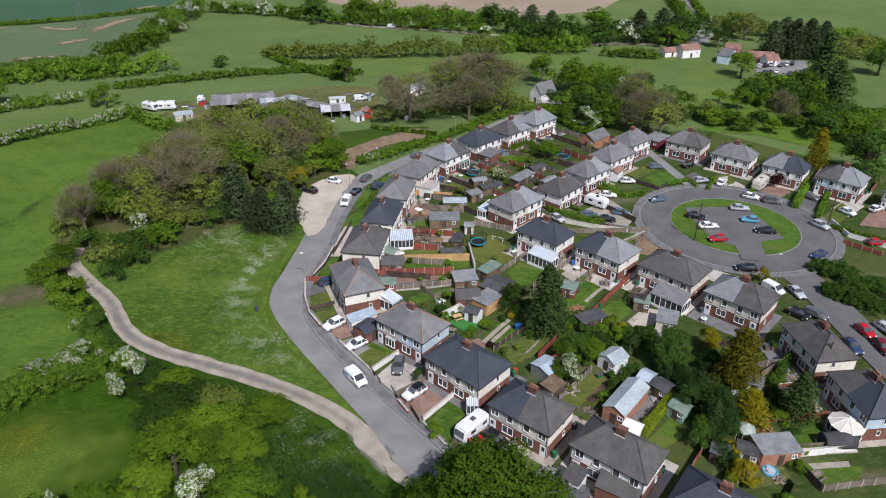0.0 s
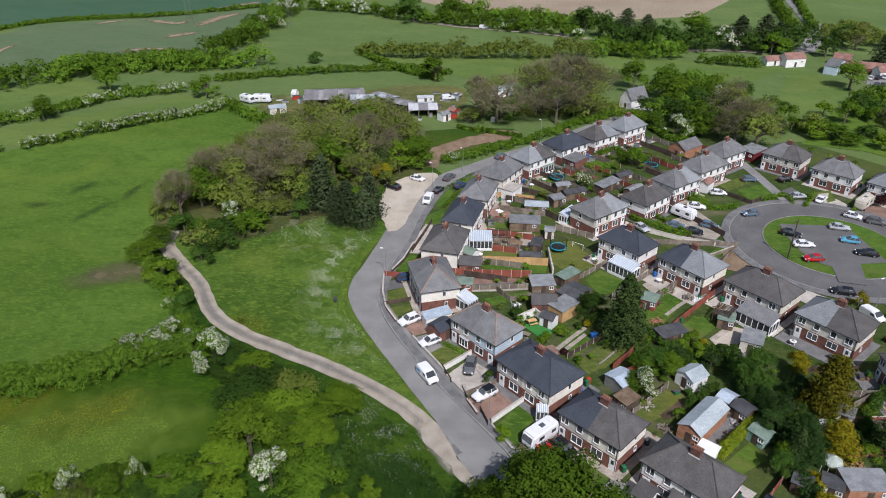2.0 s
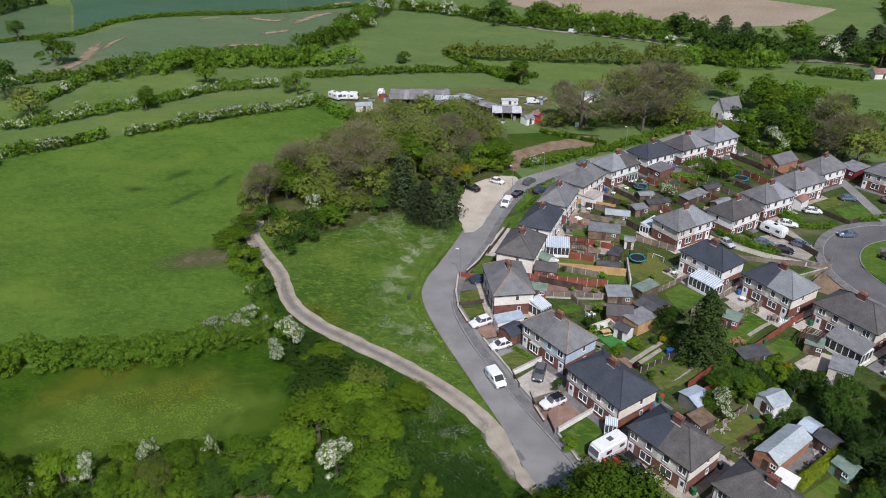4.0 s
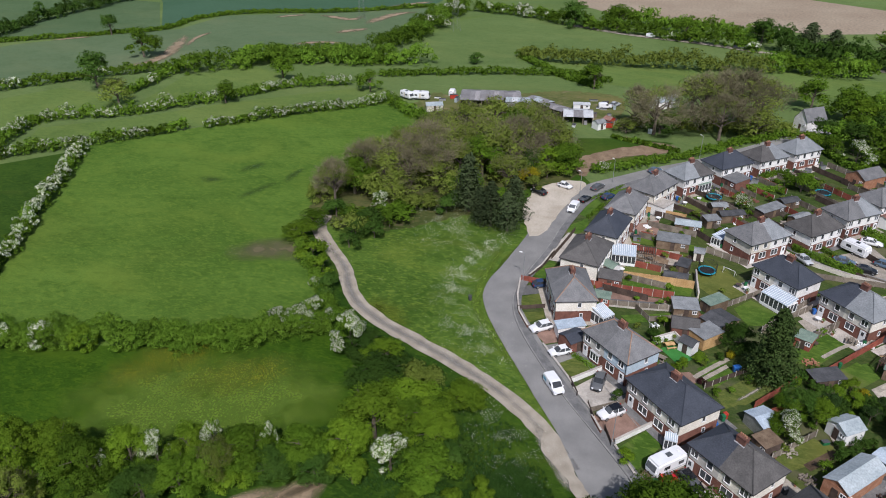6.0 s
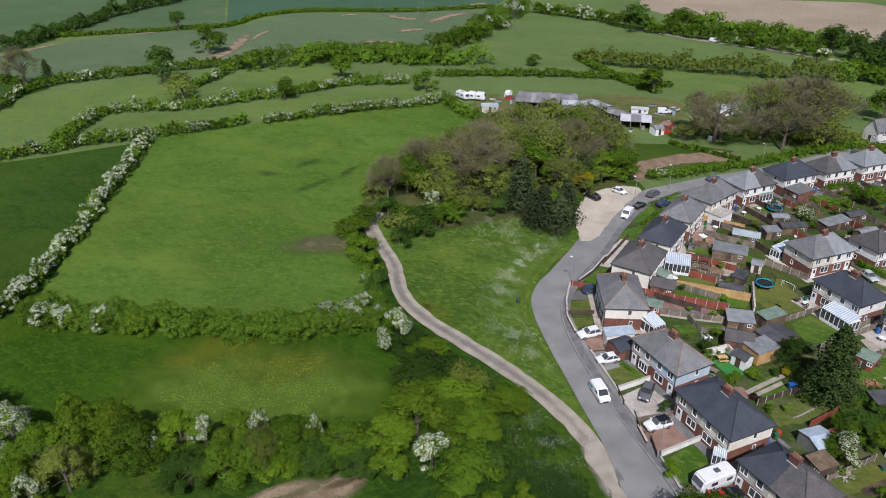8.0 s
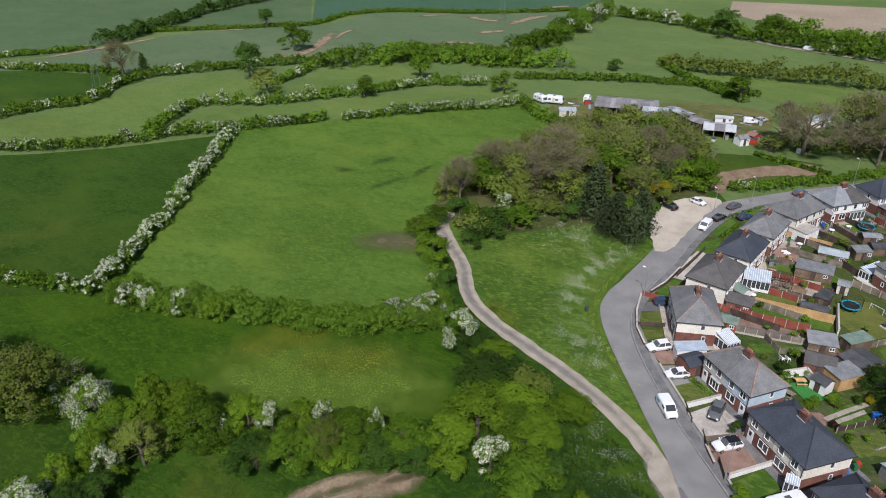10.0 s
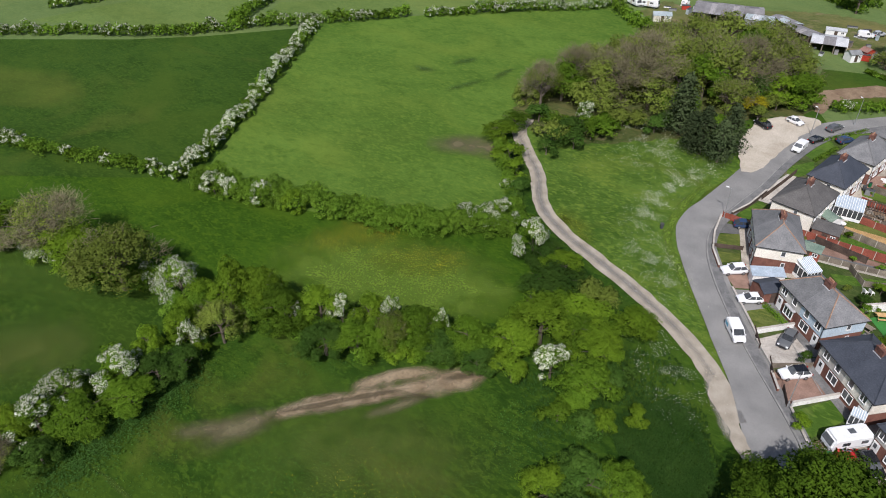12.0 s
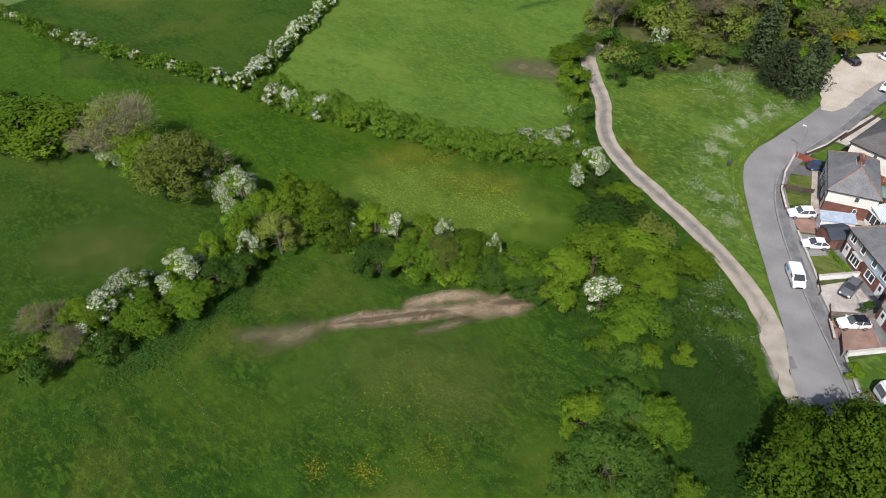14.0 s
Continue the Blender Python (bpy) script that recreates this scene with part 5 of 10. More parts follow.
hedge([(-185.7, 214.2), (-170.9, 228.1), (-154.1, 244.5), (-134.5, 247.4), (-122.0, 258.3)], 12.0, 6.0, 0.15, "band of scrub along a far valley", leaf=0.5)

hedge([(-167.2, 18.3), (-139.9, 21.8), (-125.5, 27.4), (-111.1, 30.1), (-96.6, 32.9), (-86.5, 39.4)], 5.4, 4.0, 0.3, "dense field-edge thicket with hawthorn", LEAF_GREEN, leaf=0.17, density=0.9, rough=0.6)
hedge([(-78.6, 36.2), (-73.0, 40.7), (-64.2, 44.6), (-52.6, 47.4), (-46.5, 51.6), (-40.0, 56.3), (-36.0, 60.1)], 5.6, 4.2, 0.12, "dense green thicket along a dried ditch", leaf=0.17, density=0.9, rough=0.6)
hedge([(-76.2, -11.6), (-77.9, -1.3), (-76.3, 5.9), (-75.2, 12.4), (-75.6, 19.2), (-74.9, 26.0), (-74.7, 34.6)], 3.4, 2.8, 0.15, "thick hedge with hawthorn blossom round rough field", leaf=0.17, density=0.9, rough=0.6)
hedge([(-72.8, 108.4), (-68.0, 103.6), (-60.8, 95.6), (-53.4, 86.9)], 2.8, 2.2, 0.1, "green scrub along a track", LEAF_HEDGE, leaf=0.2)
hedge([(-73.9, 125.0), (-63.1, 124.2), (-57.4, 133.0)], 3.4, 2.4, 0.1, "green scrub below a wood", leaf=0.22)
hedge([(134.6, 290.4), (144.7, 288.0), (155.7, 285.6)], 8.0, 10.0, 0, "dense row of dark pines behind an inn", LEAF_DARK, leaf=0.5)
hedge([(170.8, 311.9), (174.3, 295.8), (179.7, 284.7), (189.0, 272.8)], 14.0, 7.0, 0.1, "belt of green scrub and trees on farmland", leaf=0.5)
hedge([(129.9, 335.4), (141.9, 343.4), (146.1, 326.6)], 13.0, 7.0, 0.1, "belt of olive trees beside a far road", LEAF_OLIVE, leaf=0.5)
hedge([(38.6, 215.2), (48.6, 220.1), (60.0, 221.7), (70.8, 213.9)], 15.0, 6.5, 0.05, "dense belt of trees behind houses", leaf=0.36)
hedge([(43.9, 237.7), (54.1, 239.3), (65.0, 235.0)], 12.0, 7.0, 0, "dense belt of trees on farmland", leaf=0.4)
hedge([(104.3, 223.6), (113.4, 220.9), (118.4, 211.9), (122.8, 199.5)], 13.0, 5.5, 0, "dense scrub behind a row of houses", LEAF_DEEP, leaf=0.34)
hedge([(106.4, 236.3), (120.3, 236.8), (129.1, 230.6)], 10.0, 5.0, 0, "dense scrub on farmland", leaf=0.36)
# belt of trees and hawthorns round the rough field
tree("bare", -109.0, 32.1, 10.2, 1.25, "in a field-edge belt", "field-edge trees")
tree("olive", -91.8, 33.8, 11.0, 1.15, "in a field-edge belt", "field-edge trees")
tree("shrubfresh", -103.0, 32.0, 7.6, 1.05, "in a field-edge belt", "field-edge trees")
tree("shrub", -120.7, 26.4, 6.2, 1.68, "in a field-edge belt", "field-edge trees")
tree("shrub", -130.3, 22.3, 6.2, 1.68, "in a field-edge belt", "field-edge trees")
tree("bare", -79.1, 5.3, 4.2, 1.36, "in a field-edge belt", "field-edge trees")
tree("bare", -73.4, 5.8, 3.8, 1.31, "in a field-edge belt", "field-edge trees")
tree("shrubdeep", -72.4, 1.6, 3.8, 0.84, "in a field-edge belt", "field-edge trees")
tree("fresh", -76.5, 9.4, 5.0, 1.11, "in a field-edge belt", "field-edge trees")
tree("hawthorn", -74.1, 11.9, 5.4, 1.20, "in a field-edge belt", "field-edge trees")
tree("hawthorn", -76.2, 16.9, 5.4, 1.04, "in a field-edge belt", "field-edge trees")
tree("broad", -70.9, 15.7, 5.0, 1.46, "in a field-edge belt", "field-edge trees")
tree("hawthorn", -73.4, 23.0, 5.8, 1.04, "in a field-edge belt", "field-edge trees")
tree("broad", -68.8, 21.2, 4.6, 1.42, "in a field-edge belt", "field-edge trees")
tree("shrubdeep", -69.8, 9.8, 3.5, 1.13, "in a field-edge belt", "field-edge trees")
tree("fresh", -75.9, 28.4, 5.0, 0.77, "in a field-edge belt", "field-edge trees")
tree("fresh", -74.4, 32.8, 6.7, 0.70, "in a field-edge belt", "field-edge trees")
tree("hawthorn", -72.1, 32.6, 5.0, 0.60, "in a field-edge belt", "field-edge trees")
tree("deep", -70.1, 26.0, 5.0, 1.26, "in a field-edge belt", "field-edge trees")
tree("deep", -68.7, 29.1, 4.6, 1.14, "in a field-edge belt", "field-edge trees")
tree("shrubfresh", -69.6, 32.2, 2.9, 0.63, "in a field-edge belt", "field-edge trees")
tree("olive", -69.7, 36.1, 7.5, 0.82, "in a field-edge belt", "field-edge trees")
tree("fresh", -72.5, 40.5, 10.4, 0.68, "in a field-edge belt", "field-edge trees")
tree("fresh", -69.1, 43.7, 8.8, 0.78, "in a field-edge belt", "field-edge trees")
tree("broad", -64.4, 43.4, 7.5, 0.99, "in a field-edge belt", "field-edge trees")
tree("hawthorn", -63.1, 44.7, 5.0, 0.49, "in a field-edge belt", "field-edge trees")
tree("fresh", -61.0, 47.1, 7.1, 0.84, "in a field-edge belt", "field-edge trees")
tree("hawthorn", -58.4, 48.8, 5.8, 0.60, "in a field-edge belt", "field-edge trees")
tree("deep", -56.4, 43.5, 5.0, 1.29, "in a field-edge belt", "field-edge trees")
tree("shrubfresh", -25.0, 73.9, 3.9, 1.22, "in a field-edge belt", "field-edge trees")
tree("broad", -52.7, 46.0, 5.8, 1.16, "in a field-edge belt", "field-edge trees")
tree("shrubfresh", -33.0, 70.3, 4.9, 1.47, "in a field-edge belt", "field-edge trees")
tree("shrubdeep", -38.4, 73.9, 4.7, 1.47, "in a field-edge belt", "field-edge trees")
tree("hawthorn", -45.9, 80.0, 7.0, 0.80, "in a field-edge belt", "field-edge trees")
tree("shrub", -27.9, 69.8, 3.5, 1.37, "in a field-edge belt", "field-edge trees")
tree("shrubolive", -29.9, 76.0, 3.3, 1.26, "in a field-edge belt", "field-edge trees")
tree("fresh", -54.9, 51.0, 6.7, 0.70, "in a field-edge belt", "field-edge trees")
tree("hawthorn", -52.7, 53.0, 5.8, 0.49, "in a field-edge belt", "field-edge trees")
tree("olive", -50.2, 50.1, 5.4, 1.06, "in a field-edge belt", "field-edge trees")
tree("broad", 5.6, 53.4, 12.4, 1.42, "in a field-edge belt", "field-edge trees")
tree("broad", 10.0, 52.0, 9.5, 1.15, "in a field-edge belt", "field-edge trees")
tree("broad", -47.4, 52.9, 6.7, 0.97, "in a field-edge belt", "field-edge trees")
tree("hawthorn", -45.3, 55.6, 5.8, 0.38, "in a field-edge belt", "field-edge trees")
tree("deep", -43.0, 52.7, 4.6, 1.22, "in a field-edge belt", "field-edge trees")
tree("broad", -40.8, 56.1, 6.2, 1.01, "in a field-edge belt", "field-edge trees")
tree("deep", -38.1, 54.0, 4.0, 1.29, "in a field-edge belt", "field-edge trees")
tree("fresh", -36.0, 59.3, 5.8, 1.08, "in a field-edge belt", "field-edge trees")
tree("fresh", -34.2, 63.8, 7.5, 1.24, "in a field-edge belt", "field-edge trees")
for x, y, h in ((-104.1, 59.9, 4.7), (-101.2, 61.1, 4.3), (-94.8, 63.6, 4.3), (-55.4, 84.6, 5.0), (-59.7, 81.1, 4.4)):
    tree("hawthorn", x, y, h, 1.0, "in a field hedge")

tree("hawthorn", -29.6, 59.0, 5.4, 0.94, "in a field-edge belt", "field-edge trees")
tree("broad", -30.3, 65.9, 5.8, 0.96, "in a field-edge belt", "field-edge trees")
tree("shrub", -33.3, 55.3, 3.5, 1.07, "in a field-edge belt", "field-edge trees")
tree("shrubfresh", -25.6, 64.8, 4.3, 1.09, "in scrub below a track", "scrub bushes")
tree("shrubdeep", -22.3, 62.3, 3.8, 1.09, "in scrub below a track", "scrub bushes")
tree("shrubfresh", -28.5, 67.9, 4.7, 1.09, "in scrub below a track", "scrub bushes")
tree("shrub", -34.6, 70.1, 4.6, 1.09, "in scrub below a track", "scrub bushes")
tree("shrubolive", -33.0, 75.1, 3.8, 1.09, "in scrub below a track", "scrub bushes")
tree("shrubfresh", -39.9, 79.5, 4.0, 1.09, "in scrub below a track", "scrub bushes")
tree("shrubdeep", -43.5, 80.1, 4.0, 1.09, "in scrub below a track", "scrub bushes")
tree("broad", -23.8, 58.1, 6.2, 1.15, "in a field-edge belt", "field-edge trees")

# wood beside the meadow
hedge([(-80.6, 131.1), (-77.5, 142.6), (-70.2, 150.7), (-61.3, 155.5)], 8.0, 2.2, 0, "dense wood undergrowth of olive scrub", LEAF_OLIVE, leaf=0.3, rough=0.5)
hedge([(-74.9, 164.0), (-64.8, 171.9), (-52.4, 173.8), (-39.4, 171.7), (-29.4, 172.8)], 9.0, 2.4, 0, "dense wood undergrowth of green scrub", LEAF_GREEN, leaf=0.32, rough=0.5)
hedge([(-73.5, 180.2), (-65.0, 190.3), (-53.2, 196.7), (-39.5, 195.8)], 9.0, 2.4, 0, "dense wood undergrowth behind trees", LEAF_OLIVE, leaf=0.34, rough=0.5)
hedge([(-18.7, 208.5), (-8.2, 211.5), (2.5, 214.7), (16.9, 215.1), (26.2, 217.1)], 7.0, 2.6, 0, "rough undergrowth below bare trees", LEAF_OLIVE, leaf=0.34, rough=0.5)
tree("bare", -75.5, 129.3, 8.6, 0.90, "in a small wood", "woodland trees")
tree("olive", -66.2, 137.4, 10.0, 1.04, "in a small wood", "woodland trees")
tree("bare", -60.1, 146.7, 12.1, 1.12, "in a small wood", "woodland trees")
tree("olive", -61.3, 168.5, 9.5, 1.10, "in a small wood", "woodland trees")
tree("olive", -54.1, 174.9, 9.5, 1.21, "in a small wood", "woodland trees")
tree("olive", -46.0, 174.3, 10.5, 1.21, "in a small wood", "woodland trees")
tree("olive", -37.7, 174.1, 10.0, 1.21, "in a small wood", "woodland trees")
tree("olive", -31.8, 171.2, 8.4, 1.10, "in a small wood", "woodland trees")
tree("olive", -44.3, 159.4, 11.6, 0.99, "in a small wood", "woodland trees")
tree("olive", -53.0, 153.3, 8.4, 1.10, "in a small wood", "woodland trees")
tree("olive", -70.2, 157.2, 8.9, 0.99, "in a small wood", "woodland trees")
tree("olive", -68.4, 167.8, 8.4, 0.99, "in a small wood", "woodland trees")
tree("broad", -36.7, 160.8, 6.5, 1.0, "in a small wood", "woodland trees")
tree("bare", -73.9, 142.0, 9.2, 0.90, "in a small wood", "woodland trees")
tree("olive", -53.8, 163.1, 10.0, 1.10, "in a small wood", "woodland trees")
tree("broad", -58.1, 154.8, 7.0, 0.9, "in a small wood", "woodland trees")
tree("pine", -44.9, 136.3, 10.5, 0.95, "in a small wood", "woodland trees")
tree("pine", -38.1, 130.9, 8.0, 1.05, "in a small wood", "woodland trees")
tree("pine", -34.0, 129.8, 7.0, 1.15, "in a small wood", "woodland trees")
tree("pine", -33.8, 134.9, 8.0, 1.1, "in a small wood", "woodland trees")
tree("pine", -40.4, 131.1, 6.5, 1.0, "in a small wood", "woodland trees")
tree("gold", -35.6, 155.5, 4.4, 1.0, "in a small wood", "woodland trees")
tree("hawthorn", -62.9, 128.7, 4.6, 0.85, "in a small wood", "woodland trees")
tree("shrub", -63.1, 121.5, 3.4, 1.4, "in a small wood", "woodland trees")
tree("shrub", -65.1, 117.3, 3.4, 1.4, "in a small wood", "woodland trees")
tree("shrub", -57.7, 126.0, 3.2, 1.5, "in a small wood", "woodland trees")
tree("shrub", -72.0, 123.2, 3.2, 1.3, "in a small wood", "woodland trees")
tree("shrub", -56.2, 131.8, 3.0, 1.4, "in a small wood", "woodland trees")
tree("shrubfresh", -73.5, 111.2, 3.6, 1.3, "in a small wood", "woodland trees")
tree("shrubfresh", -67.3, 104.5, 3.4, 1.2, "in a small wood", "woodland trees")
tree("shrubfresh", -63.1, 100.9, 3.0, 1.1, "in a small wood", "woodland trees")
tree("shrub", -74.3, 117.0, 3.6, 1.3, "in a small wood", "woodland trees")
tree("shrub", -58.7, 94.8, 2.8, 1.2, "in a small wood", "woodland trees")
tree("shrub", -32.4, 161.1, 3.0, 1.4, "in a small wood", "woodland trees")
tree("shrub", -28.6, 165.2, 3.0, 1.4, "in a small wood", "woodland trees")
tree("shrub", -49.5, 133.8, 3.0, 1.3, "in a small wood", "woodland trees")
tree("bare", -16.7, 207.0, 9.8, 1.01, "in a small wood", "woodland trees")
tree("bare", -10.5, 204.0, 11.5, 1.12, "in a small wood", "woodland trees")
tree("bare", 2.4, 213.0, 13.2, 1.29, "in a small wood", "woodland trees")
tree("bare", 12.2, 216.4, 13.8, 1.23, "in a small wood", "woodland trees")
tree("bare", 17.5, 214.6, 13.2, 1.1, "in a small wood", "woodland trees")
tree("olive", -1.3, 228.8, 10.0, 1.10, "in a small wood", "woodland trees")
tree("bare", 7.5, 204.9, 10.3, 1.12, "in a small wood", "woodland trees")
tree("olive", 17.2, 208.3, 8.4, 1.10, "in a small wood", "woodland trees")
tree("shrub", -8.9, 205.4, 4.0, 1.4, "in a small wood", "woodland trees")
tree("shrub", -18.2, 202.5, 4.0, 1.3, "in a small wood", "woodland trees")
tree("shrub", -2.9, 211.2, 4.0, 1.4, "in a small wood", "woodland trees")

tree("olive", -73.8, 136.0, 8.4, 1.16, "in a small wood", "woodland trees")
tree("olive", -74.0, 148.3, 8.4, 1.16, "in a small wood", "woodland trees")
tree("olive", -63.3, 135.9, 7.4, 1.16, "in a small wood", "woodland trees")
tree("bare", -62.6, 144.0, 10.3, 1.18, "in a small wood", "woodland trees")
tree("olive", -55.8, 143.8, 7.9, 1.16, "in a small wood", "woodland trees")
tree("olive", -59.0, 160.9, 10.0, 1.16, "in a small wood", "woodland trees")
tree("broad", -48.2, 144.2, 6.5, 1.05, "in a small wood", "woodland trees")
tree("olive", -48.1, 155.9, 9.5, 1.16, "in a small wood", "woodland trees")
tree("olive", -49.4, 168.4, 10.0, 1.16, "in a small wood", "woodland trees")
tree("olive", -40.5, 152.1, 7.4, 1.16, "in a small wood", "woodland trees")
tree("bare", -41.8, 165.7, 10.3, 1.18, "in a small wood", "woodland trees")
tree("olive", -43.9, 186.1, 9.5, 1.16, "in a small wood", "woodland trees")
tree("broad", -33.4, 163.9, 7, 1.05, "in a small wood", "woodland trees")
tree("olive", -36.1, 182.8, 8.4, 1.16, "in a small wood", "woodland trees")
tree("olive", -28.6, 166.5, 7.4, 1.16, "in a small wood", "woodland trees")
tree("olive", -67.0, 158.9, 8.9, 1.16, "in a small wood", "woodland trees")
tree("olive", -67.6, 176.0, 8.4, 1.16, "in a small wood", "woodland trees")
tree("olive", -61.6, 184.7, 8.9, 1.16, "in a small wood", "woodland trees")
tree("olive", -54.5, 188.6, 9.5, 1.16, "in a small wood", "woodland trees")
tree("olive", -47.3, 192.4, 8.9, 1.16, "in a small wood", "woodland trees")
tree("olive", -41.1, 190.3, 8.4, 1.16, "in a small wood", "woodland trees")
tree("broad", -66.5, 146.0, 6, 1.05, "in a small wood", "woodland trees")
tree("shrub", -33.7, 152.0, 3, 1.05, "in a small wood", "woodland trees")
tree("shrub", -39.7, 143.3, 3, 1.05, "in a small wood", "woodland trees")
tree("shrub", -48.2, 136.9, 3.4, 1.05, "in a small wood", "woodland trees")
tree("shrub", -53.8, 133.9, 3.2, 1.05, "in a small wood", "woodland trees")

# trees about the farmland
tree("broad", -35.0, 244.6, 8.5, 1.19, "on the farmland", "farmland trees")
tree("broad", -84.9, 264.3, 4.7, 1.40, "on the farmland", "farmland trees")
tree("broad", -107.7, 214.6, 7.8, 1.08, "on the farmland", "farmland trees")
tree("broad", -147.2, 185.9, 7.2, 1.08, "on the farmland", "farmland trees")
tree("olive", -179.3, 172.2, 9.1, 1.19, "on the farmland", "farmland trees")
tree("broad", -216.7, 226.8, 11.7, 1.08, "on the farmland", "farmland trees")
tree("broad", -201.3, 185.5, 12.3, 1.08, "on the farmland", "farmland trees")
tree("bare", -242.8, 160.6, 12.3, 0.97, "on the farmland", "farmland trees")
tree("spruce", -237.1, 165.7, 7.8, 1.08, "on the farmland", "farmland trees")
tree("broad", -260.6, 255.4, 9.1, 1.08, "on the farmland", "farmland trees")
tree("broad", -143.4, 215.5, 9.8, 1.19, "on the farmland", "farmland trees")
tree("broad", -62.2, 347.7, 14.3, 1.19, "on the farmland", "farmland trees")
tree("broad", -42.1, 351.5, 13.0, 1.30, "on the farmland", "farmland trees")
tree("broad", -10.0, 336.5, 11.7, 1.19, "on the farmland", "farmland trees")
tree("broad", 21.8, 338.0, 13.0, 1.19, "on the farmland", "farmland trees")
tree("pine", 38.4, 319.3, 12.3, 1.51, "on the farmland", "farmland trees")
tree("pine", 46.6, 314.1, 11.1, 1.62, "on the farmland", "farmland trees")
tree("broad", 34.4, 243.7, 11.1, 0.97, "on the farmland", "farmland trees")
tree("broad", 43.3, 236.7, 11.1, 0.97, "on the farmland", "farmland trees")
tree("fresh", 58.4, 230.3, 10.4, 1.19, "on the farmland", "farmland trees")
tree("broad", 47.3, 202.7, 9.8, 1.30, "on the farmland", "farmland trees")
tree("bare", 60.0, 196.4, 11.7, 1.19, "on the farmland", "farmland trees")
tree("olive", 61.8, 190.3, 11.1, 1.08, "on the farmland", "farmland trees")
tree("broad", 54.3, 198.9, 8.5, 1.30, "on the farmland", "farmland trees")
tree("broad", 42.6, 209.4, 7.8, 1.30, "on the farmland", "farmland trees")
tree("bare", 58.2, 210.2, 11.7, 1.08, "on the farmland", "farmland trees")
tree("broad", 35.5, 215.0, 6.5, 1.30, "on the farmland", "farmland trees")
tree("hawthorn", 41.6, 197.3, 6.5, 1.08, "on the farmland", "farmland trees")
tree("broad", 109.5, 255.6, 10.0, 1.30, "on the farmland", "farmland trees")
tree("broad", 117.0, 302.8, 8.0, 1.30, "on the farmland", "farmland trees")
tree("pine", 131.5, 285.0, 13.0, 1.30, "on the farmland", "farmland trees")
tree("pine", 137.4, 288.2, 13.7, 1.30, "on the farmland", "farmland trees")
tree("pine", 140.8, 285.4, 13.7, 1.30, "on the farmland", "farmland trees")
tree("pine", 146.6, 285.6, 13.7, 1.30, "on the farmland", "farmland trees")
tree("pine", 152.4, 285.8, 13.0, 1.30, "on the farmland", "farmland trees")
tree("spruce", 129.2, 237.3, 18.2, 1.19, "on the farmland", "farmland trees")
tree("spruce", 121.2, 212.2, 15.6, 1.08, "on the farmland", "farmland trees")
tree("broad", 115.5, 211.7, 8.5, 1.40, "on the farmland", "farmland trees")
tree("bare", 100.4, 201.6, 9.8, 0.97, "on the farmland", "farmland trees")
tree("broad", 113.6, 223.6, 7.8, 1.51, "on the farmland", "farmland trees")
tree("broad", 117.2, 190.8, 8.5, 1.51, "on the farmland", "farmland trees")
tree("broad", 109.0, 190.5, 7.8, 1.51, "on the farmland", "farmland trees")
tree("broad", 123.4, 193.4, 7.8, 1.40, "on the farmland", "farmland trees")
tree("broad", 94.4, 216.8, 7.8, 1.08, "on the farmland", "farmland trees")
tree("broad", 106.0, 162.3, 13.7, 1.08, "on the farmland", "farmland trees")
tree("goldcone", 96.6, 168.6, 9.8, 1.03, "on the farmland", "farmland trees")
tree("shrub", 82.0, 205.4, 5.2, 1.51, "on the farmland", "farmland trees")
tree("shrub", 87.0, 200.3, 4.7, 1.51, "on the farmland", "farmland trees")
tree("olive", 133.9, 318.0, 10.4, 1.30, "on the farmland", "farmland trees")
tree("broad", 133.3, 330.2, 10.4, 1.30, "on the farmland", "farmland trees")
tree("olive", 170.7, 287.3, 10.4, 1.51, "on the farmland", "farmland trees")
tree("broad", 162.7, 260.1, 9.1, 1.51, "on the farmland", "farmland trees")
tree("olive", 156.5, 277.3, 9.8, 1.40, "on the farmland", "farmland trees")
tree("broad", 96.2, 304.0, 9.0, 1.30, "on the farmland", "farmland trees")
tree("pine", 84.2, 310.1, 12.3, 1.51, "on the farmland", "farmland trees")
tree("pine", 94.2, 310.5, 13.0, 1.51, "on the farmland", "farmland trees")
tree("pine", 100.7, 314.2, 10.0, 1.40, "on the farmland", "farmland trees")
tree("broad", 65.4, 315.0, 13.0, 1.40, "on the farmland", "farmland trees")
tree("bare", 56.7, 192.6, 10.4, 1.08, "on the farmland", "farmland trees")

# scrub and trees behind the turning circle
tree("broad", 102.1, 227.7, 7, 1.15, "on the farmland", "farmland trees")
tree("shrub", 104.5, 221.5, 4.5, 1.15, "on the farmland", "farmland trees")
tree("broad", 107.5, 215.6, 6.5, 1.15, "on the farmland", "farmland trees")
tree("shrub", 107.0, 204.3, 5, 1.15, "on the farmland", "farmland trees")
tree("broad", 110.2, 201.8, 7, 1.15, "on the farmland", "farmland trees")
tree("broad", 115.3, 201.9, 7.5, 1.15, "on the farmland", "farmland trees")
tree("broad", 117.1, 196.8, 7, 1.15, "on the farmland", "farmland trees")
tree("shrub", 116.2, 187.2, 5, 1.15, "on the farmland", "farmland trees")
tree("broad", 118.2, 184.9, 7, 1.15, "on the farmland", "farmland trees")
tree("shrub", 96.9, 196.3, 4, 1.15, "on the farmland", "farmland trees")
tree("shrub", 95.8, 204.0, 4, 1.15, "on the farmland", "farmland trees")
tree("broad", 122.5, 235.0, 9, 1.15, "on the farmland", "farmland trees")
tree("broad", 136.2, 235.5, 8, 1.15, "on the farmland", "farmland trees")
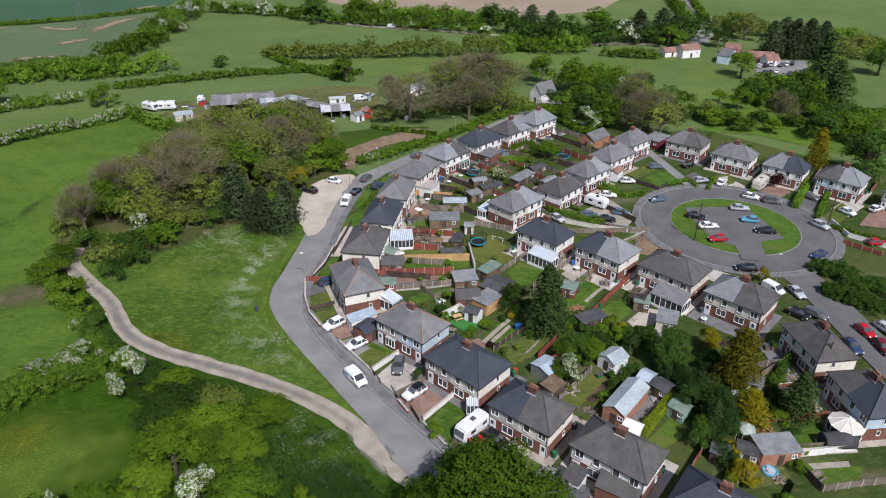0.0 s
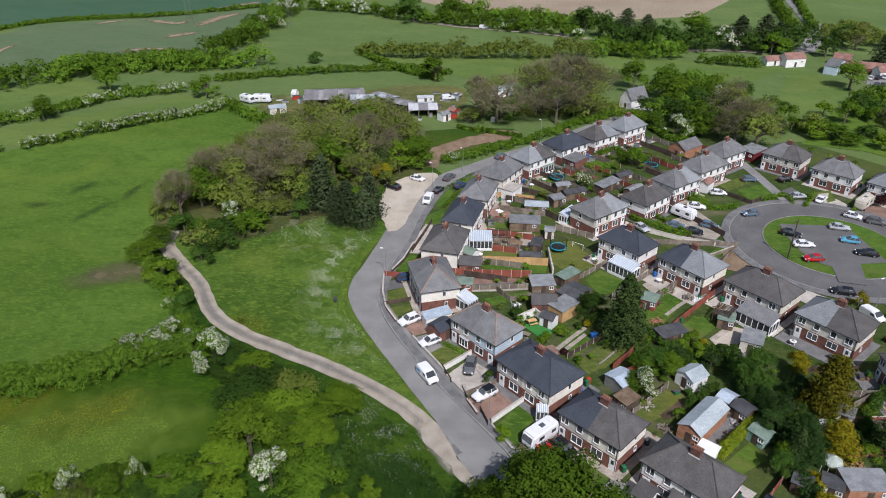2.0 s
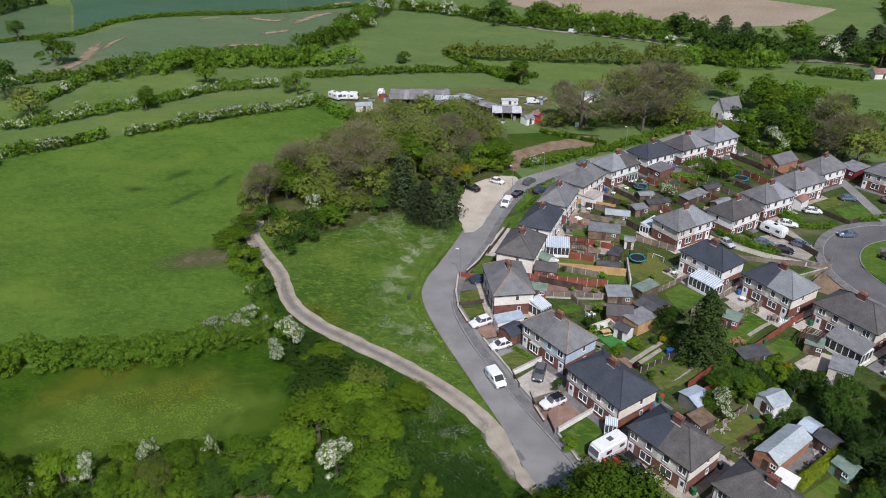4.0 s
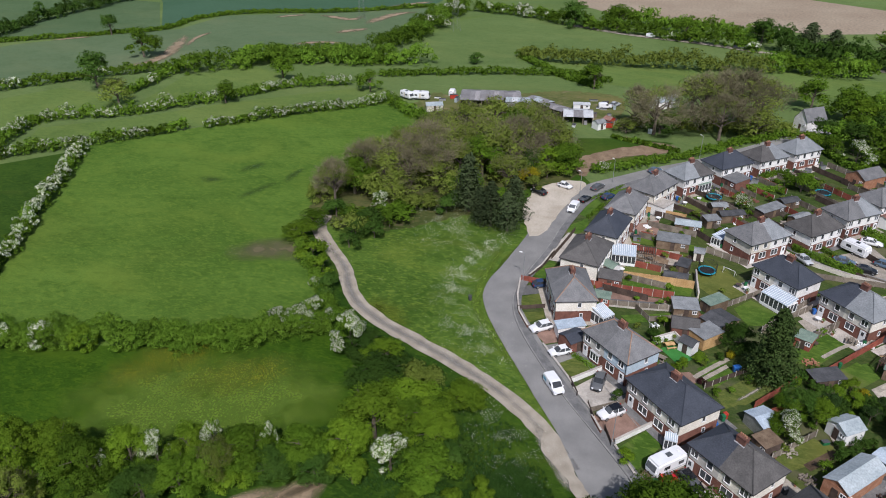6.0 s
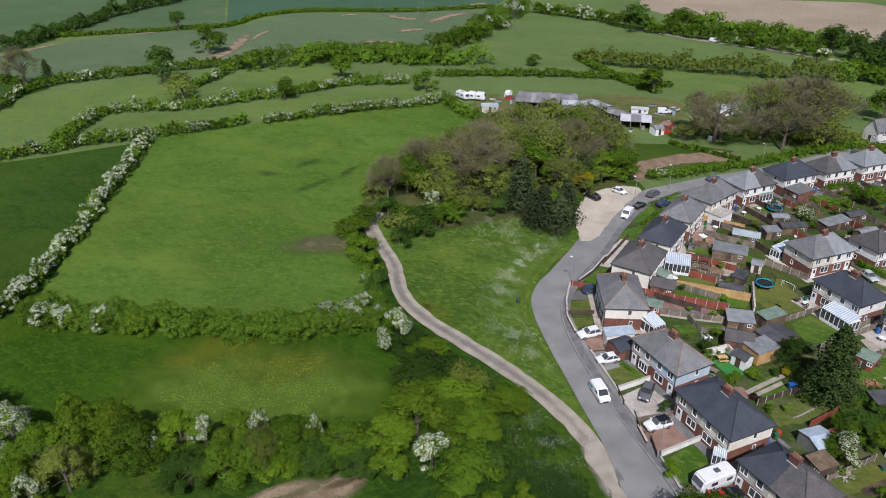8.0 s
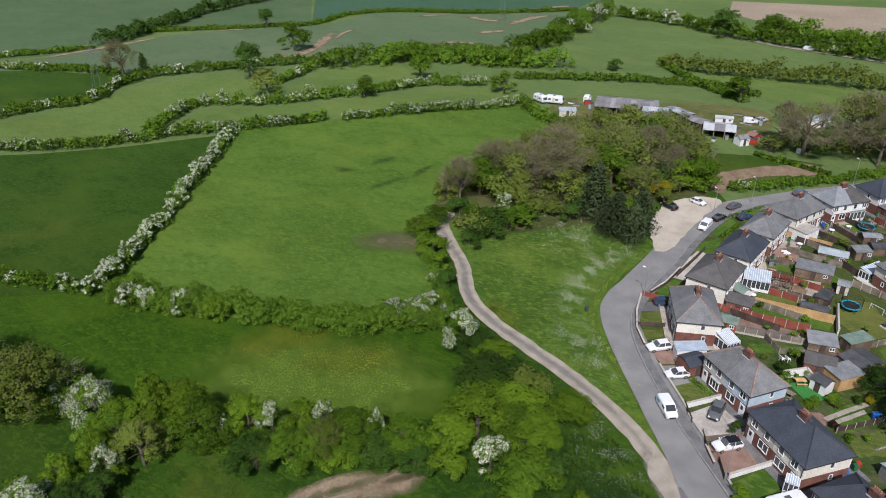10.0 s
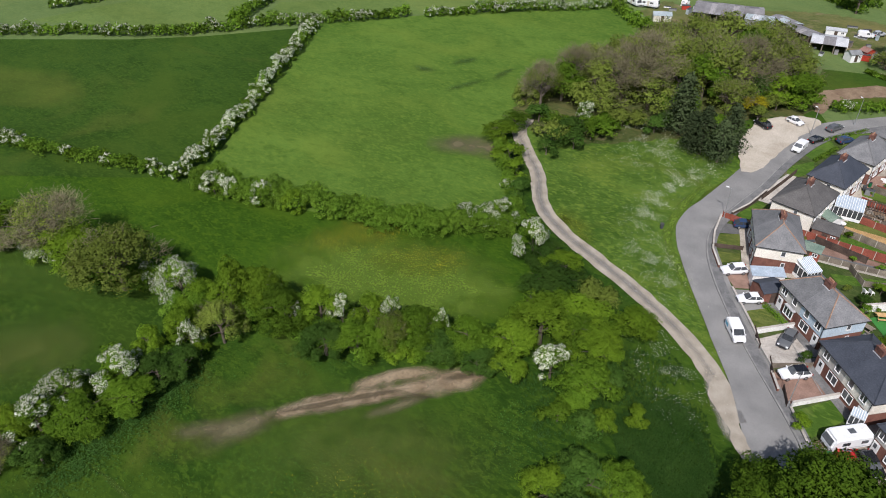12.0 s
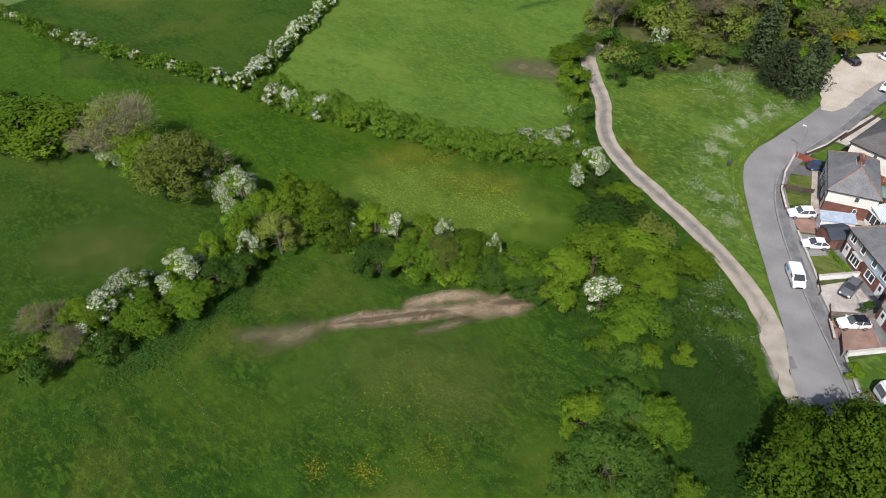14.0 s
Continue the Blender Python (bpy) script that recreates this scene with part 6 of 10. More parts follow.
tree("broad", 128.9, 197.2, 8, 1.15, "on the farmland", "farmland trees")
tree("broad", 45.2, 219.6, 8, 1.15, "on the farmland", "farmland trees")
tree("broad", 51.1, 217.4, 9, 1.15, "on the farmland", "farmland trees")
tree("olive", 67.7, 208.6, 9, 1.15, "on the farmland", "farmland trees")
tree("broad", 67.9, 233.2, 8, 1.15, "on the farmland", "farmland trees")
tree("fresh", 46.6, 232.5, 9, 1.15, "on the farmland", "farmland trees")
tree("shrub", 49.5, 200.0, 5, 1.15, "on the farmland", "farmland trees")
tree("shrub", 71.5, 206.0, 4.5, 1.15, "on the farmland", "farmland trees")
tree("shrub", 76.7, 208.9, 4.5, 1.15, "on the farmland", "farmland trees")
tree("shrub", 90.7, 224.2, 4, 1.15, "on the farmland", "farmland trees")
tree("broad", 36.4, 202.2, 6, 1.15, "on the farmland", "farmland trees")
tree("shrub", 30.2, 207.5, 5, 1.15, "on the farmland", "farmland trees")
tree("olive", 81.1, 206.3, 6.5, 1.15, "on the farmland", "farmland trees")
tree("shrub", 86.2, 203.7, 4, 1.15, "on the farmland", "farmland trees")

# garden trees
tree("spruce", 17.3, 95.8, 11.0, 1.1, "in a back garden", "garden trees")
tree("deep", 13.1, 102.4, 5.0, 1.1, "in a back garden", "garden trees")
tree("deep", 35.7, 87.3, 7.0, 0.95, "in a back garden", "garden trees")
tree("bronze", 44.9, 82.7, 8.6, 1.25, "in a back garden", "garden trees")
tree("gold", 43.2, 91.3, 4.4, 0.8, "in a back garden", "garden trees")
tree("shaded", 38.2, 79.4, 4.6, 1.1, "in a back garden", "garden trees")
tree("shaded", 40.5, 75.3, 4.6, 1.1, "in a back garden", "garden trees")
tree("goldcone", 43.6, 74.4, 5.0, 1.7, "in a back garden", "garden trees")
tree("spruce", 51.0, 75.7, 6.8, 1.4, "in a back garden", "garden trees")
tree("deep", 21.4, 88.3, 5.0, 1.0, "in a back garden", "garden trees")
tree("hawthorn", 19.3, 83.4, 4.4, 0.8, "in a back garden", "garden trees")
tree("fresh", 28.9, 93.6, 2.8, 1.0, "in a back garden", "garden trees")
tree("shaded", 36.9, 82.4, 3.6, 1.0, "in a back garden", "garden trees")
tree("deep", 34.9, 69.9, 4.0, 0.85, "in a back garden", "garden trees")
tree("gold", 39.1, 63.4, 3.6, 0.9, "in a back garden", "garden trees")
tree("purple", 82.4, 157.4, 3.4, 1.0, "in a back garden", "garden trees")
tree("gold", 60.5, 112.5, 3.2, 0.8, "in a back garden", "garden trees")
tree("broad", 27.1, 174.4, 5.0, 1.3, "in a back garden", "garden trees")
tree("hawthorn", 13.6, 159.3, 3.4, 1.0, "in a back garden", "garden trees")
tree("broad", -10.5, 136.4, 2.4, 1.0, "in a back garden", "garden trees")
tree("shaded", 32.4, 93.0, 3.2, 0.8, "in a back garden", "garden trees")
tree("shaded", 44.6, 85.6, 3.4, 0.8, "in a back garden", "garden trees")
tree("shrub", -1.2, 71.2, 2.0, 1.0, "in a back garden", "garden trees")
tree("shrub", -3.9, 83.2, 1.8, 0.8, "in a back garden", "garden trees")
tree("broad", 23.4, 175.6, 4.6, 1.0, "in a back garden", "garden trees")

# ---- fences, walls, sheds ----
def fence(points, height, mat, label, post_mat=None, panel=1.83, base=0.0):
    """A panel fence: posts and panels, each a part; base: a concrete gravel board under the panels."""
    thing = empty("fence", pose(points[0][0], points[0][1], 0.15), label, "fence", "garden fences")
    origin = Vector((*points[0], 0))
    for a, b in zip(points, points[1:]):
        a, b = Vector((*a, 0)), Vector((*b, 0))
        n = max(1, round((b - a).length / panel))
        long, turn = (b - a).length / n, math.degrees(math.atan2(b.y - a.y, b.x - a.x))
        boards, count = bmesh.new(), 9
        front, back = [], []
        for i in range(count):
            x0, x1 = 0.06 + (long - 0.12) * i / count, 0.06 + (long - 0.12) * (i + 1) / count
            off = 0.022 * (i % 2)
            front += [(x0, off - 0.022), (x1, off - 0.022)]
            back += [(x0, off + 0.012), (x1, off + 0.012)]
        face = boards.faces.new([boards.verts.new((px, py, base)) for px, py in front + back[::-1]])
        for v in bmesh.ops.extrude_face_region(boards, geom=[face])["geom"]:
            if isinstance(v, bmesh.types.BMVert):
                v.co.z = height
        bmesh.ops.recalc_face_normals(boards, faces=boards.faces[:])
        meshes = []
        for shape, m in ((boards, mat), (boxed((-0.055, 0.055, -0.055, 0.055, -0.2, height + 0.06)), post_mat or mat), (boxed((0.05, long - 0.05, -0.03, 0.03, -0.15, base)) if base else None, CONCRETE)):
            if shape is None:
                meshes.append(None)
                continue
            mesh = bpy.data.meshes.new("panel")
            shape.to_mesh(mesh)
            shape.free()
            mesh.materials.append(m)
            meshes.append(mesh)
        for i in range(n):
            p = a - origin + (b - a) * i / n
            shared("panel", meshes[0], thing, at=pose(p.x, p.y, 0, 0, 0, turn))
            shared("post", meshes[1], thing, at=pose(p.x, p.y, 0, 0, 0, turn))
            if base:
                shared("gravel_board", meshes[2], thing, at=pose(p.x, p.y, 0, 0, 0, turn))
        shared("post", meshes[1], thing, at=pose(b.x - origin.x, b.y - origin.y, 0, 0, 0, turn))
    return thing


def wall(points, height, mat, label, thick=0.24, cope=None):
    thing = empty("garden_wall", pose(points[0][0], points[0][1], 0.1), label, "wall", "garden walls")
    origin = Vector((*points[0], 0))
    for a, b in zip(points, points[1:]):
        a, b = Vector((*a, 0)), Vector((*b, 0))
        at = a - origin
        m = pose(at.x, at.y, 0, 0, 0, math.degrees(math.atan2(b.y - a.y, b.x - a.x)))
        part("wall_run", boxed((0, (b - a).length, -thick / 2, thick / 2, -0.1, height)), mat, thing, at=m)
        part("coping", boxed((-0.03, (b - a).length + 0.03, -thick / 2 - 0.04, thick / 2 + 0.04, height, height + 0.07), bevel=0.015), cope or CONCRETE, thing, at=m)
    return thing


def shed(x, y, rot, w, d, h, roof_mat, wall_mat, label, style="gable", rise=0.5, ridge_x=True, category="shed", openings=True, base=0.15):
    """A garden building w wide and d deep; its door is on the -y side; the ridge runs along x or along y."""
    w, d = max(1.2, w), max(1.2, d)
    thing = empty("shed" if category == "shed" else category, pose(x, y, base, 0, 0, rot), label, category)
    body = boxed((-w / 2, w / 2, -d / 2, d / 2, -0.1, h))
    o, t = 0.16, 0.06
    if style == "gable":
        along, across = (w, d) if ridge_x else (d, w)
        turn = Matrix.Identity(4) if ridge_x else Matrix.Rotation(math.pi / 2, 4, "Z")
        ends = bmesh.new()
        for s in (-1, 1):
            e = s * (along / 2 - 0.03)
            v = [ends.verts.new(turn @ Vector(c)) for c in ((e, -across / 2, h), (e, across / 2, h), (e, 0, h + rise))]
            ends.faces.new(v if s > 0 else v[::-1])
        part("gable_end", ends, wall_mat, thing)
        for s in (-1, 1):
            half = bmesh.new()
            low = h - o * rise / (across / 2)
            corners = [(-along / 2 - o, s * (across / 2 + o), low), (along / 2 + o, s * (across / 2 + o), low), (along / 2 + o, 0, h + rise), (-along / 2 - o, 0, h + rise)]
            under = [half.verts.new(turn @ Vector(c)) for c in corners]
            over = [half.verts.new(turn @ (Vector(c) + Vector((0, 0, t)))) for c in corners]
            half.faces.new(under)
            half.faces.new(over)
            for i in range(4):
                half.faces.new((under[i], under[(i + 1) % 4], over[(i + 1) % 4], over[i]))
            bmesh.ops.recalc_face_normals(half, faces=half.faces[:])
            part("roof", half, roof_mat, thing)
    else:
        top = bmesh.new()
        for corner in ((-1, -1), (1, -1), (1, 1), (-1, 1)):
            z = h + (rise if corner[1] > 0 else 0.03)
            for dz in (0, t):
                top.verts.new((corner[0] * (w / 2 + o), corner[1] * (d / 2 + o), z + dz))
        bmesh.ops.convex_hull(top, input=top.verts[:])
        part("roof", top, roof_mat, thing)
        for v in body.verts:
            if v.co.z > 1 and v.co.y > 0:
                v.co.z += rise
    part("wall_shell", body, wall_mat, thing)
    if openings:
        part("door", boxed((-0.42, 0.42, -d / 2 - 0.05, -d / 2, 0, min(1.85, h - 0.1))), FENCE_DARK if wall_mat is not FENCE_DARK else SHED_WOOD, thing)
        if w > 2.4:
            window(thing, 0.8, 0.6, pose(w * 0.32, -d / 2, h * 0.55), 2)
    return thing


def glazed(x, y, rot, w, d, h, label, roof_mat, rise=0.7, bays=5, category="conservatory", base=0.15, plinth=None):
    """A lean-to of white bars and glass: the high side is +y."""
    thing = empty(category, pose(x, y, base, 0, 0, rot), label, category)
    part("plinth", boxed((-w / 2, w / 2, -d / 2, d / 2, -0.1, 0.5)), plinth or PVC, thing)
    part("glazing", boxed((-w / 2 + 0.04, w / 2 - 0.04, -d / 2 + 0.04, d / 2 - 0.04, 0.5, h)), GLASS, thing)
    for i in range(bays + 1):
        px = -w / 2 + w * i / bays
        part("mullion", boxed((px - 0.05, px + 0.05, -d / 2 - 0.03, -d / 2 + 0.05, 0.5, h)), PVC, thing)
    for s in (-1, 1):
        for i in range(4):
            py = -d / 2 + d * i / 3
            part("mullion", boxed((s * w / 2 - 0.04, s * w / 2 + 0.04, py - 0.05, py + 0.05, 0.5, h)), PVC, thing)
    part("eaves_beam", boxed((-w / 2 - 0.05, w / 2 + 0.05, -d / 2 - 0.05, d / 2, h, h + 0.12)), PVC, thing)
    angle = math.degrees(math.atan2(rise, d))
    long = math.hypot(rise, d) + 0.15
    tilt = pose(0, -d / 2 - 0.1, h + 0.12, angle)
    part("roof", boxed((-w / 2 - 0.05, w / 2 + 0.05, 0, long, 0, 0.05)), roof_mat, thing, at=tilt)
    for i in range(bays * 2 + 1 if roof_mat is CLEAR else 0):
        px = -w / 2 + w * i / (bays * 2)
        part("glazing_bar", boxed((px - 0.04, px + 0.04, 0, long, 0.052, 0.1)), PVC, thing, at=tilt)
    return thing


# ---- vehicles ----
PAINTS = {}
for word, dark in (("white", (0.74, 0.75, 0.76)), ("black", (0.012, 0.013, 0.016)), ("grey", (0.11, 0.115, 0.12)), ("silver", (0.42, 0.44, 0.46)), ("red", (0.42, 0.012, 0.018)),
                   ("blue", (0.030, 0.055, 0.12)), ("teal", (0.10, 0.34, 0.48)), ("maroon", (0.16, 0.010, 0.016)), ("beige", (0.56, 0.52, 0.43)), ("slate", (0.10, 0.15, 0.21))):
    PAINTS[word] = material(f"{word}_car_paint", dark, tuple(min(1, v * 1.06) for v in dark), 1.0, 8.0, 0.25, spec=0.6, grit=0.02)
PAINTS["white_black"] = PAINTS["white"]
LENS = material("clear_headlight_lens", (0.60, 0.62, 0.64), (0.70, 0.72, 0.74), 2.0, 9.0, 0.15)
TAIL = material("red_tail_lens", (0.30, 0.01, 0.01), (0.36, 0.015, 0.015), 2.0, 9.0, 0.2)
ALLOY = material("alloy_wheel", (0.32, 0.33, 0.34), (0.40, 0.41, 0.42), 3.0, 9.0, 0.35, metal=0.7)
# length, width, height, bonnet, boot, belt, and the cabin's front and rear at belt and roof
CAR_TYPES = {
    "hatchback": (4.1, 1.76, 1.48, 0.88, 1.00, 0.96, 1.00, -1.92, 0.10, -1.20),
    "saloon": (4.65, 1.80, 1.45, 0.84, 0.95, 0.94, 0.85, -1.85, 0.10, -1.15),
    "estate": (4.5, 1.80, 1.52, 0.92, 1.02, 1.00, 1.05, -2.12, 0.20, -1.50),
    "suv": (4.45, 1.84, 1.64, 1.00, 1.08, 1.06, 1.00, -2.05, 0.25, -1.50),
    "van": (4.5, 1.84, 1.86, 1.10, 1.84, 1.15, 1.45, 0.40, 0.70, 0.30),
}
CAR_PARTS = {}


def profile_body(points, width, bevel):
    bm = bmesh.new()
    face = bm.faces.new([bm.verts.new((px, -width / 2, pz)) for px, pz in points])
    moved = bmesh.ops.extrude_face_region(bm, geom=[face])["geom"]
    for v in moved:
        if isinstance(v, bmesh.types.BMVert):
            v.co.y += width
    bmesh.ops.recalc_face_normals(bm, faces=bm.faces[:])
    bmesh.ops.bevel(bm, geom=bm.edges[:], offset=bevel, segments=2, affect="EDGES")
    return bm


def frustum(x0, x1, w0, z0, u0, u1, w1, z1):
    bm = bmesh.new()
    for a, b, w, z in ((x0, x1, w0, z0), (u0, u1, w1, z1)):
        for px in (a, b):
            for py in (-w / 2, w / 2):
                bm.verts.new((px, py, z))
    bmesh.ops.convex_hull(bm, input=bm.verts[:])
    return bm


def car_shell(l, w, bonnet, boot, belt, f0, r0):
    """The rounded lower body of a car: cross-sections from tail to nose, narrower and lower at both ends."""
    bm, rows = bmesh.new(), []
    n = l / 2
    for k in range(17):
        x = -n + l * k / 16
        u = abs(x) / n
        half = w / 2 * (1 - 0.16 * u ** 5)
        if x > f0:
            top = bonnet + 0.07 - 0.30 * ((x - f0) / (n - f0)) ** 2.2
        elif x < r0:
            top = boot - 0.20 * ((r0 - x) / (n + r0 + 1e-6)) ** 1.5
        else:
            top = belt
        top -= 0.16 * max(0, u - 0.93) / 0.07
        low = 0.20 + 0.14 * max(0, u - 0.85) / 0.15
        ring = [(0.86, low), (0.98, low + 0.14), (1.0, low + (top - low) * 0.5), (0.965, top - 0.10), (0.88, top - 0.02), (0.5, top + 0.025)]
        rows.append([bm.verts.new((x, -half * a, z)) for a, z in ring] + [bm.verts.new((x, half * a, z)) for a, z in ring[::-1]])
    for a, b in zip(rows, rows[1:]):
        for i in range(12):
            bm.faces.new((a[i], a[(i + 1) % 12], b[(i + 1) % 12], b[i]))
    bm.faces.new(rows[0])
    bm.faces.new(rows[-1][::-1])
    bmesh.ops.recalc_face_normals(bm, faces=bm.faces[:])
    for f in bm.faces:
        f.smooth = True
    return bm


def cabin(r0, f0, r1, f1, w, belt, h):
    """The glazed cabin, with rounded front and rear corners."""
    bm = bmesh.new()
    for t, wide in ((0, w - 0.14), (0.5, w - 0.26), (0.85, w - 0.38), (1, w - 0.52)):
        z, a, b = belt - 0.02 + (h - 0.05 - belt + 0.02) * t, r0 + (r1 - r0) * t, f0 + (f1 - f0) * t ** 0.9
        for x, k in ((a, 0.72), (a + 0.22, 0.95), ((a + b) / 2, 1.0), (b - 0.3, 0.94), (b, 0.66)):
            for s in (-1, 1):
                bm.verts.new((x, s * wide / 2 * k, z))
    bmesh.ops.convex_hull(bm, input=bm.verts[:])
    return bm


def car_meshes(kind, paint):
    if (kind, paint) in CAR_PARTS:
        return CAR_PARTS[kind, paint]
    l, w, h, bonnet, boot, belt, f0, r0, f1, r1 = CAR_TYPES[kind]
    nose, t = l / 2, -l / 2
    pts = [(t, 0.30), (t, boot - 0.12), (t + 0.12, boot), (r0 + 0.15, boot + 0.03), (r0 + 0.3, belt), (f0 - 0.1, belt), (f0 + 0.15, bonnet + 0.06), (nose - 0.35, bonnet - 0.10), (nose - 0.03, bonnet - 0.30), (nose, 0.32), (nose - 0.2, 0.22), (t + 0.2, 0.22)]
    if kind == "van":
        pts = [(t, 0.32), (t, 1.55), (t + 0.22, h), (0.25, h + 0.02), (0.72, h - 0.08), (1.45, 1.16), (nose - 0.15, 0.98), (nose, 0.55), (nose - 0.15, 0.25), (t + 0.2, 0.25)]
    meshes = [("body", profile_body(pts, w, 0.12) if kind == "van" else car_shell(l, w, bonnet, boot, belt, f0, r0), PAINTS[paint])]
    if kind == "van":
        meshes.append(("windscreen", frustum(1.00, 1.50, w * 0.86, 1.17, 0.66, 0.84, w * 0.78, h - 0.09), GLASS))
        for s in (-1, 1):
            meshes.append(("side_window", boxed((0.10, 0.90, s * w / 2 - 0.01, s * w / 2 + 0.012, 1.12, 1.58)), GLASS))
    else:
        meshes.append(("cabin_glass", cabin(r0, f0, r1, f1, w, belt, h), GLASS))
        meshes.append(("roof_panel", profile_body([(r1 - 0.06, h - 0.07), (r1 + 0.1, h - 0.02), ((r1 + f1) / 2, h), (f1 - 0.1, h - 0.02), (f1 + 0.06, h - 0.07)], w - 0.52, 0.03), PAINTS["black"] if paint == "white_black" else PAINTS[paint]))
        mid = (r0 + f0) / 2 - 0.1
        for s in (-1, 1):
            pillar = bmesh.new()
            feet = [(q, s * (w / 2 - 0.06), belt - 0.02) for q in (r0, r0 + 0.1, mid - 0.05, mid + 0.05, f0 - 0.1, f0)]
            heads = [(q, s * (w / 2 - 0.23), h - 0.05) for q in (r1 - 0.07, r1 + 0.03, mid - 0.10, mid, f1 - 0.03, f1 + 0.07)]
            sill, low, top = ([pillar.verts.new(Vector(c) - Vector((0, 0, d))) for c in row] for row, d in ((feet, 0.05), (feet, 0), (heads, 0)))
            for n in range(5):
                pillar.faces.new((sill[n], sill[n + 1], low[n + 1], low[n]))
                if n % 2 == 0:
                    pillar.faces.new((low[n], low[n + 1], top[n + 1], top[n]))
            for v in bmesh.ops.extrude_face_region(pillar, geom=pillar.faces[:])["geom"]:
                if isinstance(v, bmesh.types.BMVert):
                    v.co += Vector((0, s * 0.03, 0.01))
            bmesh.ops.recalc_face_normals(pillar, faces=pillar.faces[:])
            meshes.append(("pillar", pillar, PAINTS[paint]))
    for s in (-1, 1):
        meshes.append(("headlight", boxed((nose - 0.26, nose - 0.02, s * (w / 2 - 0.28) - 0.17, s * (w / 2 - 0.28) + 0.17, bonnet - 0.33, bonnet - 0.17), bevel=0.03), LENS))
        meshes.append(("tail_light", boxed((t - 0.015, t + 0.1, s * (w / 2 - 0.18) - 0.12, s * (w / 2 - 0.18) + 0.12, min(boot, 1.1) - 0.36, min(boot, 1.1) - 0.12)), TAIL))
        meshes.append(("mirror", boxed((f0 - 0.25, f0 - 0.1, s * (w / 2 + 0.09) - 0.08, s * (w / 2 + 0.09) + 0.08, belt - 0.02, belt + 0.12), bevel=0.02), PAINTS[paint]))
    meshes.append(("grille", boxed((nose - 0.05, nose + 0.012, -0.5, 0.5, 0.42, 0.60)), BLACK))
    done = []
    for tag, bm, mat in meshes:
        mesh = bpy.data.meshes.new(tag)
        bm.to_mesh(mesh)
        bm.free()
        mesh.materials.append(mat)
        done.append((tag, mesh))
    CAR_PARTS[kind, paint] = done
    return done


def wheel_meshes():
    if "wheel" not in CAR_PARTS:
        pair = []
        for tag, r, d, mat in (("wheel", 0.32, 0.20, BLACK), ("rim", 0.21, 0.215, ALLOY)):
            bm = bmesh.new()
            bmesh.ops.create_cone(bm, cap_ends=True, segments=14, radius1=r, radius2=r, depth=d, matrix=Matrix.Rotation(math.pi / 2, 4, "X"))
            mesh = bpy.data.meshes.new(tag)
            bm.to_mesh(mesh)
            bm.free()
            mesh.materials.append(mat)
            pair.append(mesh)
        CAR_PARTS["wheel"] = pair
    return CAR_PARTS["wheel"]


def wheels(thing, xs, y):
    tyre, rim = wheel_meshes()
    for px in xs:
        for s in (-1, 1):
            shared("rim", rim, shared("wheel", tyre, thing, at=pose(px, s * y, 0.32)))


def car(x, y, rot, long, kind, paint, where, base=0.2):
    """A parked car whose front points along rot."""
    words = {"hatchback": "hatchback car", "saloon": "saloon car", "estate": "estate car", "suv": "tall family car", "van": "panel van"}[kind]
    thing = empty("van" if kind == "van" else "car", pose(x, y, base, 0, 0, rot), f"{'white black-roofed' if paint == 'white_black' else paint} {words} parked {where}", "van" if kind == "van" else "car", "parked cars")
    thing.scale = (0.94, 0.94, 0.94)
    for tag, mesh in car_meshes(kind, paint):
        shared(tag, mesh, thing)
    l, w = CAR_TYPES[kind][:2]
    wheels(thing, (-l * 0.29, l * 0.31), w / 2 - 0.10)
    return thing


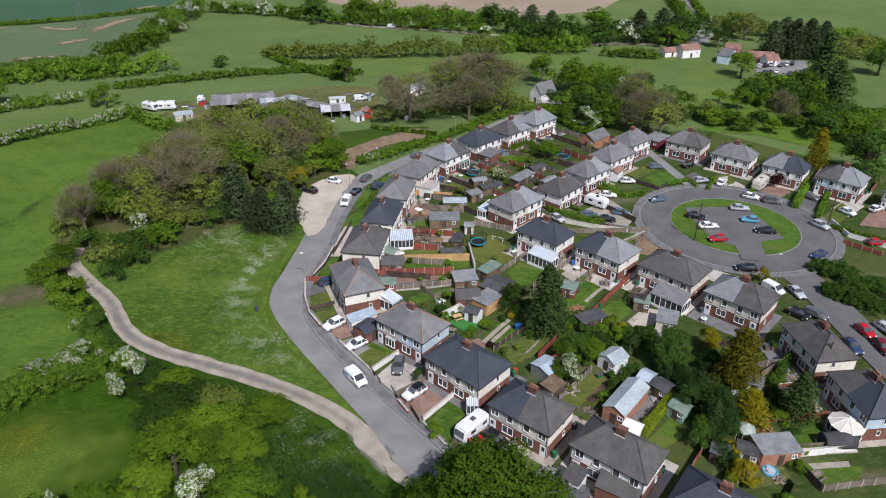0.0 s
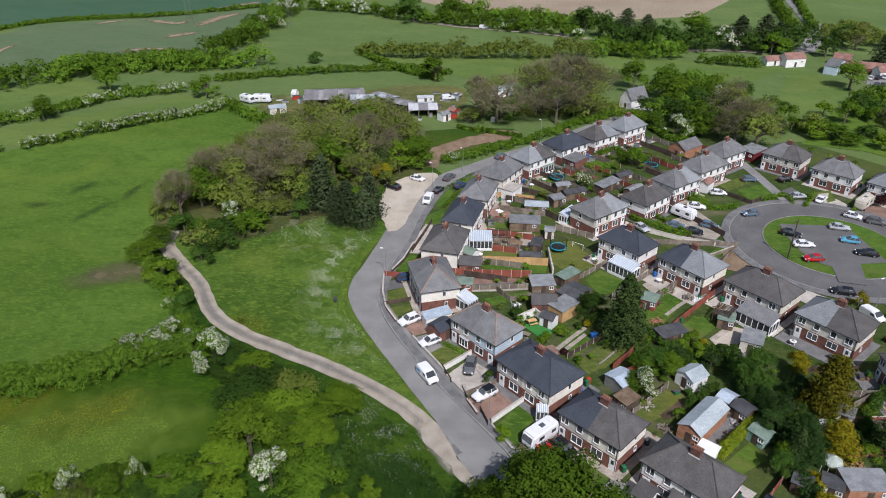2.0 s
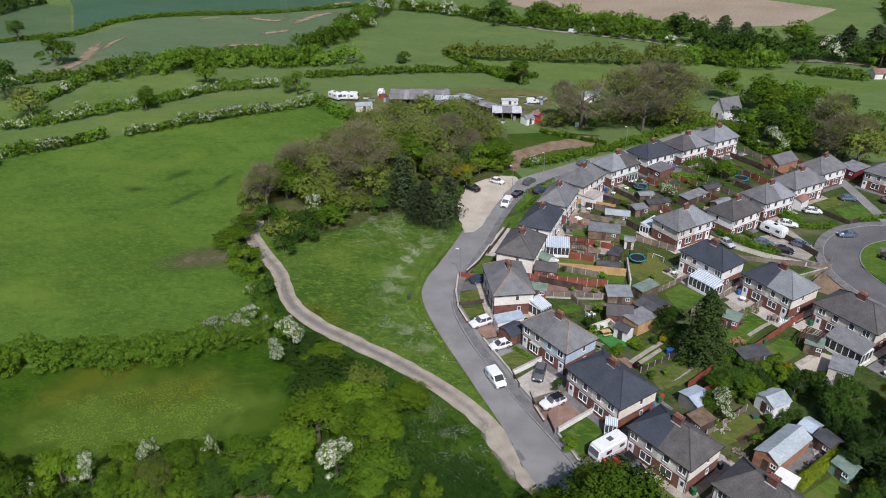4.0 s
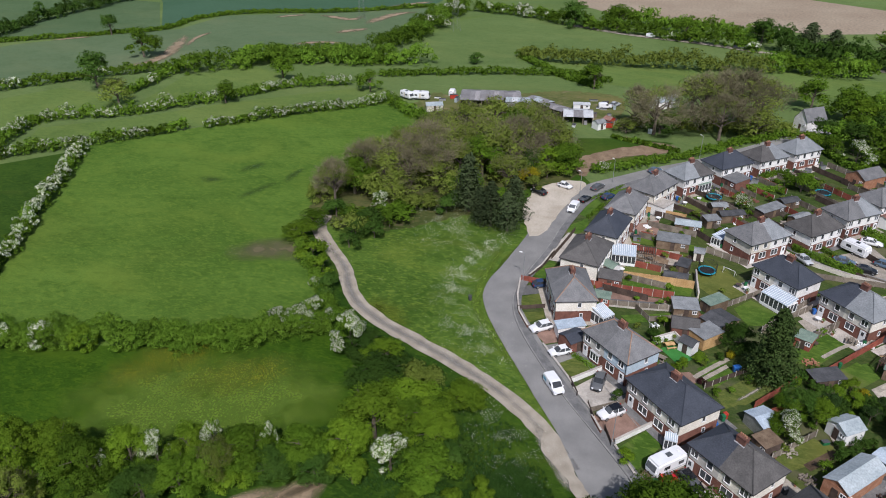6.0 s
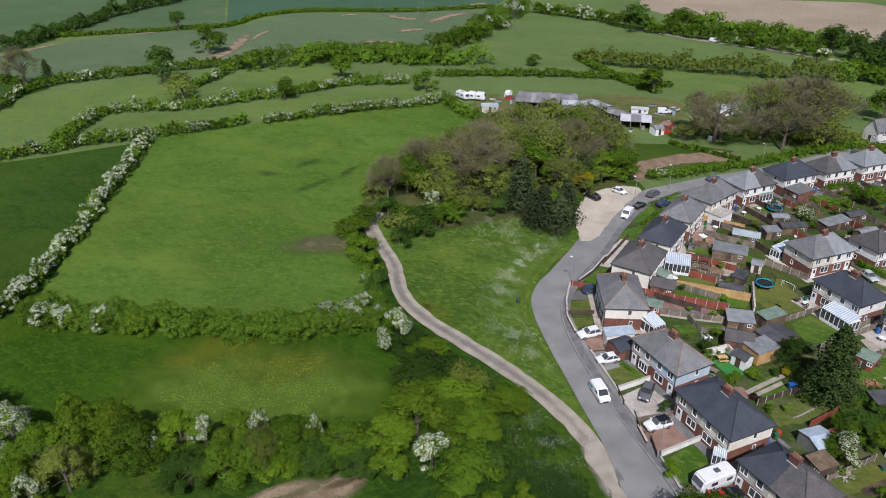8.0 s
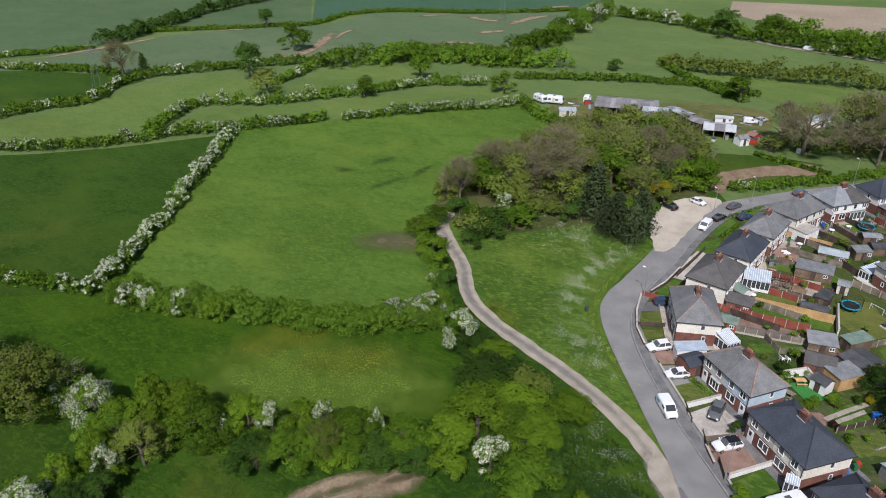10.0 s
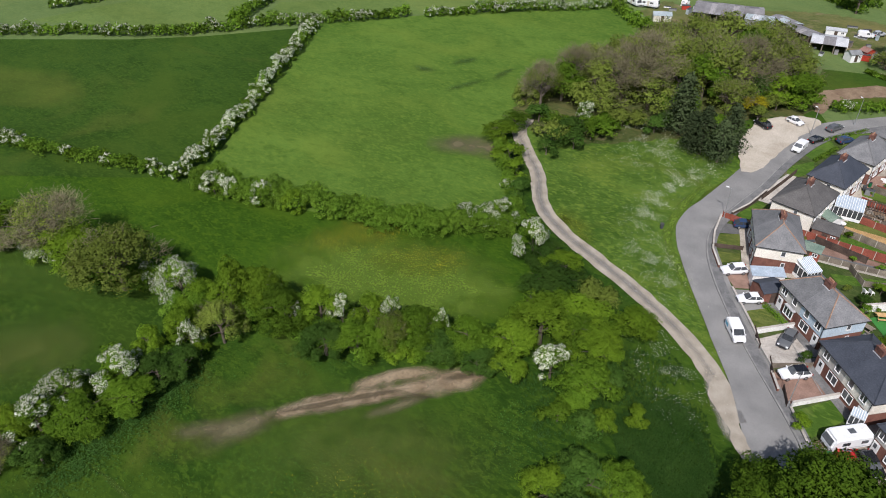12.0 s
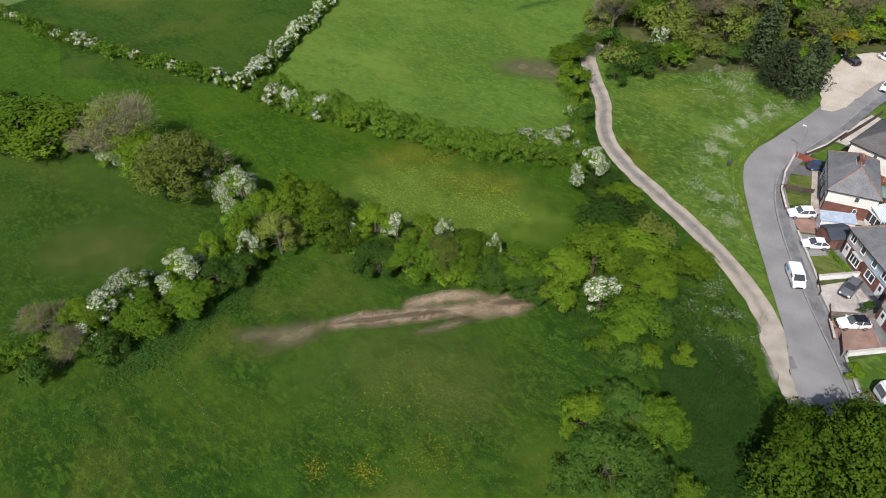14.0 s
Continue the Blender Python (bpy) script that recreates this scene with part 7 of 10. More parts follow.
def caravan(x, y, rot, long, where, motor=False, base=0.18, paint="white"):
    """A touring caravan with its hitch along rot, or a motorhome with a cab."""
    thing = empty("motorhome" if motor else "caravan", pose(x, y, base, 0, 0, rot), f"{paint} {'motorhome' if motor else 'touring caravan'} parked {where}", "caravan")
    l, w, h = (6.2, 2.25, 2.75) if motor else (5.6, 2.2, 2.55)
    n, t = l / 2, -l / 2
    pts = [(t, 0.5), (t, h - 0.5), (t + 0.25, h - 0.05), (n - 0.9, h), (n - 0.35, h - 0.25), (n - 0.05, 1.3), (n, 0.9), (n - 0.2, 0.42), (t + 0.3, 0.42)]
    part("body", profile_body(pts, w, 0.24), PAINTS[paint], thing)
    part("front_window", frustum(n - 0.12, n + 0.0, w * 0.74, 1.35, n - 0.36, n - 0.22, w * 0.70, h - 0.42), GLASS, thing)
    for s in (-1, 1):
        for px, ww in ((-1.5, 0.9), (0.9, 1.0)):
            part("window", boxed((px - ww / 2, px + ww / 2, s * w / 2 - 0.01, s * w / 2 + 0.02, 1.35, 1.9), bevel=0.008), GLASS, thing)
        part("stripe", boxed((t + 0.3, n - 0.4, s * w / 2 - 0.01, s * w / 2 + 0.012, 0.85, 0.97)), PAINTS["silver"], thing)
    part("door", boxed((-0.45, 0.2, -w / 2 - 0.02, -w / 2 + 0.01, 0.55, 2.2)), PAINTS["beige"] if paint == "white" else PAINTS["white"], thing)
    part("roof_hatch", boxed((-0.6, 0.2, -0.35, 0.35, h - 0.02, h + 0.09), bevel=0.03), GLASS, thing)
    part("roof_hatch", boxed((-2.0, -1.6, -0.2, 0.2, h - 0.02, h + 0.08), bevel=0.03), PVC, thing)
    if motor:
        wheels(thing, (-1.6, 1.9), w / 2 - 0.12)
    else:
        wheels(thing, (-0.3,), w / 2 - 0.12)
        part("hitch", rod(rod(bmesh.new(), (n - 0.2, -0.6, 0.45), (n + 1.1, 0, 0.45), 0.04, 0.04), (n - 0.2, 0.6, 0.45), (n + 1.1, 0, 0.45), 0.04, 0.04), STEEL, thing)
    return thing


# ---- street furniture and garden things ----
def lamp_post(x, y, rot, height=6.2):
    thing = empty("street_lamp", pose(x, y, 0.05, 0, 0, rot), "grey steel street lamp beside the road", "street lamp", "street lamps")
    part("column", tube(tube(bmesh.new(), 0, 0, -0.1, 1.2, 0.10, 0.09), 0, 0, 1.2, height, 0.06, 0.045), STEEL, thing)
    part("arm", rod(bmesh.new(), (0, 0, height - 0.05), (0.6, 0, height + 0.12), 0.035, 0.03), STEEL, thing)
    part("lantern", boxed((0.45, 1.0, -0.12, 0.12, height + 0.06, height + 0.2), bevel=0.03), PVC, thing)


def telegraph_pole(x, y, height=8.0):
    thing = empty("telegraph_pole", pose(x, y, 0.1), "brown wooden telegraph pole among the houses", "pole")
    part("pole_shaft", tube(bmesh.new(), 0, 0, -0.2, height, 0.15, 0.10), FENCE_DARK, thing)
    part("crossarm", boxed((-0.6, 0.6, -0.05, 0.05, height - 0.5, height - 0.38)), FENCE_DARK, thing)


def trampoline(x, y, r=1.7):
    thing = empty("trampoline", pose(x, y, 0.18), "round trampoline with blue edge pad and black net", "trampoline", "trampolines")
    bm = bmesh.new()
    bmesh.ops.create_circle(bm, cap_ends=True, segments=24, radius=r - 0.25, matrix=Matrix.Translation((0, 0, 0.82)))
    part("jumping_mat", bm, BLACK, thing)
    pad, rows = bmesh.new(), []
    for i in range(24):
        a = 2 * math.pi * i / 24
        rows.append([pad.verts.new((rr * math.cos(a), rr * math.sin(a), z)) for rr, z in ((r - 0.3, 0.84), (r - 0.3, 0.9), (r, 0.9), (r, 0.8))])
    for p, q in zip(rows, rows[1:] + rows[:1]):
        for k in range(3):
            pad.faces.new((p[k], p[k + 1], q[k + 1], q[k]))
    part("edge_pad", pad, PAD_BLUE, thing)
    for i in range(6):
        a = math.pi * i / 3
        part("net_pole", rod(bmesh.new(), (r * math.cos(a), r * math.sin(a), 0), (r * math.cos(a), r * math.sin(a), 2.6), 0.04, 0.04), BLACK, thing)
    net = bmesh.new()
    for i in range(48):
        a = 2 * math.pi * i / 48
        rod(net, (r * 0.98 * math.cos(a), r * 0.98 * math.sin(a), 0.9), (r * 0.98 * math.cos(a), r * 0.98 * math.sin(a), 2.5), 0.016, 0.016, 3)
    for z in (1.3, 1.7, 2.1, 2.5):
        for i in range(24):
            a, b = 2 * math.pi * i / 24, 2 * math.pi * (i + 1) / 24
            rod(net, (r * math.cos(a), r * math.sin(a), z), (r * math.cos(b), r * math.sin(b), z), 0.016, 0.016, 3)
    tagged(part("net", net, BLACK, thing), kind="stuff")


PAD_BLUE = material("turquoise_vinyl", (0.02, 0.30, 0.42), (0.03, 0.36, 0.48), 2.0, 8.0, 0.6)
BIN_GREEN = material("green_plastic", (0.012, 0.12, 0.045), (0.02, 0.15, 0.06), 2.0, 8.0, 0.5)
BIN_RED = material("red_plastic", (0.35, 0.03, 0.02), (0.42, 0.05, 0.03), 2.0, 8.0, 0.5)
BIN_BLUE = material("blue_plastic", (0.02, 0.10, 0.36), (0.03, 0.14, 0.42), 2.0, 8.0, 0.5)


def wheelie_bin(x, y, rot, mat, word, base=0.2):
    thing = empty("wheelie_bin", pose(x, y, base, 0, 0, rot), f"{word} plastic wheelie bin beside a house", "bin", "wheelie bins")
    part("tub", frustum(-0.22, 0.22, 0.46, 0.06, -0.28, 0.28, 0.56, 0.98), mat, thing)
    part("lid", boxed((-0.31, 0.31, -0.3, 0.33, 0.98, 1.06), bevel=0.025), mat, thing)
    for s in (-1, 1):
        bm = bmesh.new()
        bmesh.ops.create_cone(bm, cap_ends=True, segments=10, radius1=0.1, radius2=0.1, depth=0.05, matrix=Matrix.Translation((s * 0.24, 0.24, 0.1)) @ Matrix.Rotation(math.pi / 2, 4, "Y"))
        part("wheel", bm, BLACK, thing)


def bench_chair(x, y, rot, mat, word):
    thing = empty("garden_chair", pose(x, y, 0.2, 0, 0, rot), f"{word} reclining garden chair on a lawn", "chair", "garden chairs")
    part("seat", boxed((-0.3, 0.3, -0.4, 0.3, 0.38, 0.46), bevel=0.02), mat, thing)
    part("backrest", boxed((-0.3, 0.3, 0, 0.07, 0, 0.95), bevel=0.02), mat, thing, at=pose(0, 0.28, 0.42, -22))
    for px in (-0.27, 0.27):
        for py in (-0.36, 0.3):
            part("leg", boxed((px - 0.03, px + 0.03, py - 0.03, py + 0.03, 0, 0.38)), mat, thing)


def picnic_table(x, y, rot, mat=None):
    thing = empty("picnic_table", pose(x, y, 0.2, 0, 0, rot), "wooden picnic table in a garden", "table")
    m = mat or FENCE_ORANGE
    for i in range(4):
        part("plank", boxed((-0.8, 0.8, -0.38 + 0.2 * i, -0.2 + 0.2 * i, 0.7, 0.75)), m, thing)
    for s in (-1, 1):
        part("seat", boxed((-0.8, 0.8, s * 0.75 - 0.14, s * 0.75 + 0.14, 0.42, 0.47)), m, thing)
        part("trestle", rod(rod(bmesh.new(), (s * 0.6, -0.7, 0), (s * 0.6, 0.25, 0.7), 0.05, 0.05, 4), (s * 0.6, 0.7, 0), (s * 0.6, -0.25, 0.7), 0.05, 0.05, 4), m, thing)


def goal(x, y, rot):
    thing = empty("football_goal", pose(x, y, 0.18, 0, 0, rot), "small white football goal on a lawn", "goal")
    for px in (-1.2, 1.2):
        part("upright", rod(bmesh.new(), (px, 0, 0), (px, 0, 1.2), 0.04, 0.04), PVC, thing)
        part("stay", rod(bmesh.new(), (px, 0, 1.2), (px, 0.9, 0), 0.03, 0.03), PVC, thing)
    part("crossbar", rod(bmesh.new(), (-1.2, 0, 1.2), (1.2, 0, 1.2), 0.04, 0.04), PVC, thing)


def oil_tank(x, y, rot, long=3.6, r=0.8):
    thing = empty("tunnel_shed", pose(x, y, 0.15, 0, 0, rot), "dark round-topped storage shed in a garden", "shed")
    bm = bmesh.new()
    bmesh.ops.create_cone(bm, cap_ends=True, segments=18, radius1=r, radius2=r, depth=long, matrix=Matrix.Translation((0, 0, r * 0.7)) @ Matrix.Rotation(math.pi / 2, 4, "Y"))
    bmesh.ops.bevel(bm, geom=[e for e in bm.edges if len(e.link_faces) == 2 and e.calc_face_angle() > 1], offset=0.1, segments=2, affect="EDGES")
    part("shell", bm, FELT_DARK, thing)
    part("plinth", boxed((-long / 2 - 0.1, long / 2 + 0.1, -r - 0.1, r + 0.1, -0.1, 0.12)), CONCRETE, thing)


FELT_DARK = material("dark_roofing_felt", (0.050, 0.052, 0.056), (0.080, 0.082, 0.086), 0.8, 6.0, 0.85, 0.01, vary=0.15)


# ---- small garden things ----
def plant_pot(x, y, size, mat, base=0.13):
    thing = empty("plant_pot", pose(x, y, base), "potted green plant on a patio", "plant pot", "plant pots")
    thing.scale = (size, size, size)
    if "pot" not in CAR_PARTS:
        bm = tube(bmesh.new(), 0, 0, 0, 0.42, 0.18, 0.26, 12)
        mesh = bpy.data.meshes.new("pot")
        bm.to_mesh(mesh)
        bm.free()
        mesh.materials.append(TERRACOTTA)
        CAR_PARTS["pot"] = mesh, cards("foliage", *clump_leaves(crown_clumps(0.42, 0.4, 1.1, 7, 0.5), 26, 0.09), LEAF_GREEN)
    pot, leaves = CAR_PARTS["pot"]
    shared("pot", pot, thing)
    shared("foliage", leaves, thing)


def storage_box(x, y, rot, w, d, h, mat, label, base=0.13):
    thing = empty("storage_box", pose(x, y, base, 0, 0, rot), label, "storage box")
    part("bin_body", boxed((-w / 2, w / 2, -d / 2, d / 2, 0, h), bevel=0.02), mat, thing)
    part("lid", boxed((-w / 2 - 0.03, w / 2 + 0.03, -d / 2 - 0.03, d / 2 + 0.03, h, h + 0.06), bevel=0.02), FELT_DARK if mat is not FELT_DARK else SHED_WOOD, thing)


def garden_table(x, y, rot, mat, label, base=0.13):
    thing = empty("garden_table", pose(x, y, base, 0, 0, rot), label, "table")
    part("tabletop", tube(bmesh.new(), 0, 0, 0.68, 0.73, 0.55, 0.55, 16), mat, thing)
    for a in (0.8, 2.4, 3.9, 5.5):
        part("leg", rod(bmesh.new(), (0.45 * math.cos(a), 0.45 * math.sin(a), 0), (0.3 * math.cos(a), 0.3 * math.sin(a), 0.69), 0.03, 0.03, 5), mat, thing)


def log_pile(x, y, rot, base=0.13):
    thing = empty("log_pile", pose(x, y, base, 0, 0, rot), "pile of pale cut timber in a garden", "timber")
    for i in range(9):
        a = boxed((-0.8 + 0.1 * (i % 3), 0.8 + 0.07 * (i % 4), -0.07, 0.07, 0, 0.12))
        part("log", a, FENCE_ORANGE if i % 2 else FENCE_WOOD, thing, at=pose(0, -0.4 + 0.2 * (i % 5), 0.13 * (i // 5), 0, 0, (i * 23) % 30 - 15))


def water_butt(x, y, base=0.13):
    thing = empty("water_butt", pose(x, y, base), "dark green plastic water butt", "water butt")
    part("barrel", tube(tube(bmesh.new(), 0, 0, 0, 0.5, 0.26, 0.3, 12), 0, 0, 0.5, 0.95, 0.3, 0.26, 12), BIN_GREEN, thing)
    part("lid", tube(bmesh.new(), 0, 0, 0.95, 1.0, 0.28, 0.25, 12), BLACK, thing)


def pergola(x, y, rot, w, d, mat, label):
    """A flat open garden frame: posts, rails and slats."""
    thing = empty("pergola", pose(x, y, 0.1, 0, 0, rot), label, "pergola")
    for sx in (-1, 1):
        for sy in (-1, 1):
            part("post", boxed((sx * w / 2 - 0.06, sx * w / 2 + 0.06, sy * d / 2 - 0.06, sy * d / 2 + 0.06, 0, 2.1)), mat, thing)
        part("rail", boxed((-w / 2 - 0.2, w / 2 + 0.2, sx * d / 2 - 0.05, sx * d / 2 + 0.05, 2.1, 2.24)), mat, thing)
    for k in range(9):
        u = -w / 2 + w * k / 8
        part("slat", boxed((u - 0.06, u + 0.06, -d / 2 - 0.2, d / 2 + 0.2, 2.24, 2.34)), mat, thing)


def gazebo(x, y, rot, r, label):
    """A small garden shelter: eight slim posts under a cloth roof of eight sagging sectors."""
    thing = empty("gazebo", pose(x, y, 0.1, 0, 0, rot), label, "gazebo")
    corners = [(r * math.cos(k * math.pi / 4), r * math.sin(k * math.pi / 4)) for k in range(8)]
    for (ax, ay), (bx, by) in zip(corners, corners[1:] + corners[:1]):
        bm = bmesh.new()
        rod(bm, (ax * 0.94, ay * 0.94, 0), (ax * 0.94, ay * 0.94, 2.0), 0.03, 0.03, 6)
        part("post", bm, PVC, thing)
        bm = bmesh.new()
        rings = [[bm.verts.new((px * f, py * f, z)) for px, py in ((ax, ay), (bx, by))] for f, z in ((1.02, 1.78), (1.0, 2.0), (0.66, 2.28), (0.33, 2.58), (0.04, 2.85))]
        for (a, b), (c, d) in zip(rings, rings[1:]):
            bm.faces.new((a, b, d, c))
        bmesh.ops.solidify(bm, geom=bm.faces[:], thickness=0.015)
        part("canopy", bm, CLOTH, thing)


def round_conservatory(x, y, rot, r, label):
    """An eight-sided conservatory: low wall, tall panes and a ribbed roof that rises to a point."""
    thing = empty("conservatory", pose(x, y, 0.08, 0, 0, rot), label, "conservatory")
    n = 10
    ring = [(r * math.cos(2 * math.pi * k / n), r * math.sin(2 * math.pi * k / n)) for k in range(n)]
    for (ax, ay), (bx, by) in zip(ring, ring[1:] + ring[:1]):
        for tag, z0, z1, off, mat in (("dwarf_wall", 0, 0.55, 0.0, BRICK), ("pane", 0.6, 2.0, 0.05, GLASS), ("head", 2.0, 2.2, -0.02, PVC), ("sill", 0.55, 0.62, -0.04, PVC)):
            k = 1 - off / r
            bm = bmesh.new()
            verts = [bm.verts.new(v) for v in ((ax * k, ay * k, z0), (bx * k, by * k, z0), (bx * k, by * k, z1), (ax * k, ay * k, z1))]
            face = bm.faces.new(verts)
            ret = bmesh.ops.extrude_face_region(bm, geom=[face])["geom"]
            for v in ret:
                if isinstance(v, bmesh.types.BMVert):
                    v.co.x, v.co.y = v.co.x * 0.965, v.co.y * 0.965
            bmesh.ops.recalc_face_normals(bm, faces=bm.faces[:])
            part(tag, bm, mat, thing)
        part("mullion", rod(bmesh.new(), (ax, ay, 0.55), (ax, ay, 2.2), 0.06, 0.06, 5), PVC, thing)
        roof = bmesh.new()
        tri = [roof.verts.new(v) for v in ((ax * 1.06, ay * 1.06, 2.2), (bx * 1.06, by * 1.06, 2.2), (0, 0, 3.2))]
        low = [roof.verts.new((v.co.x, v.co.y, v.co.z - 0.05)) for v in tri]
        for face in (tri, low[::-1], (tri[0], low[0], low[1], tri[1]), (tri[1], low[1], low[2], tri[2]), (tri[2], low[2], low[0], tri[0])):
            roof.faces.new(face)
        bmesh.ops.recalc_face_normals(roof, faces=roof.faces[:])
        part("roof_panel", roof, RENDER_BUFF, thing)
        part("roof_rib", rod(bmesh.new(), (ax * 1.07, ay * 1.07, 2.2), (0, 0, 3.22), 0.05, 0.04, 4), PVC, thing)
    part("finial", tube(bmesh.new(), 0, 0, 3.15, 3.5, 0.1, 0.04), PVC, thing)


def heap(x, y, r, h, mat, label, seed=1):
    """A low heap of loose pieces."""
    rng, bm = random.Random(seed), bmesh.new()
    for k in range(34):
        a, q = rng.uniform(0, 6.28), r * rng.random() ** 0.6
        s = rng.uniform(0.12, 0.3)
        m = Matrix.Translation((q * math.cos(a), q * math.sin(a), max(0.05, h * (1 - q / r) * rng.uniform(0.6, 1)))) @ Matrix.Rotation(rng.uniform(0, 3), 4, (rng.random(), rng.random(), rng.random())) @ Matrix.Diagonal((s * 2.2, s, s * 0.6, 1))
        bmesh.ops.create_cube(bm, size=1, matrix=m)
    return tagged(part("rubble_heap", bm, mat, at=pose(x, y, 0.12)), label, "heap", kind="stuff")


def paddling_pool(x, y, r):
    thing = empty("paddling_pool", pose(x, y, 0.13), "round blue paddling pool on worn grass", "paddling pool")
    ring = bmesh.new()
    for k in range(16):
        a, b = 2 * math.pi * k / 16, 2 * math.pi * (k + 1) / 16
        rod(ring, (r * math.cos(a), r * math.sin(a), 0.18), (r * math.cos(b), r * math.sin(b), 0.18), 0.17, 0.17, 6)
    part("rim", ring, PAINTS["teal"], thing)
    bm = bmesh.new()
    bmesh.ops.create_circle(bm, cap_ends=True, segments=16, radius=r, matrix=Matrix.Translation((0, 0, 0.2)))
    part("water", bm, CLEAR, thing)

# ---- front gardens and drives along the curving road ----
patch("lawn", [(-24.9, 105.1), (-20.9, 108.2), (-19.6, 104.1), (-23.8, 101.7)], 0.1, LAWN_DRY, "dry front lawn behind a low wall", "lawn", "")
patch("lawn", [(-23.4, 100.3), (-19.3, 102.2), (-18.8, 100.4), (-20.9, 98.0)], 0.1, LAWN_DRY, "small dry front lawn beside a drive", "lawn", "")
patch("drive", [(-25.7, 109.3), (-20.9, 110.6), (-20.3, 108.4), (-25.2, 105.5)], 0.1, ASPHALT_DARK, "dark asphalt drive beside a lawn", "drive")
patch("drive", [(-19.7, 95.7), (-16.9, 98.6), (-13.9, 97.6), (-13.3, 95.3), (-16.8, 93.0)], 0.1, BLOCK_PAVING, "brown block paved drive with a parked car", "drive")
patch("drive", [(-17.1, 92.4), (-13.6, 94.7), (-11.3, 95.3), (-10.0, 92.5), (-13.7, 88.6)], 0.1, ASPHALT, "grey asphalt drive with a parked car", "drive")
patch("lawn", [(-14.0, 88.3), (-10.8, 91.9), (-8.6, 89.1), (-11.4, 85.0)], 0.1, LAWN_DRY, "dry mown front lawn with flower border", "lawn", "")
patch("drive", [(-10.3, 83.6), (-6.8, 88.7), (-2.8, 86.9), (-4.0, 82.5), (-6.9, 79.7)], 0.1, CONCRETE, "pale concrete drive with a parked car", "drive")
patch("drive", [(-6.6, 78.5), (-2.4, 82.0), (1.8, 80.0), (-2.8, 74.4), (-4.8, 75.7)], 0.1, BLOCK_PAVING, "brown brick paved drive", "drive")
patch("lawn", [(-2.3, 73.2), (1.8, 79.2), (4.0, 77.2), (0.5, 69.5)], 0.1, LAWN, "green front lawn with a clipped round bush", "lawn", "")
patch("drive", [(1.1, 69.3), (4.4, 77.0), (9.4, 71.6), (6.5, 65.4), (4.3, 65.4)], 0.1, EARTH, "earth and gravel drive with a caravan", "drive")
patch("lawn", [(6.4, 65.2), (10.5, 70.1), (13.7, 67.0), (12.0, 63.9), (9.0, 61.7)], 0.1, LAWN, "green front lawn behind a wooden fence", "lawn", "")
patch("drive", [(12.1, 64.0), (14.0, 66.8), (16.2, 64.3), (19.9, 60.9), (18.1, 58.7), (12.6, 58.6)], 0.1, ASPHALT, "grey asphalt drive beside a porch", "drive")
patch("drive", [(-24.1, 120.5), (-21.2, 134.1), (-17.7, 133.6), (-20.3, 120.6)], 0.1, CONCRETE, "pale slabs before a cream house", "drive")
patch("lawn", [(-24.4, 114.0), (-22.0, 120.6), (-20.5, 119.5), (-20.2, 114.1), (-23.0, 112.6)], 0.1, LAWN, "bushy green front lawn beside the bend", "lawn", "")
patch("lawn", [(-22.3, 136.2), (-18.6, 142.0), (-17.5, 137.4), (-19.2, 133.6), (-21.4, 133.6)], 0.1, LAWN, "green front lawn along the road", "lawn", "")
patch("lawn", [(-21.7, 144.0), (-18.5, 153.4), (-16.6, 150.2), (-18.6, 142.0)], 0.1, LAWN, "green front lawn along the road", "lawn", "")
patch("lawn", [(-18.2, 157.8), (-13.7, 163.6), (-12.1, 160.1), (-15.9, 151.9)], 0.1, LAWN, "green front lawn along the road", "lawn", "")
wall([(-25.9, 110.9), (-24.9, 105.1), (-23.3, 100.2), (-20.7, 96.2)], 0.7, BRICK, "low brick front wall along the footway")
wall([(-17.1, 92.3), (-12.7, 86.8), (-10.7, 84.3)], 0.6, RENDER_GREY, "low rendered front wall along the footway")
wall([(-10.9, 84.7), (-7.0, 89.3)], 0.9, RENDER_WHITE, "white rendered wall beside a drive")
wall([(-10.2, 83.1), (-6.9, 79.3)], 0.6, RENDER_GREY, "low front wall before a concrete drive")
wall([(-2.6, 74.1), (2.0, 79.7)], 0.8, RENDER_WHITE, "pale wall between a drive and a lawn")
wall([(-6.5, 78.0), (-4.8, 75.3)], 0.7, BRICK, "low dark brick wall at a drive")
wall([(-2.6, 73.4), (0.7, 69.0)], 0.5, KERB, "low pale wall before a lawn")
fence([(6.2, 65.2), (10.4, 70.3)], 1.1, FENCE_WOOD, "weathered wooden fence beside a drive")
fence([(-6.9, 79.2), (-2.6, 82.7)], 0.9, FENCE_WOOD, "low wooden fence between two drives")
fence([(-25.7, 110.9), (-21.1, 111.0)], 1.2, FENCE_RED, "red-stained fence beside a drive")
fence([(-22.1, 121.2), (-20.7, 130.2), (-20.1, 134.7)], 1.0, FENCE_DARK, "dark fence along the footway")
wall([(-24.6, 112.5), (-23.2, 117.2), (-22.3, 124.0)], 0.8, FENCE_DARK, "dark front wall along the bend")
fence([(-23.8, 101.2), (-19.4, 103.4)], 0.8, FENCE_DARK, "low dark fence between front lawns")
hedge([(-18.6, 142.0), (-16.5, 149.9)], 0.9, 1.0, 0, "clipped front garden hedge", LEAF_HEDGE, leaf=0.12, clipped=True, density=2)
hedge([(-19.7, 151.8), (-13.6, 162.2)], 0.9, 1.0, 0, "clipped front hedge along the road", LEAF_HEDGE, leaf=0.12, clipped=True, density=2)

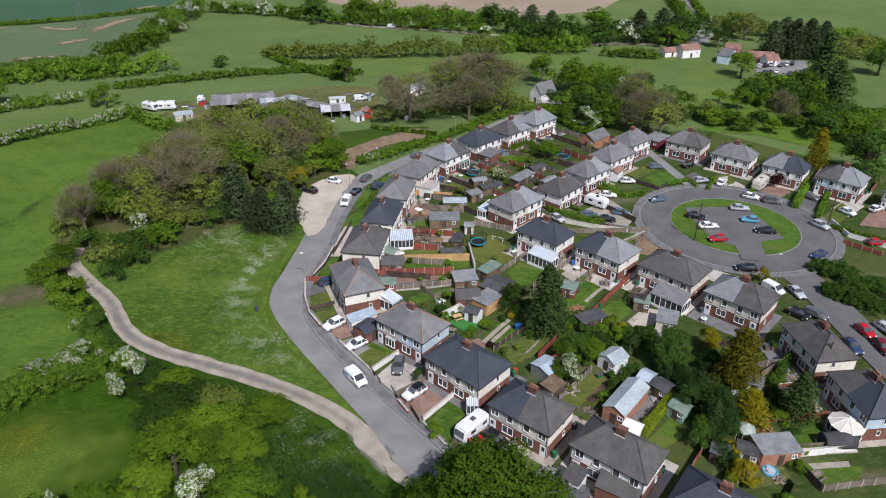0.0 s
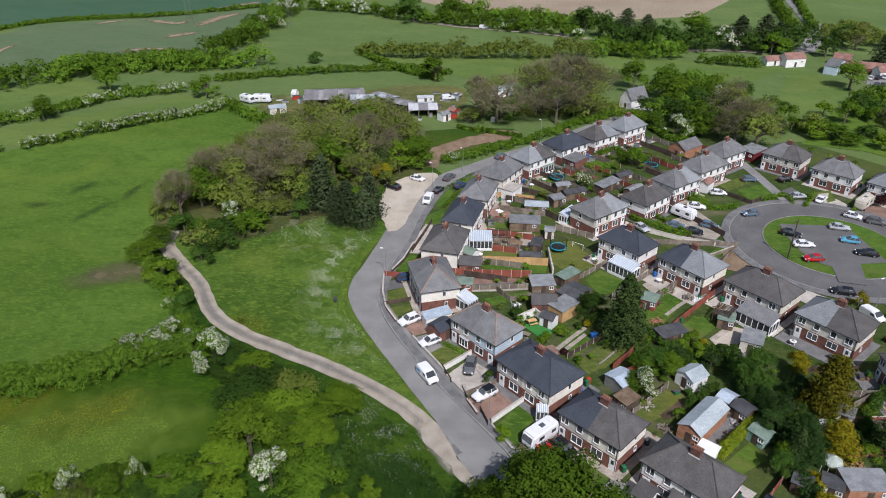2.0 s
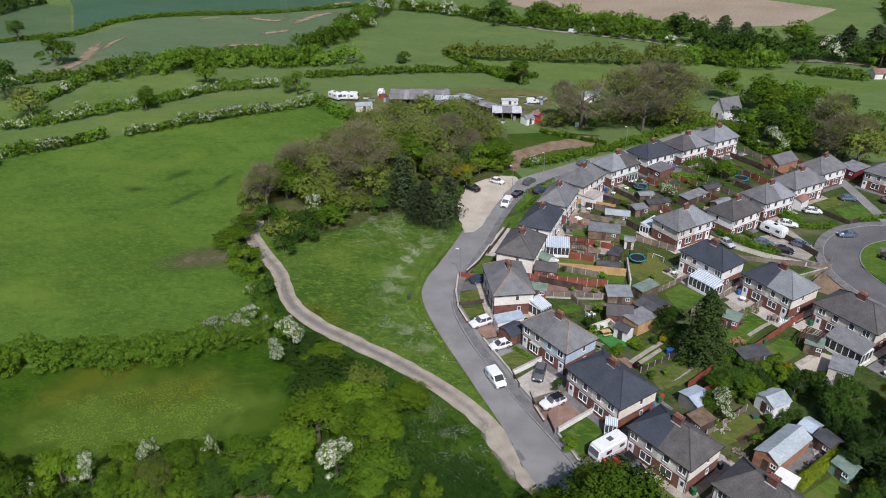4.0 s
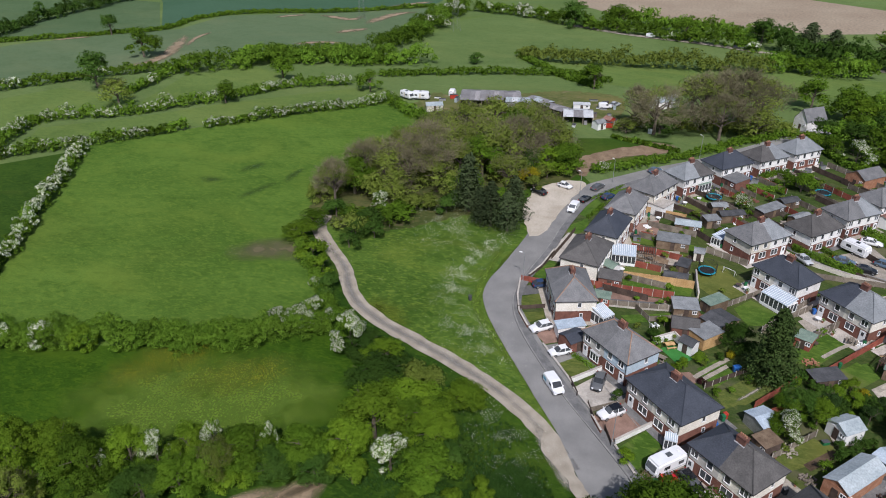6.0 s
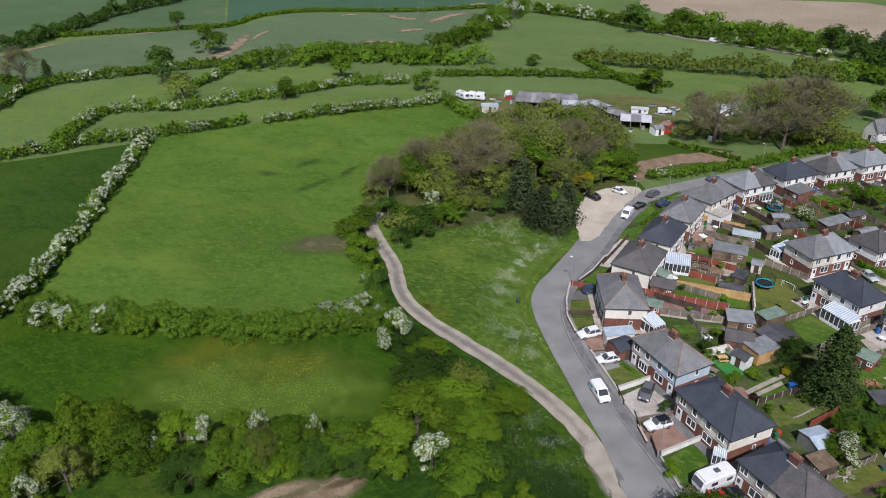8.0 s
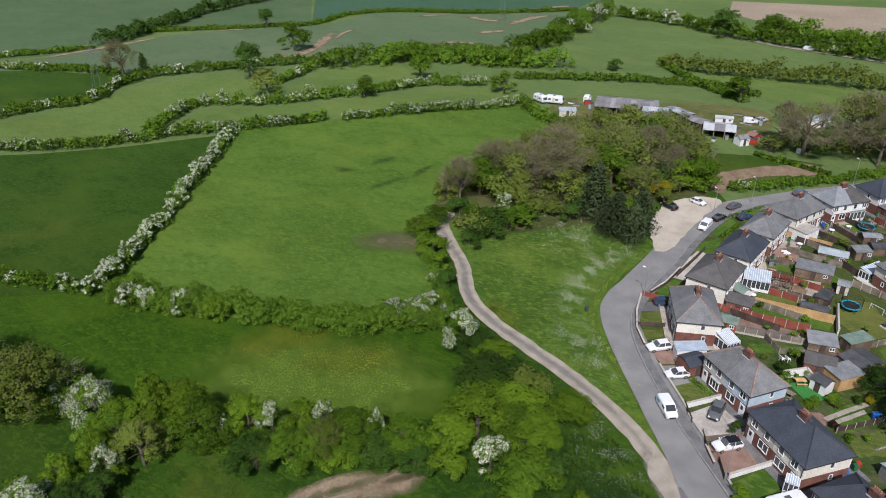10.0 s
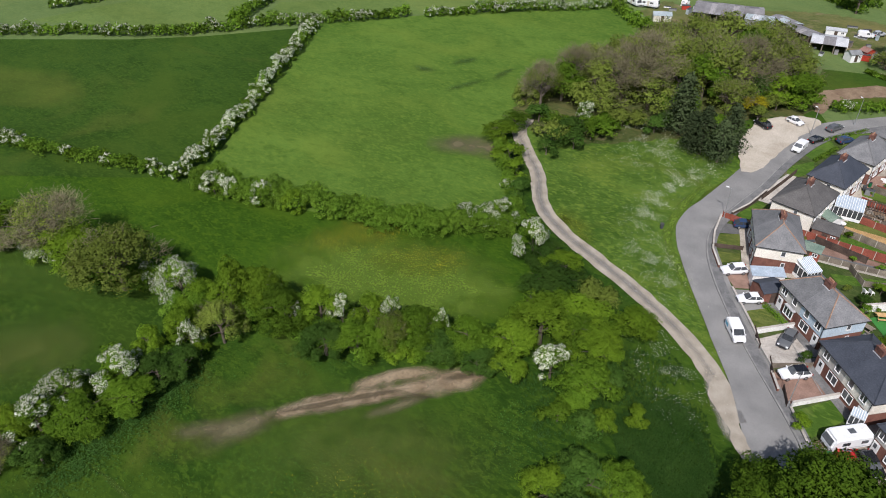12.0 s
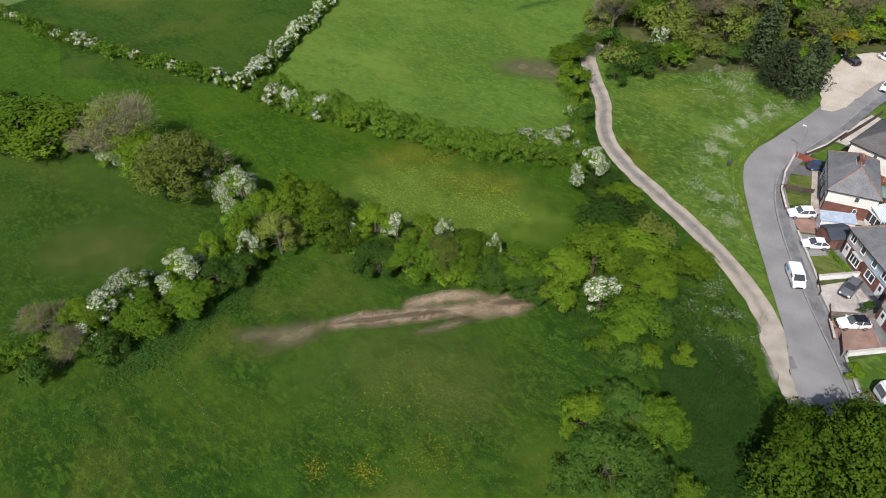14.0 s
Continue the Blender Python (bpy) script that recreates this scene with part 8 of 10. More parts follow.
# side buildings and porches
shed(-13.7, 97.1, -62, 2.3, 4.6, 2.0, CLEAR, RENDER_WHITE, "pale side garage with blue-grey sheet roof", "pent", 0.35, category="garage", openings=False)
shed(-12.5, 93.9, 50, 3.4, 3.2, 2.1, TILE_DARK, BRICK, "dark garage between two houses", "gable", 0.7, category="garage")
glazed(-9.1, 102.2, 54, 2.5, 3.0, 2.1, "white conservatory with glazed ribbed roof", CLEAR, bays=4)
glazed(19.6, 117.9, 319, 5.4, 2.7, 2.2, "white conservatory with striped pale roof behind a house", CLEAR, 0.6, bays=6)
glazed(40.6, 103.7, 317, 6.2, 3.2, 2.2, "white glazed garden room with dark tiled roof", TILE_GREY, 0.9, bays=6)
glazed(4.7, 78.1, -46, 1.5, 1.6, 2.0, "small white glazed porch at a front door", CLEAR, 0.5, bays=3)
shed(16.9, 62.2, -38, 2.2, 2.2, 2.1, TILE_BROWN, PVC, "white glazed porch with brown tiled roof", "pent", 0.8, category="porch", openings=False)
shed(22.0, 60.3, -31, 5.1, 2.4, 2.2, TILE_BROWN, BRICK, "brick front extension with brown tiled roof", "pent", 0.9, category="extension", openings=False)
shed(-3.8, 150.8, -27, 4.1, 4.3, 2.4, CONCRETE, RENDER_WHITE, "white flat-roofed rear extension", "pent", 0.1, category="extension", openings=False)
glazed(-8.6, 125.4, 7, 4.6, 3.6, 2.1, "white framed lean-to behind a house", CLEAR, 0.5, bays=6)
shed(-9.7, 115.5, 1, 4.1, 3.6, 2.2, TILE_BROWN, BRICK, "brick outbuilding with grey tiled roof", "gable", 0.9, category="outbuilding")
shed(-10.5, 119.4, -32, 3.3, 2.4, 2.2, FELT_GREEN, RENDER_WHITE, "white rear extension with pale green roof", "gable", 0.6, category="extension")
shed(11.6, 171.8, -44, 5.6, 4.6, 2.3, TILE_GREY, BRICK, "brick rear extension with tiled roof", "pent", 0.6, category="extension")
glazed(4.3, 166.6, 48, 4.0, 2.6, 2.1, "pale lean-to behind a white house", FELT_GREEN, 0.5, bays=4)
shed(38.3, 97.3, -22, 3.2, 4.0, 2.2, FELT_GREY, RENDER_BUFF, "flat-roofed shed with blue-grey roof", "pent", 0.2)
shed(43.1, 161.0, -125, 3.6, 2.4, 2.2, RED_TILE, PVC, "white porch with red tiled roof", "gable", 0.6, category="porch")

# back gardens: lawns, patios, fences
patch("lawn", [(5.5, 128.7), (10.3, 130.3), (14.5, 123.1), (13.9, 120.1), (9.9, 116.3), (6.0, 120.6)], 0.1, LAWN_DRY, "large mown back lawn with a trampoline", "lawn", "")
patch("lawn", [(12.4, 115.1), (15.3, 119.0), (18.7, 116.5), (20.5, 115.2), (17.5, 111.1), (14.5, 110.2)], 0.1, LAWN, "green back lawn below a conservatory", "lawn", "")
patch("lawn", [(22.0, 105.9), (27.5, 112.6), (30.5, 110.6), (25.1, 102.4), (21.8, 101.8)], 0.1, LAWN, "green back lawn between fences", "lawn", "")
patch("lawn", [(26.4, 99.7), (30.9, 105.6), (34.3, 103.0), (29.5, 97.2)], 0.1, LAWN, "green back lawn beside a red fence", "lawn", "")
patch("patio", [(32.1, 99.0), (36.2, 103.4), (39.4, 102.3), (35.8, 97.0), (33.1, 96.5)], 0.1, SLABS, "buff gravel yard with plants", "patio")
patch("patio", [(22.9, 114.7), (27.8, 119.7), (30.0, 117.2), (24.8, 111.3)], 0.1, SLABS, "buff paved patio behind a house", "patio")
patch("turf", [(1.2, 98.2), (3.0, 100.6), (6.5, 97.4), (4.4, 94.7)], 0.15, TURF, "vivid artificial turf in a walled garden", "lawn", "")
patch("lawn", [(7.1, 95.0), (10.2, 98.7), (11.4, 97.8), (8.0, 93.3)], 0.1, LAWN, "striped green lawn beside a path", "lawn", "")
patch("lawn", [(8.5, 93.0), (11.8, 96.7), (13.2, 95.7), (10.0, 91.2)], 0.1, LAWN, "striped green lawn beside a path", "lawn", "")
patch("garden_path", [(8.0, 93.1), (11.4, 97.7), (11.8, 97.0), (8.5, 92.5)], 0.1, SLABS, "pale slab path between two lawns", "path")
patch("lawn", [(10.1, 89.2), (13.5, 93.8), (17.5, 95.8), (17.7, 92.4), (11.5, 86.7)], 0.1, LAWN_DRY, "dry back lawn with worn patches", "lawn", "")
patch("lawn", [(17.6, 78.5), (23.0, 84.7), (25.5, 83.9), (24.7, 81.1), (19.9, 77.3)], 0.1, LAWN_DRY, "worn back lawn behind a house", "lawn", "")
patch("lawn", [(28.4, 70.5), (33.0, 75.3), (34.5, 72.2), (30.4, 69.0)], 0.1, LAWN, "green back lawn beside a clipped hedge", "lawn", "")
patch("lawn", [(48.8, 84.9), (53.4, 88.5), (54.1, 86.3), (52.1, 82.3), (48.4, 81.6)], 0.1, LAWN_DRY, "brown dry back lawn", "lawn", "")
patch("lawn", [(48.6, 72.1), (54.6, 75.5), (54.1, 71.1), (47.6, 68.9)], 0.1, LAWN, "green back lawn beside a round shed", "lawn", "")
patch("lawn", [(46.3, 65.9), (50.8, 67.4), (56.1, 66.0), (53.1, 63.1), (48.0, 63.0)], 0.1, LAWN, "mown green lawn behind a white wall", "lawn", "")
patch("patio", [(48.9, 66.7), (54.5, 67.2), (54.3, 66.2), (49.2, 65.7)], 0.1, SLABS, "pale slab terrace on a lawn", "patio")
patch("lawn", [(-7.6, 118.4), (5.2, 119.5), (4.9, 116.4), (-7.2, 114.9)], 0.1, LAWN, "long narrow lawn below an orange fence", "lawn", "")
patch("lawn", [(-8.3, 123.1), (0.5, 124.5), (1.3, 122.1), (-7.7, 120.8)], 0.1, LAWN_DRY, "narrow back lawn above an orange fence", "lawn", "")
patch("patio", [(-12.8, 112.8), (1.8, 113.8), (2.2, 111.4), (-9.8, 109.2)], 0.1, BLOCK_PAVING, "brown earth bed beside a red fence", "patio")
patch("lawn", [(-6.3, 105.8), (1.8, 109.4), (2.4, 107.9), (-4.4, 103.7)], 0.1, LAWN, "long green lawn behind a house", "lawn", "")
patch("patio", [(-5.1, 131.8), (1.9, 133.2), (1.9, 126.9), (-7.3, 127.2)], 0.1, SLABS, "pale yard with stored materials", "patio")
patch("lawn", [(-8.7, 136.5), (0.7, 137.8), (5.7, 136.8), (4.4, 134.1), (-7.9, 133.8)], 0.1, LAWN, "green back lawn above sheds", "lawn", "")
patch("patio", [(-8.6, 142.2), (-3.5, 146.5), (-2.9, 138.6), (-8.1, 137.1)], 0.1, BLOCK_PAVING, "brown paved patio behind a house", "patio")
patch("lawn", [(-1.4, 155.5), (4.9, 159.7), (6.2, 155.7), (0.7, 152.2)], 0.1, LAWN_DRY, "dry back lawn beside an extension", "lawn", "")
patch("lawn", [(2.8, 161.8), (7.2, 166.3), (9.3, 162.0), (4.2, 159.0)], 0.1, LAWN, "green back lawn beside a dark fence", "lawn", "")
patch("lawn", [(13.4, 172.2), (22.7, 182.0), (25.2, 176.6), (17.0, 169.6)], 0.1, LAWN, "green back lawn between hedges", "lawn", "")
patch("lawn", [(50.7, 161.9), (59.5, 167.6), (61.0, 160.3), (52.5, 155.0)], 0.1, LAWN, "green front lawn facing the turning circle", "lawn", "")
patch("lawn", [(47.0, 164.3), (54.5, 171.3), (55.8, 167.5), (48.3, 160.8)], 0.1, LAWN_DRY, "dry front lawn beside a drive", "lawn", "")
patch("lawn", [(37.7, 128.8), (42.8, 134.1), (43.6, 132.3), (38.8, 127.1)], 0.1, LAWN, "green corner lawn beside the ring road", "lawn", "")
patch("lawn", [(28.4, 142.1), (32.0, 144.2), (34.8, 137.4), (32.9, 135.2), (28.6, 139.5)], 0.1, LAWN_DRY, "front lawn beside a clipped hedge", "lawn", "")
patch("lawn", [(67.3, 162.3), (73.2, 164.9), (72.5, 158.9), (66.8, 155.4)], 0.1, LAWN_DRY, "front lawn facing the turning circle", "lawn", "")
patch("drive", [(66.0, 155.3), (69.7, 162.3), (72.3, 163.1), (69.2, 155.4)], 0.12, CONCRETE, "pale concrete drive with a white car", "drive")
patch("drive", [(32.4, 143.1), (39.3, 148.3), (43.3, 139.6), (40.3, 134.8), (34.4, 136.6)], 0.1, SLABS, "buff drive with a caravan and cars", "drive")
patch("patio", [(42.5, 124.1), (47.6, 127.8), (49.5, 124.2), (43.9, 120.7)], 0.1, EARTH, "bare earth yard beside the ring road", "patio")
patch("drive", [(52.5, 117.5), (56.4, 114.4), (53.3, 110.3), (49.8, 114.3)], 0.1, CONCRETE, "pale concrete drive beside a house", "drive")
patch("lawn", [(85.6, 140.4), (93.8, 148.0), (94.2, 143.5), (86.8, 136.3)], 0.1, LAWN_DRY, "front lawn beside the turning circle", "lawn", "")
patch("drive", [(91.8, 136.4), (99.6, 145.1), (103.5, 146.7), (100.4, 133.9)], 0.12, BLOCK_PAVING, "brown block paved drive", "drive")
patch("field_back_grass", [(76.3, 197.2), (106.3, 246.7), (107.2, 214.9), (113.1, 204.3), (116.2, 189.8), (116.7, 172.8), (103.8, 184.1), (91.7, 193.8)], 0.05, PASTURE_BRIGHT, "rough green grass behind the houses", "field")

fence([(-7.8, 118.4), (-1.3, 118.9), (5.2, 119.3)], 1.7, FENCE_ORANGE, "new orange timber fence across a back garden")
fence([(-13.9, 113.1), (-9.1, 113.2), (2.0, 114.3)], 1.6, FENCE_RED, "red-stained panel fence with pale posts", CONCRETE)
fence([(-9.2, 107.9), (-3.5, 108.9), (3.0, 110.4)], 1.3, FENCE_WOOD, "grey panel fence with concrete posts", CONCRETE, base=0.3)
fence([(-7.9, 124.8), (1.3, 124.5)], 1.3, FENCE_DARK, "dark panel fence on a white base", CONCRETE, base=0.4)
fence([(-6.7, 149.5), (2.0, 148.4)], 1.5, FENCE_ORANGE, "orange timber fence behind white houses")
wall([(5.3, 124.6), (5.7, 120.4), (6.2, 116.0)], 1.3, RENDER_BUFF, "pale rendered wall beside a lawn")
fence([(9.7, 113.2), (16.7, 121.3)], 1.2, FENCE_WOOD, "weathered wooden fence between gardens", CONCRETE)
fence([(17.3, 109.7), (25.2, 119.0)], 1.3, FENCE_WOOD, "weathered wooden fence between gardens", CONCRETE)
fence([(22.1, 106.4), (30.4, 117.0)], 1.3, FENCE_WOOD, "weathered wooden fence between gardens", CONCRETE)
fence([(26.3, 100.9), (35.5, 112.7)], 1.4, FENCE_RED, "red timber fence between back gardens")
wall([(0.0, 99.2), (3.0, 102.0), (5.8, 98.2)], 1.4, RENDER_WHITE, "white garden wall round artificial turf")
fence([(8.4, 90.4), (11.6, 93.8), (15.0, 97.4)], 1.0, FENCE_DARK, "low fence with pale posts between gardens", CONCRETE)
fence([(-4.3, 108.9), (-1.4, 105.5), (3.8, 108.1)], 1.1, FENCE_WOOD, "grey fence beside a lawn", CONCRETE)
fence([(15.3, 85.1), (20.0, 90.1), (21.3, 92.4)], 1.3, FENCE_RED, "red-brown fence between back gardens")
fence([(17.4, 78.4), (23.3, 85.2)], 1.2, FENCE_WOOD, "weathered fence beside a lawn", CONCRETE)
fence([(49.4, 84.2), (54.4, 87.8), (55.6, 88.5)], 1.2, FENCE_WOOD, "weathered fence round a dry lawn")
fence([(48.6, 80.9), (53.3, 81.9)], 1.2, RENDER_BUFF, "pale panel fence across a garden")
wall([(44.5, 67.6), (50.4, 68.3), (56.4, 69.2)], 1.2, RENDER_WHITE, "white rendered garden wall")
fence([(48.6, 62.0), (52.2, 62.6), (57.5, 63.4)], 1.2, FENCE_WOOD, "weathered panel fence beside a lawn", CONCRETE)
fence([(45.1, 69.9), (47.1, 65.9), (48.3, 62.1)], 1.3, FENCE_DARK, "dark fence along a path")
fence([(6.9, 134.7), (14.7, 131.7)], 1.4, FENCE_WOOD, "grey fence behind a lawn", CONCRETE)
fence([(30.0, 139.8), (34.1, 134.7), (35.8, 133.9)], 1.0, FENCE_DARK, "dark fence beside a drive")
fence([(35.9, 134.7), (41.0, 132.7), (43.4, 132.3)], 0.8, FENCE_WOOD, "pale post and rail fence beside a lane")
fence([(45.4, 160.7), (52.2, 154.0), (55.0, 156.8)], 1.0, FENCE_DARK, "dark fence round front gardens")
fence([(2.9, 164.4), (9.2, 159.8), (11.9, 158.5)], 1.2, FENCE_DARK, "dark fence between back gardens")
fence([(12.6, 170.2), (16.8, 166.5)], 1.2, FENCE_WOOD, "weathered fence between back gardens")
fence([(83.9, 128.0), (89.3, 122.7)], 1.0, FENCE_RED, "red panel fence with white posts", CONCRETE)
wall([(86.2, 137.7), (86.6, 131.1), (92.2, 126.2)], 0.9, RENDER_WHITE, "white wall beside the turning circle")
wall([(36.6, 126.4), (43.2, 131.5)], 0.7, FENCE_WOOD, "low wooden wall beside the ring road")
wall([(25.1, 137.2), (32.7, 133.9), (39.7, 132.2)], 0.9, RENDER_BUFF, "pale boundary wall beside a lane")
hedge([(28.2, 71.8), (31.0, 75.2), (34.2, 79.1)], 1.4, 1.8, 0, "bright lime green clipped garden hedge", LEAF_LIME, leaf=0.13, clipped=True, density=2.2)
hedge([(28.1, 144.7), (31.5, 141.3), (35.3, 135.8)], 1.0, 1.3, 0, "clipped green hedge beside a drive", LEAF_HEDGE, leaf=0.13, clipped=True, density=2)
hedge([(37.9, 154.7), (42.4, 150.0), (48.2, 151.7)], 1.2, 1.4, 0, "clipped green hedge round a front garden", LEAF_HEDGE, leaf=0.13, clipped=True, density=2)
hedge([(17.7, 178.4), (23.0, 185.0)], 1.2, 1.6, 0, "green hedge between back gardens", LEAF_HEDGE, leaf=0.14, clipped=True, density=2)
hedge([(11.3, 174.2), (17.1, 170.4), (22.6, 173.7)], 1.2, 1.6, 0, "green hedge between back gardens", LEAF_HEDGE, leaf=0.14, clipped=True, density=2)
hedge([(81.1, 144.7), (89.9, 157.6)], 1.6, 2.4, 0, "golden-green hedge beside a drive", LEAF_HEDGE, leaf=0.16, clipped=True, density=2)
hedge([(83.7, 139.0), (91.6, 151.1)], 1.2, 1.8, 0, "green hedge beside a front lawn", LEAF_HEDGE, leaf=0.14, clipped=True, density=2)
hedge([(84.9, 134.9), (89.3, 131.6), (93.6, 128.7)], 1.4, 1.3, 0, "clipped hedge along the turning circle", LEAF_HEDGE, leaf=0.14, clipped=True, density=2)
hedge([(73.9, 116.8), (77.4, 112.7), (82.6, 108.9)], 5.0, 2.2, 0, "wide dark garden shrubbery", LEAF_DEEP, leaf=0.18, density=1.8)
hedge([(71.7, 108.7), (75.6, 105.0), (79.0, 102.4)], 4.0, 2.0, 0, "dense shrubbery beside the street", LEAF_DEEP, leaf=0.18, density=1.8)
hedge([(34.5, 204.7), (40.6, 194.8), (45.1, 192.5)], 2.0, 2.0, 0, "green hedge behind a row of houses", LEAF_GREEN, leaf=0.25)

hedge([(37.4, 75.3), (37.3, 69.8), (37.7, 65.8)], 2.6, 2.6, 0, "overgrown garden hedge with shade painted into its leaves", LEAF_SHADED, leaf=0.16, density=1.6)
hedge([(35.9, 81.4), (38.1, 77.7), (39.1, 73.1)], 3.0, 3.2, 0, "overgrown garden shrubs with shade painted into their leaves", LEAF_SHADED, leaf=0.16, density=1.6)
hedge([(39.5, 68.8), (38.5, 64.8), (36.7, 62.0)], 1.4, 2.2, 0, "golden-green conifer hedge", LEAF_GOLD, leaf=0.14, density=1.8)
hedge([(27.9, 88.1), (26.3, 94.0), (23.7, 95.6)], 1.8, 2.0, 0, "overgrown garden hedge", LEAF_DEEP, leaf=0.16, density=1.5)
hedge([(55.6, 88.5), (50.1, 81.6), (49.8, 77.9)], 1.6, 1.8, 0, "overgrown garden hedge", LEAF_DEEP, leaf=0.16, density=1.5)
hedge([(50.0, 68.9), (55.8, 69.8)], 1.0, 0.9, 0, "low shrubs before a white wall", LEAF_GREEN, leaf=0.13, density=1.6)
patch("patio", [(26.1, 75.8), (31.6, 81.3), (33.6, 79.5), (28.1, 72.4)], 0.1, PAVING, "grey yard with stored things beside a workshop", "patio")
patch("patio", [(24.9, 86.6), (29.7, 88.1), (28.6, 85.3), (25.7, 84.2)], 0.1, SLABS, "buff terrace before a summerhouse", "patio")
patch("patio", [(39.9, 68.8), (45.0, 69.9), (45.5, 64.0), (39.6, 62.0)], 0.1, DRY_GRASS, "worn yard with toys and pots", "patio")
patch("lawn", [(9.8, 89.3), (11.1, 87.8), (14.2, 88.6), (17.9, 93.4), (17.6, 96.3), (14.9, 95.7), (11.8, 92.0)], 0.1, LAWN_DRY, "olive back lawn with faint dry stripes", "lawn", "")
soft_strip("worn_lawn", [(12.6, 88.6), (14.6, 91.0), (16.9, 94.2)], 0.9, 0.26, WORN_DUST, "pale dry stripe across a lawn", "lawn")
patch("lawn", [(25.6, 100.6), (32.7, 106.1), (34.2, 103.4), (26.8, 96.4)], 0.1, LAWN, "green back lawn between fences", "lawn", "")
round_conservatory(56.2, 72.1, 8, 2.3, "white round conservatory with pale ribbed roof")
tree("shaded", 35.8, 77.4, 4.2, 1.0, "in a back garden", "garden trees")
tree("spruce", 37.5, 71.6, 5.5, 0.9, "in a back garden", "garden trees")
tree("shaded", 34.6, 84.0, 3.4, 1.0, "in a back garden", "garden trees")
tree("shrubdeep", -21.3, 53.4, 3.3, 0.96, "in a field-edge belt", "field-edge trees")
tree("shrub", -25.0, 53.4, 3.0, 1.09, "in a field-edge belt", "field-edge trees")
tree("shrub", -19.6, 55.2, 3.0, 0.85, "in a field-edge belt", "field-edge trees")
tree("shrubfresh", -25.0, 73.9, 2.8, 0.93, "in a field-edge belt", "field-edge trees")
tree("shrub", -17.0, 59.0, 2.7, 0.96, "in a field-edge belt", "field-edge trees")
tree("fresh", -19.3, 41.4, 7.1, 0.89, "in a field-edge belt", "field-edge trees")
tree("deep", -16.9, 44.2, 8.3, 0.85, "in a field-edge belt", "field-edge trees")
tree("broad", -13.5, 46.4, 7.5, 0.84, "in a field-edge belt", "field-edge trees")
tree("deep", -14.8, 38.7, 8.3, 1.01, "in a field-edge belt", "field-edge trees")
tree("shrubfresh", -18.6, 39.3, 3.3, 0.61, "in a field-edge belt", "field-edge trees")
tree("deep", -11.2, 40.7, 5.8, 1.01, "in a field-edge belt", "field-edge trees")
tree("shrub", -7.3, 42.7, 2.9, 1.00, "in a field-edge belt", "field-edge trees")
tree("shrubdeep", -63.5, 116.1, 3.3, 1.14, "below a small wood")
tree("shrub", -59.6, 117.0, 3.2, 1.10, "below a small wood")
tree("shrubdeep", -62.7, 111.3, 2.8, 1.12, "below a small wood")
tree("shrub", -58.7, 122.8, 3.2, 0.94, "below a small wood")
tree("shrubfresh", -64.8, 122.2, 3.5, 0.86, "below a small wood")
tree("broad", 0.4, 53.5, 8.6, 1.3, "in a field-edge belt", "field-edge trees")
tree("hawthorn", -57.2, 83.0, 4.2, 1.2, "in a field hedge")
tree("hawthorn", -82.2, 38.2, 7.1, 0.86, "in a field-edge belt", "field-edge trees")

# front gardens round the turning circle
patch("drive", [(38.6, 123.3), (41.1, 130.2), (45.0, 130.2), (46.6, 126.3), (42.0, 122.0)], 0.15, EARTH, "pale dusty yard beside the ring road", "drive")
patch("drive", [(66.7, 155.0), (72.9, 159.9), (74.7, 156.6), (70.1, 152.2)], 0.15, CONCRETE, "pale concrete drive before a house", "drive")
patch("drive", [(59.0, 161.0), (64.4, 165.5), (65.9, 161.2), (61.1, 156.2)], 0.15, ASPHALT_DARK, "dark asphalt drive before a house", "drive")
patch("drive", [(75.8, 154.6), (82.6, 158.8), (84.2, 153.5), (78.5, 148.9)], 0.15, BLOCK_PAVING, "brown block drive before a house", "drive")
patch("drive", [(89.4, 144.3), (96.4, 150.5), (98.2, 146.2), (91.5, 140.3)], 0.15, CONCRETE, "pale concrete drive before a house", "drive")
patch("drive", [(82.5, 147.1), (88.7, 154.2), (90.2, 151.0), (84.1, 142.4)], 0.15, ASPHALT_DARK, "dark asphalt drive between hedges", "drive")
hedge([(55.5, 156.1), (60.8, 159.7), (61.9, 155.6)], 1.0, 1.2, 0, "clipped green hedge round a front garden", LEAF_HEDGE, leaf=0.14, clipped=True, density=1.5)
hedge([(64.2, 154.3), (67.9, 161.2)], 1.0, 1.2, 0, "clipped green hedge beside a drive", LEAF_HEDGE, leaf=0.14, clipped=True, density=1.5)
hedge([(72.5, 150.6), (77.5, 157.3)], 1.0, 1.3, 0, "clipped green hedge beside a drive", LEAF_HEDGE, leaf=0.14, clipped=True, density=1.5)
fence([(29.9, 156.2), (35.5, 149.2), (37.6, 146.2)], 1.1, FENCE_WOOD, "weathered fence round a front garden", CONCRETE)

# boundaries of the gardens inside the ring road
hedge([(23.7, 142.2), (29.0, 138.5), (33.7, 134.4)], 1.5, 1.7, 0, "clipped green hedge beside a drive", LEAF_HEDGE, leaf=0.12, clipped=True, density=1.6)
hedge([(38.4, 156.8), (41.7, 151.5)], 1.3, 1.8, 0, "clipped green hedge behind a caravan", LEAF_HEDGE, leaf=0.12, clipped=True, density=1.6)
fence([(32.3, 148.4), (37.3, 143.3), (42.4, 136.7)], 1.3, FENCE_DARK, "dark panel fence beside parked cars")
fence([(26.8, 131.5), (35.2, 131.8), (38.8, 132.1), (44.2, 132.5)], 1.1, FENCE_WOOD, "weathered wooden fence before a front garden")
